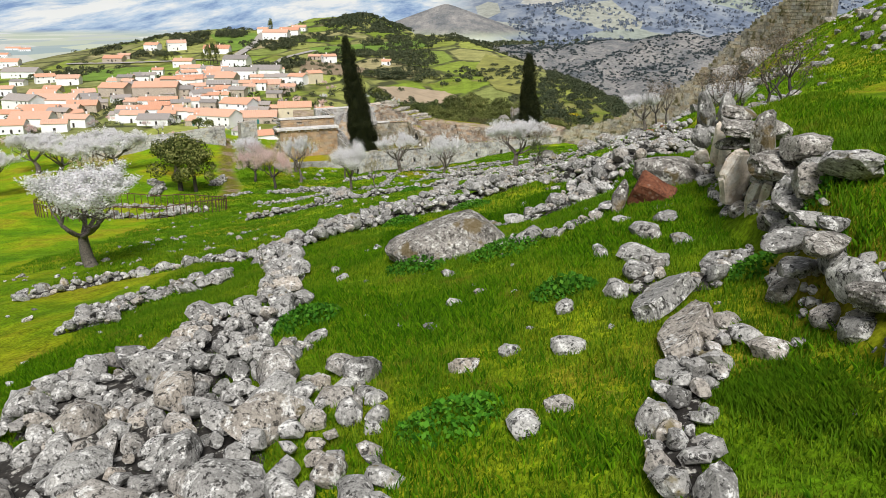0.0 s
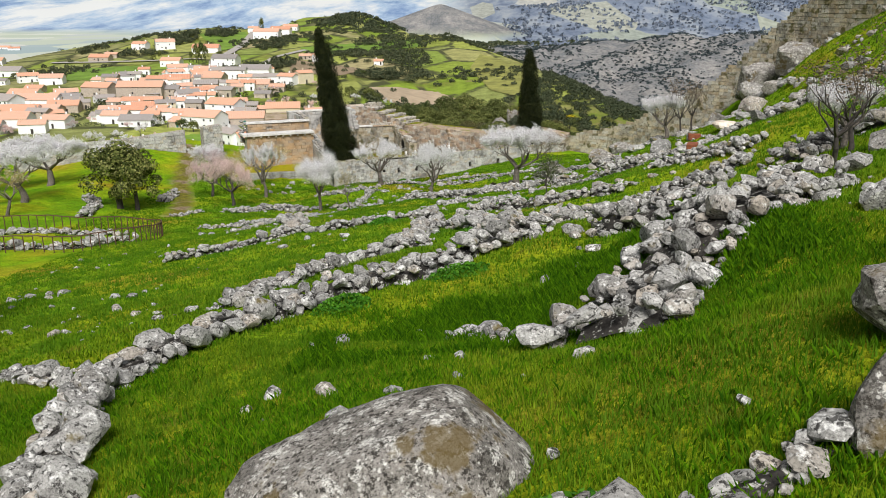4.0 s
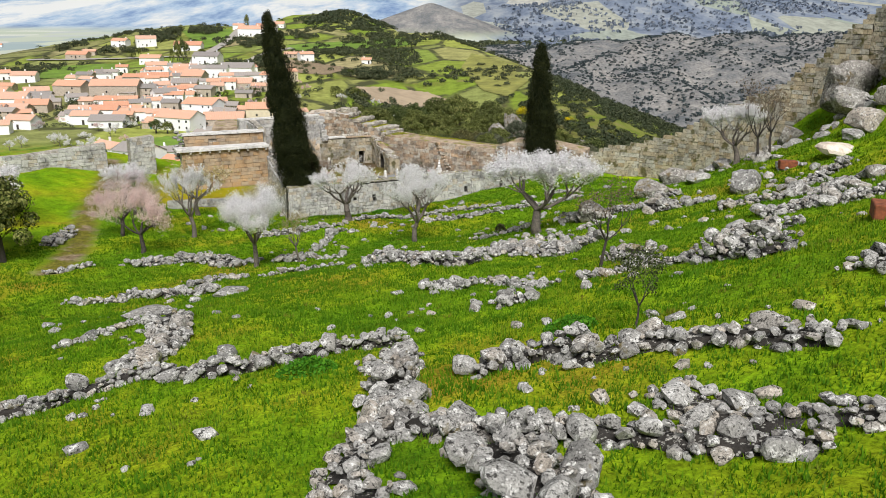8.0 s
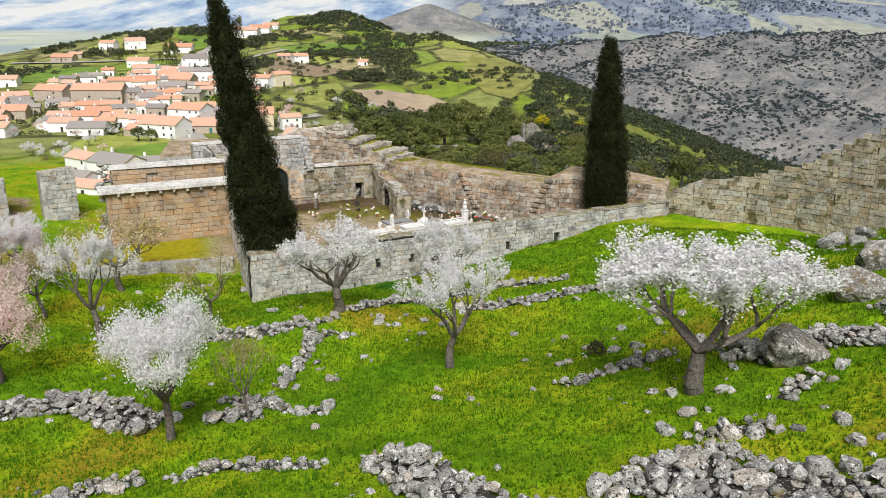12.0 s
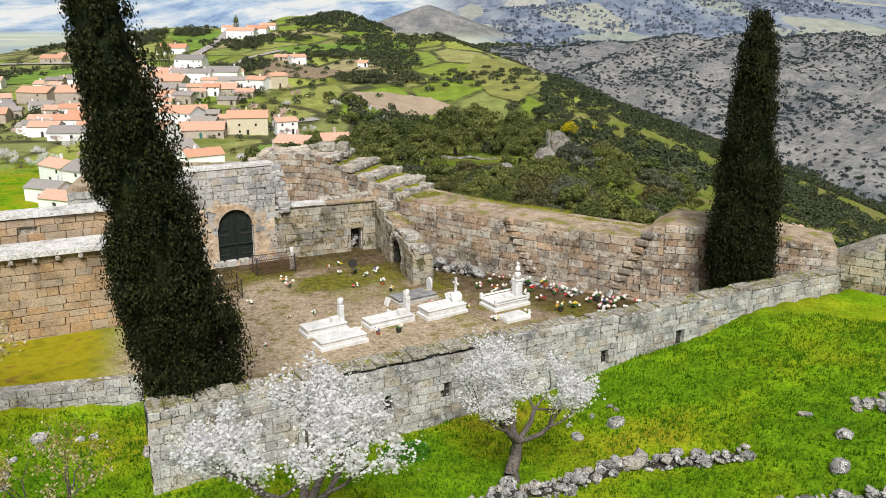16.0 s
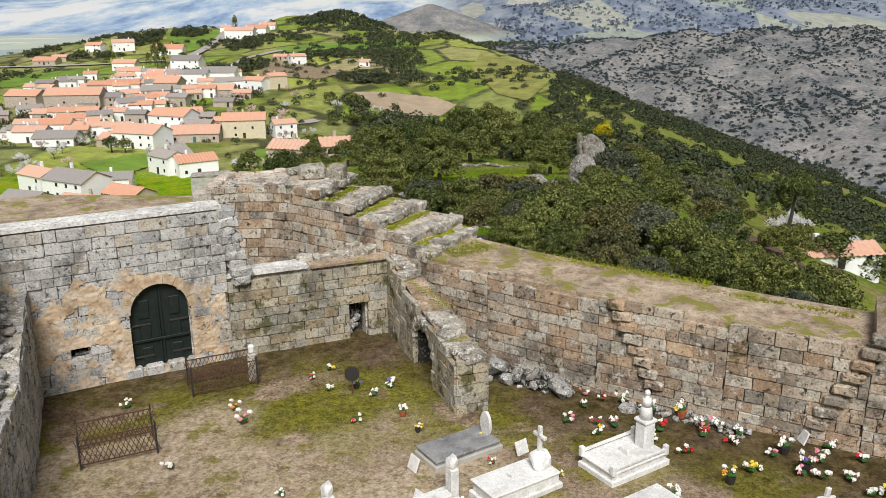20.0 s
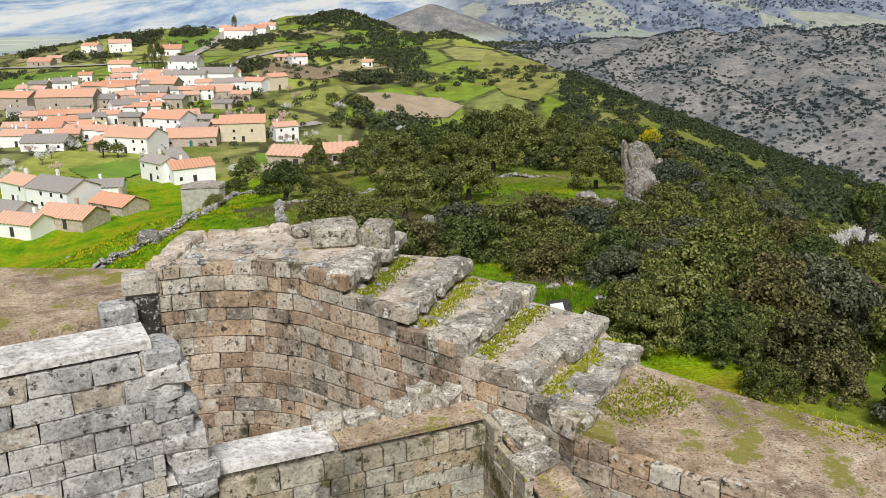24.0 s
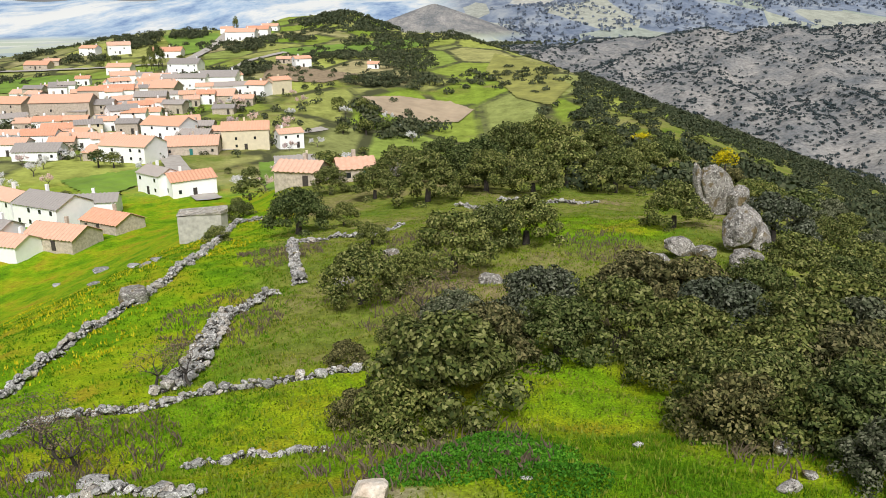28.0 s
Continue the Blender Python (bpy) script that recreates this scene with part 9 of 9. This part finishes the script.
# broken stones jutting from the rampart face
for k in range(8):
    u = k / 7
    for (bx, by, z0, z1) in ((3.1, 123.95, 3.3, 0.9), (8.3, 120.95, 0.8, 3.6)):
        o = part("jutting_block", roughened(boxed(0, 0, 0, 0.6, 0.42, 0.3, bevel=0.05), k), M_ASHLAR, bpy.data.objects["rampart_wall"])
        rw = bpy.data.objects["rampart_wall"].matrix_world.translation
        o.matrix_local = pose(bx + 1.15 * u - rw.x, by - 0.72 * u - rw.y + 0.06, z0 + (z1 - z0) * u - 0.2, 0, 0, -33 + 5 * math.sin(k))

# ---- fenced dig on the slope ----
dig = empty("fenced_dig", -25, 72, 0, 0, "oval excavation fenced with rusty iron bars", "fence")
for k in range(84):
    t = 2 * math.pi * k / 84
    x, y = math.cos(t) * 8.2, math.sin(t) * 5.2
    z = at(x - 25, y + 72)
    part("bar", boxed(0, 0, 0, 0.05, 0.05, 1.15), M_IRON, dig, m=pose(x, y, z - 0.05))
verts, faces = [], []
for k in range(72):
    t, t2 = 2 * math.pi * k / 72, 2 * math.pi * (k + 1) / 72
    a, b = (Vector((math.cos(q) * 8.2, math.sin(q) * 5.2, at(math.cos(q) * 8.2 - 25, math.sin(q) * 5.2 + 72) + 1.08)) for q in (t, t2))
    tube(verts, faces, a, b, 0.045, 0.045, 4)
part("top_rail", raw("top_rail", verts, faces, M_IRON), parent=dig)
rubble(1.0, 0.7, (-31.5, 71.5), (-29, 69), (-25, 68.2), (-21, 69.2), (-18.6, 71.6), size=0.6, limit=50, label="excavated stone footings inside the fence")
rubble(0.9, 0.5, (-30, 74.5), (-25, 75.5), (-20.5, 74.6), size=0.5, limit=30, label="excavated stone footings inside the fence")
M_ORANGE = plain("orange_rust", (0.20, 0.06, 0.025), 0.9, 0.5, 6)
for x, y, turn in ((24.3, 86.0, -6), (17.3, 62.2, 70)):
    trough = empty("rusty_tank", x, y, at(x, y), turn, "rust-orange metal tank with pale round end", "tank", "rusty tanks")
    part("body", boxed(0, 0, 0, 1.0, 0.55, 0.5, bevel=0.03), M_ORANGE, trough)
    vv, ff = [], []
    tube(vv, ff, Vector((0.5, 0, 0.26)), Vector((0.62, 0, 0.26)), 0.24, 0.22, 16)
    ff.append(tuple(range(16, 32)))
    part("round_end", raw("round_end", vv, ff, M_GREYSLAB), parent=trough)

# ---- grass and weeds ----
def blades(name, n, box_, test, lo, hi, per, material, seed, label, clump=0.07, wide=0.018, single=False):
    """Tufts of bent blades, one object."""
    r = np.random.RandomState(seed)
    X, Y = r.uniform(box_[0], box_[1], n), r.uniform(box_[2], box_[3], n)
    k = test(X, Y)
    X, Y = np.repeat(X[k], per), np.repeat(Y[k], per)
    m = len(X)
    X, Y = X + r.normal(0, clump, m), Y + r.normal(0, clump, m)
    Z = land(X, Y) - 0.02
    h = r.uniform(lo, hi, m)
    a = r.uniform(0, 2 * np.pi, m)
    bend = r.uniform(0.15, 0.75, m) * h
    w = wide * r.uniform(0.7, 1.5, m)
    ca, sa = np.cos(a), np.sin(a)
    B = np.stack([X, Y, Z], -1)
    side_ = np.stack([-sa * w, ca * w, 0 * w], -1)
    mid = B + np.stack([ca * bend * 0.3, sa * bend * 0.3, h * 0.6], -1)
    tip = B + np.stack([ca * bend, sa * bend, h], -1)
    V = np.stack([B - side_, B + side_, tip] if single else [B - side_, B + side_, mid + side_ * 0.8, tip, mid - side_ * 0.8], 1).reshape(-1, 3)
    o = new(name, raw(name, V, np.arange(len(V)).reshape(m, -1).tolist(), material))
    return tagged(o, label, "grass", kind="stuff")


def open_turf(x, y):
    return (yard_mask(x, y) < 0.3) & (y < rampart_y(x) - 2) & (near_line(TRACK, x, y) > 1.2)


def lush(x, y):
    return open_turf(x, y) & (np.sin(x * 0.9 + 2 * np.sin(y * 0.33)) + np.sin(y * 0.7 + 1.3 * np.sin(x * 0.5)) + np.random.RandomState(len(x)).normal(0, 0.6, x.shape) > np.where(y < 36, 0.5, 1.3))


blades("grass", 90000, (-7, 13, 8, 34), open_turf, 0.05, 0.15, 6, M_BLADE, 1, "short spring grass on the castle slope", 0.08, 0.010, True)
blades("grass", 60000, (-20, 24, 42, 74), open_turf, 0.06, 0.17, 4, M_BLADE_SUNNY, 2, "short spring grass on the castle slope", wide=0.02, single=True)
blades("grass", 16000, (-14, 18, 34, 44), open_turf, 0.06, 0.17, 4, M_BLADE, 12, "short spring grass on the castle slope", 0.08, 0.022, True)
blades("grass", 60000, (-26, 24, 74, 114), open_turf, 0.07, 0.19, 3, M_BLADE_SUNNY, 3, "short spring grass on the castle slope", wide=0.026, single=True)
blades("grass", 26000, (22, 44, 44, 108), open_turf, 0.08, 0.22, 3, M_BLADE, 9, "short spring grass on the steep bank", wide=0.04, single=True)
blades("tall_grass", 17000, (-7, 13, 8, 36), lush, 0.07, 0.2, 12, M_BLADE_DARK, 4, "lush dark tufts of tall grass", 0.11, 0.008)
blades("tall_grass", 16000, (-20, 22, 36, 112), lush, 0.09, 0.22, 9, M_BLADE_DARK, 5, "lush dark tufts of tall grass", 0.14, 0.014, True)
def hollow(x, y):
    return open_turf(x, y) & (np.sin(x * 2.9 + y) + np.sin(y * 2.3) + 0.6 * np.sin(x * 7 + 3 * y) > 0.1 + 1.5 * np.abs(x - 7.7))


def damp_foot(x, y):
    return open_turf(x, y) & (y < 33.5 + 0.55 * (x - 1) + 0.4 * np.sin(x * 2.1)) & (np.sin(x * 1.3 + y) + np.sin(y * 1.7) > -0.7)


blades("tall_grass", 2600, (6.6, 8.9, 8, 14), hollow, 0.07, 0.18, 14, M_BLADE, 21, "deep lush grass in a shaded hollow", 0.12, 0.006)
blades("tall_grass", 4200, (1, 11, 31, 38), damp_foot, 0.12, 0.28, 12, M_BLADE_DARK, 22, "lush dark grass below a dry-stone wall", 0.12, 0.008)
blades("meadow_grass", 16000, (-24, 12, 138, 215), lambda x, y: y > rampart_y(x) + 2, 0.07, 0.24, 4, M_BLADE_DRY, 26, "rough half-dry grass below the rampart", 0.15, 0.04, True)
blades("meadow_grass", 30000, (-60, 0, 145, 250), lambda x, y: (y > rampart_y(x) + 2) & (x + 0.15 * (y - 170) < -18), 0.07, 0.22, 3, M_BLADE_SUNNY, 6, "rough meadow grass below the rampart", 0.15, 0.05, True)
blades("scrub_grass", 30000, (-26, 40, 140, 240), lambda x, y: y > rampart_y(x) + 2, 0.06, 0.17, 4, M_BLADE_DRY, 16, "rough dry grass and heather between the bushes", 0.2, 0.045, True)
blades("yellow_flowers", 7000, (-75, -30, 165, 250), lambda x, y: np.sin(x * 0.3 + np.sin(y * 0.2) * 2) > 0.35, 0.15, 0.3, 3, M_YELLOW, 7, "drifts of yellow wildflowers in the meadow", 0.2, 0.06, True)
blades("dry_weeds", 6000, (-30, 6, 150, 205), lambda x, y: np.sin(x * 0.45) + np.sin(y * 0.3 + x * 0.1) > 0.6, 0.2, 0.5, 4, M_TWIGS, 8, "dry brown stalks among the scrub", 0.15, 0.02)


def tufts_on(parent_name, pts, z, width, n, seed, label, material=M_MOSS):
    """Low grass growing on a wall top, along a line."""
    r = random.Random(seed)
    span = length_of(pts)
    verts, faces = [], []
    for _ in range(n):
        x, y, a = along(pts, r.uniform(0, span))
        u = r.gauss(0, width * 0.4)
        x, y = x - math.sin(a) * u, y + math.cos(a) * u
        for _ in range(3):
            t, h = r.uniform(0, 6.28), r.uniform(0.015, 0.06)
            b = len(verts)
            verts += [(x - 0.02 * math.sin(t), y + 0.02 * math.cos(t), z), (x + 0.02 * math.sin(t), y - 0.02 * math.cos(t), z), (x + math.cos(t) * h * 0.6, y + math.sin(t) * h * 0.6, z + h)]
            faces.append((b, b + 1, b + 2))
    return tagged(new("wall_top_grass", raw("wall_top_grass", verts, faces, material)), label, "grass", kind="stuff")


# strips of turf at the foot of each tread and along the wall walk
for i, zt in ((4, 4.66), (5, 4.26), (6, 3.96), (7, 3.66)):
    a, b = Vector(TS[i]), Vector(TN[i])
    off = (Vector(TS[i + 1]) - a).normalized() * 0.35
    tufts_on("", [tuple(a.lerp(b, 0.08) + off), tuple(a.lerp(b, 0.95) + off)], zt - 0.02, 0.42, 1000, 40 + i, "strip of moss and grass on a tower tread")
tufts_on("", [(-2.3, 129.0), (-0.6, 130.0)], 3.42, 1.0, 900, 51, "mossy turf on the wall walk")
tufts_on("", [(-0.6, 130.2), (2.8, 127.9), (6.5, 125.5)], 3.33, 0.5, 1500, 52, "mossy turf on the wall walk")
tufts_on("", [(5.2, 126.0), (8.0, 124.2), (10, 122.9)], 3.22, 0.3, 500, 53, "mossy turf on the wall walk")

tufts_on("", [(SF[i][0] * 0.5 + SB[i][0] * 0.5, SF[i][1] * 0.5 + SB[i][1] * 0.5) for i in range(6)], 2.7, 0.5, 1500, 54, "moss and small weeds on the wall top")
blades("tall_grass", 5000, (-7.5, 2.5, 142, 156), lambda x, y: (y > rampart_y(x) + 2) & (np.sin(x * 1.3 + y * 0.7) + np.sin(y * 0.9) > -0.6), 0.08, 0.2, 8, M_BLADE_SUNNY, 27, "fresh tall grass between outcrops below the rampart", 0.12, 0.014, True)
tufts_on("", [(-4.1, 129.3), (-2.2, 125.0)], 2.75, 0.4, 300, 55, "moss on the broken wall top")


def herbs(x, y, rad, n, seed, label="patch of broad fresh green weeds"):
    """Leafy weeds: many broad leaves over a low mound."""
    r = random.Random(seed)
    pts = []
    for _ in range(n * 3):
        a, q = r.uniform(0, 6.28), rad * math.sqrt(r.random())
        px, py = x + math.cos(a) * q, y + math.sin(a) * q
        pts.append((px, py, at(px, py) + r.uniform(0.02, 0.32) * (1 - (q / rad) ** 2 * 0.8)))
    V, F = chips(pts, 0.06, seed)
    return tagged(new("weeds", raw("weeds", V, F, M_HERB)), label, "weeds", kind="stuff")


for k, (x, y, rad, n) in enumerate(((-9.3, 152.5, 2.6, 2600), (-7.4, 153.5, 2.2, 2000), (-6.5, 150.2, 1.6, 900), (-8.3, 155, 2.0, 1500), (3.6, 12.6, 0.7, 260), (4.8, 22.6, 0.9, 400), (0.4, 19.6, 0.8, 400), (2.6, 23.2, 0.8, 350), (5.6, 17.2, 0.6, 250),
                                     (8.8, 16.0, 0.8, 300), (1.2, 36.4, 0.8, 350), (4.2, 38.6, 0.9, 350), (5.2, 48.0, 1.0, 400), (0.4, 57.0, 0.8, 300), (7.2, 57.6, 0.7, 260), (-1.6, 105.6, 0.8, 500), (2.0, 10.2, 0.7, 260))):
    herbs(x, y, rad, n, 700 + k)
for k, (x, y) in enumerate(((-25, 160), (-27, 162), (-29, 161), (-24, 159), (-22.5, 168.5), (-24.5, 169), (-14, 186), (-9, 178), (-11, 176), (-31, 163), (3, 182))):
    almond(x, y, "bare", 3.6, 2.4)
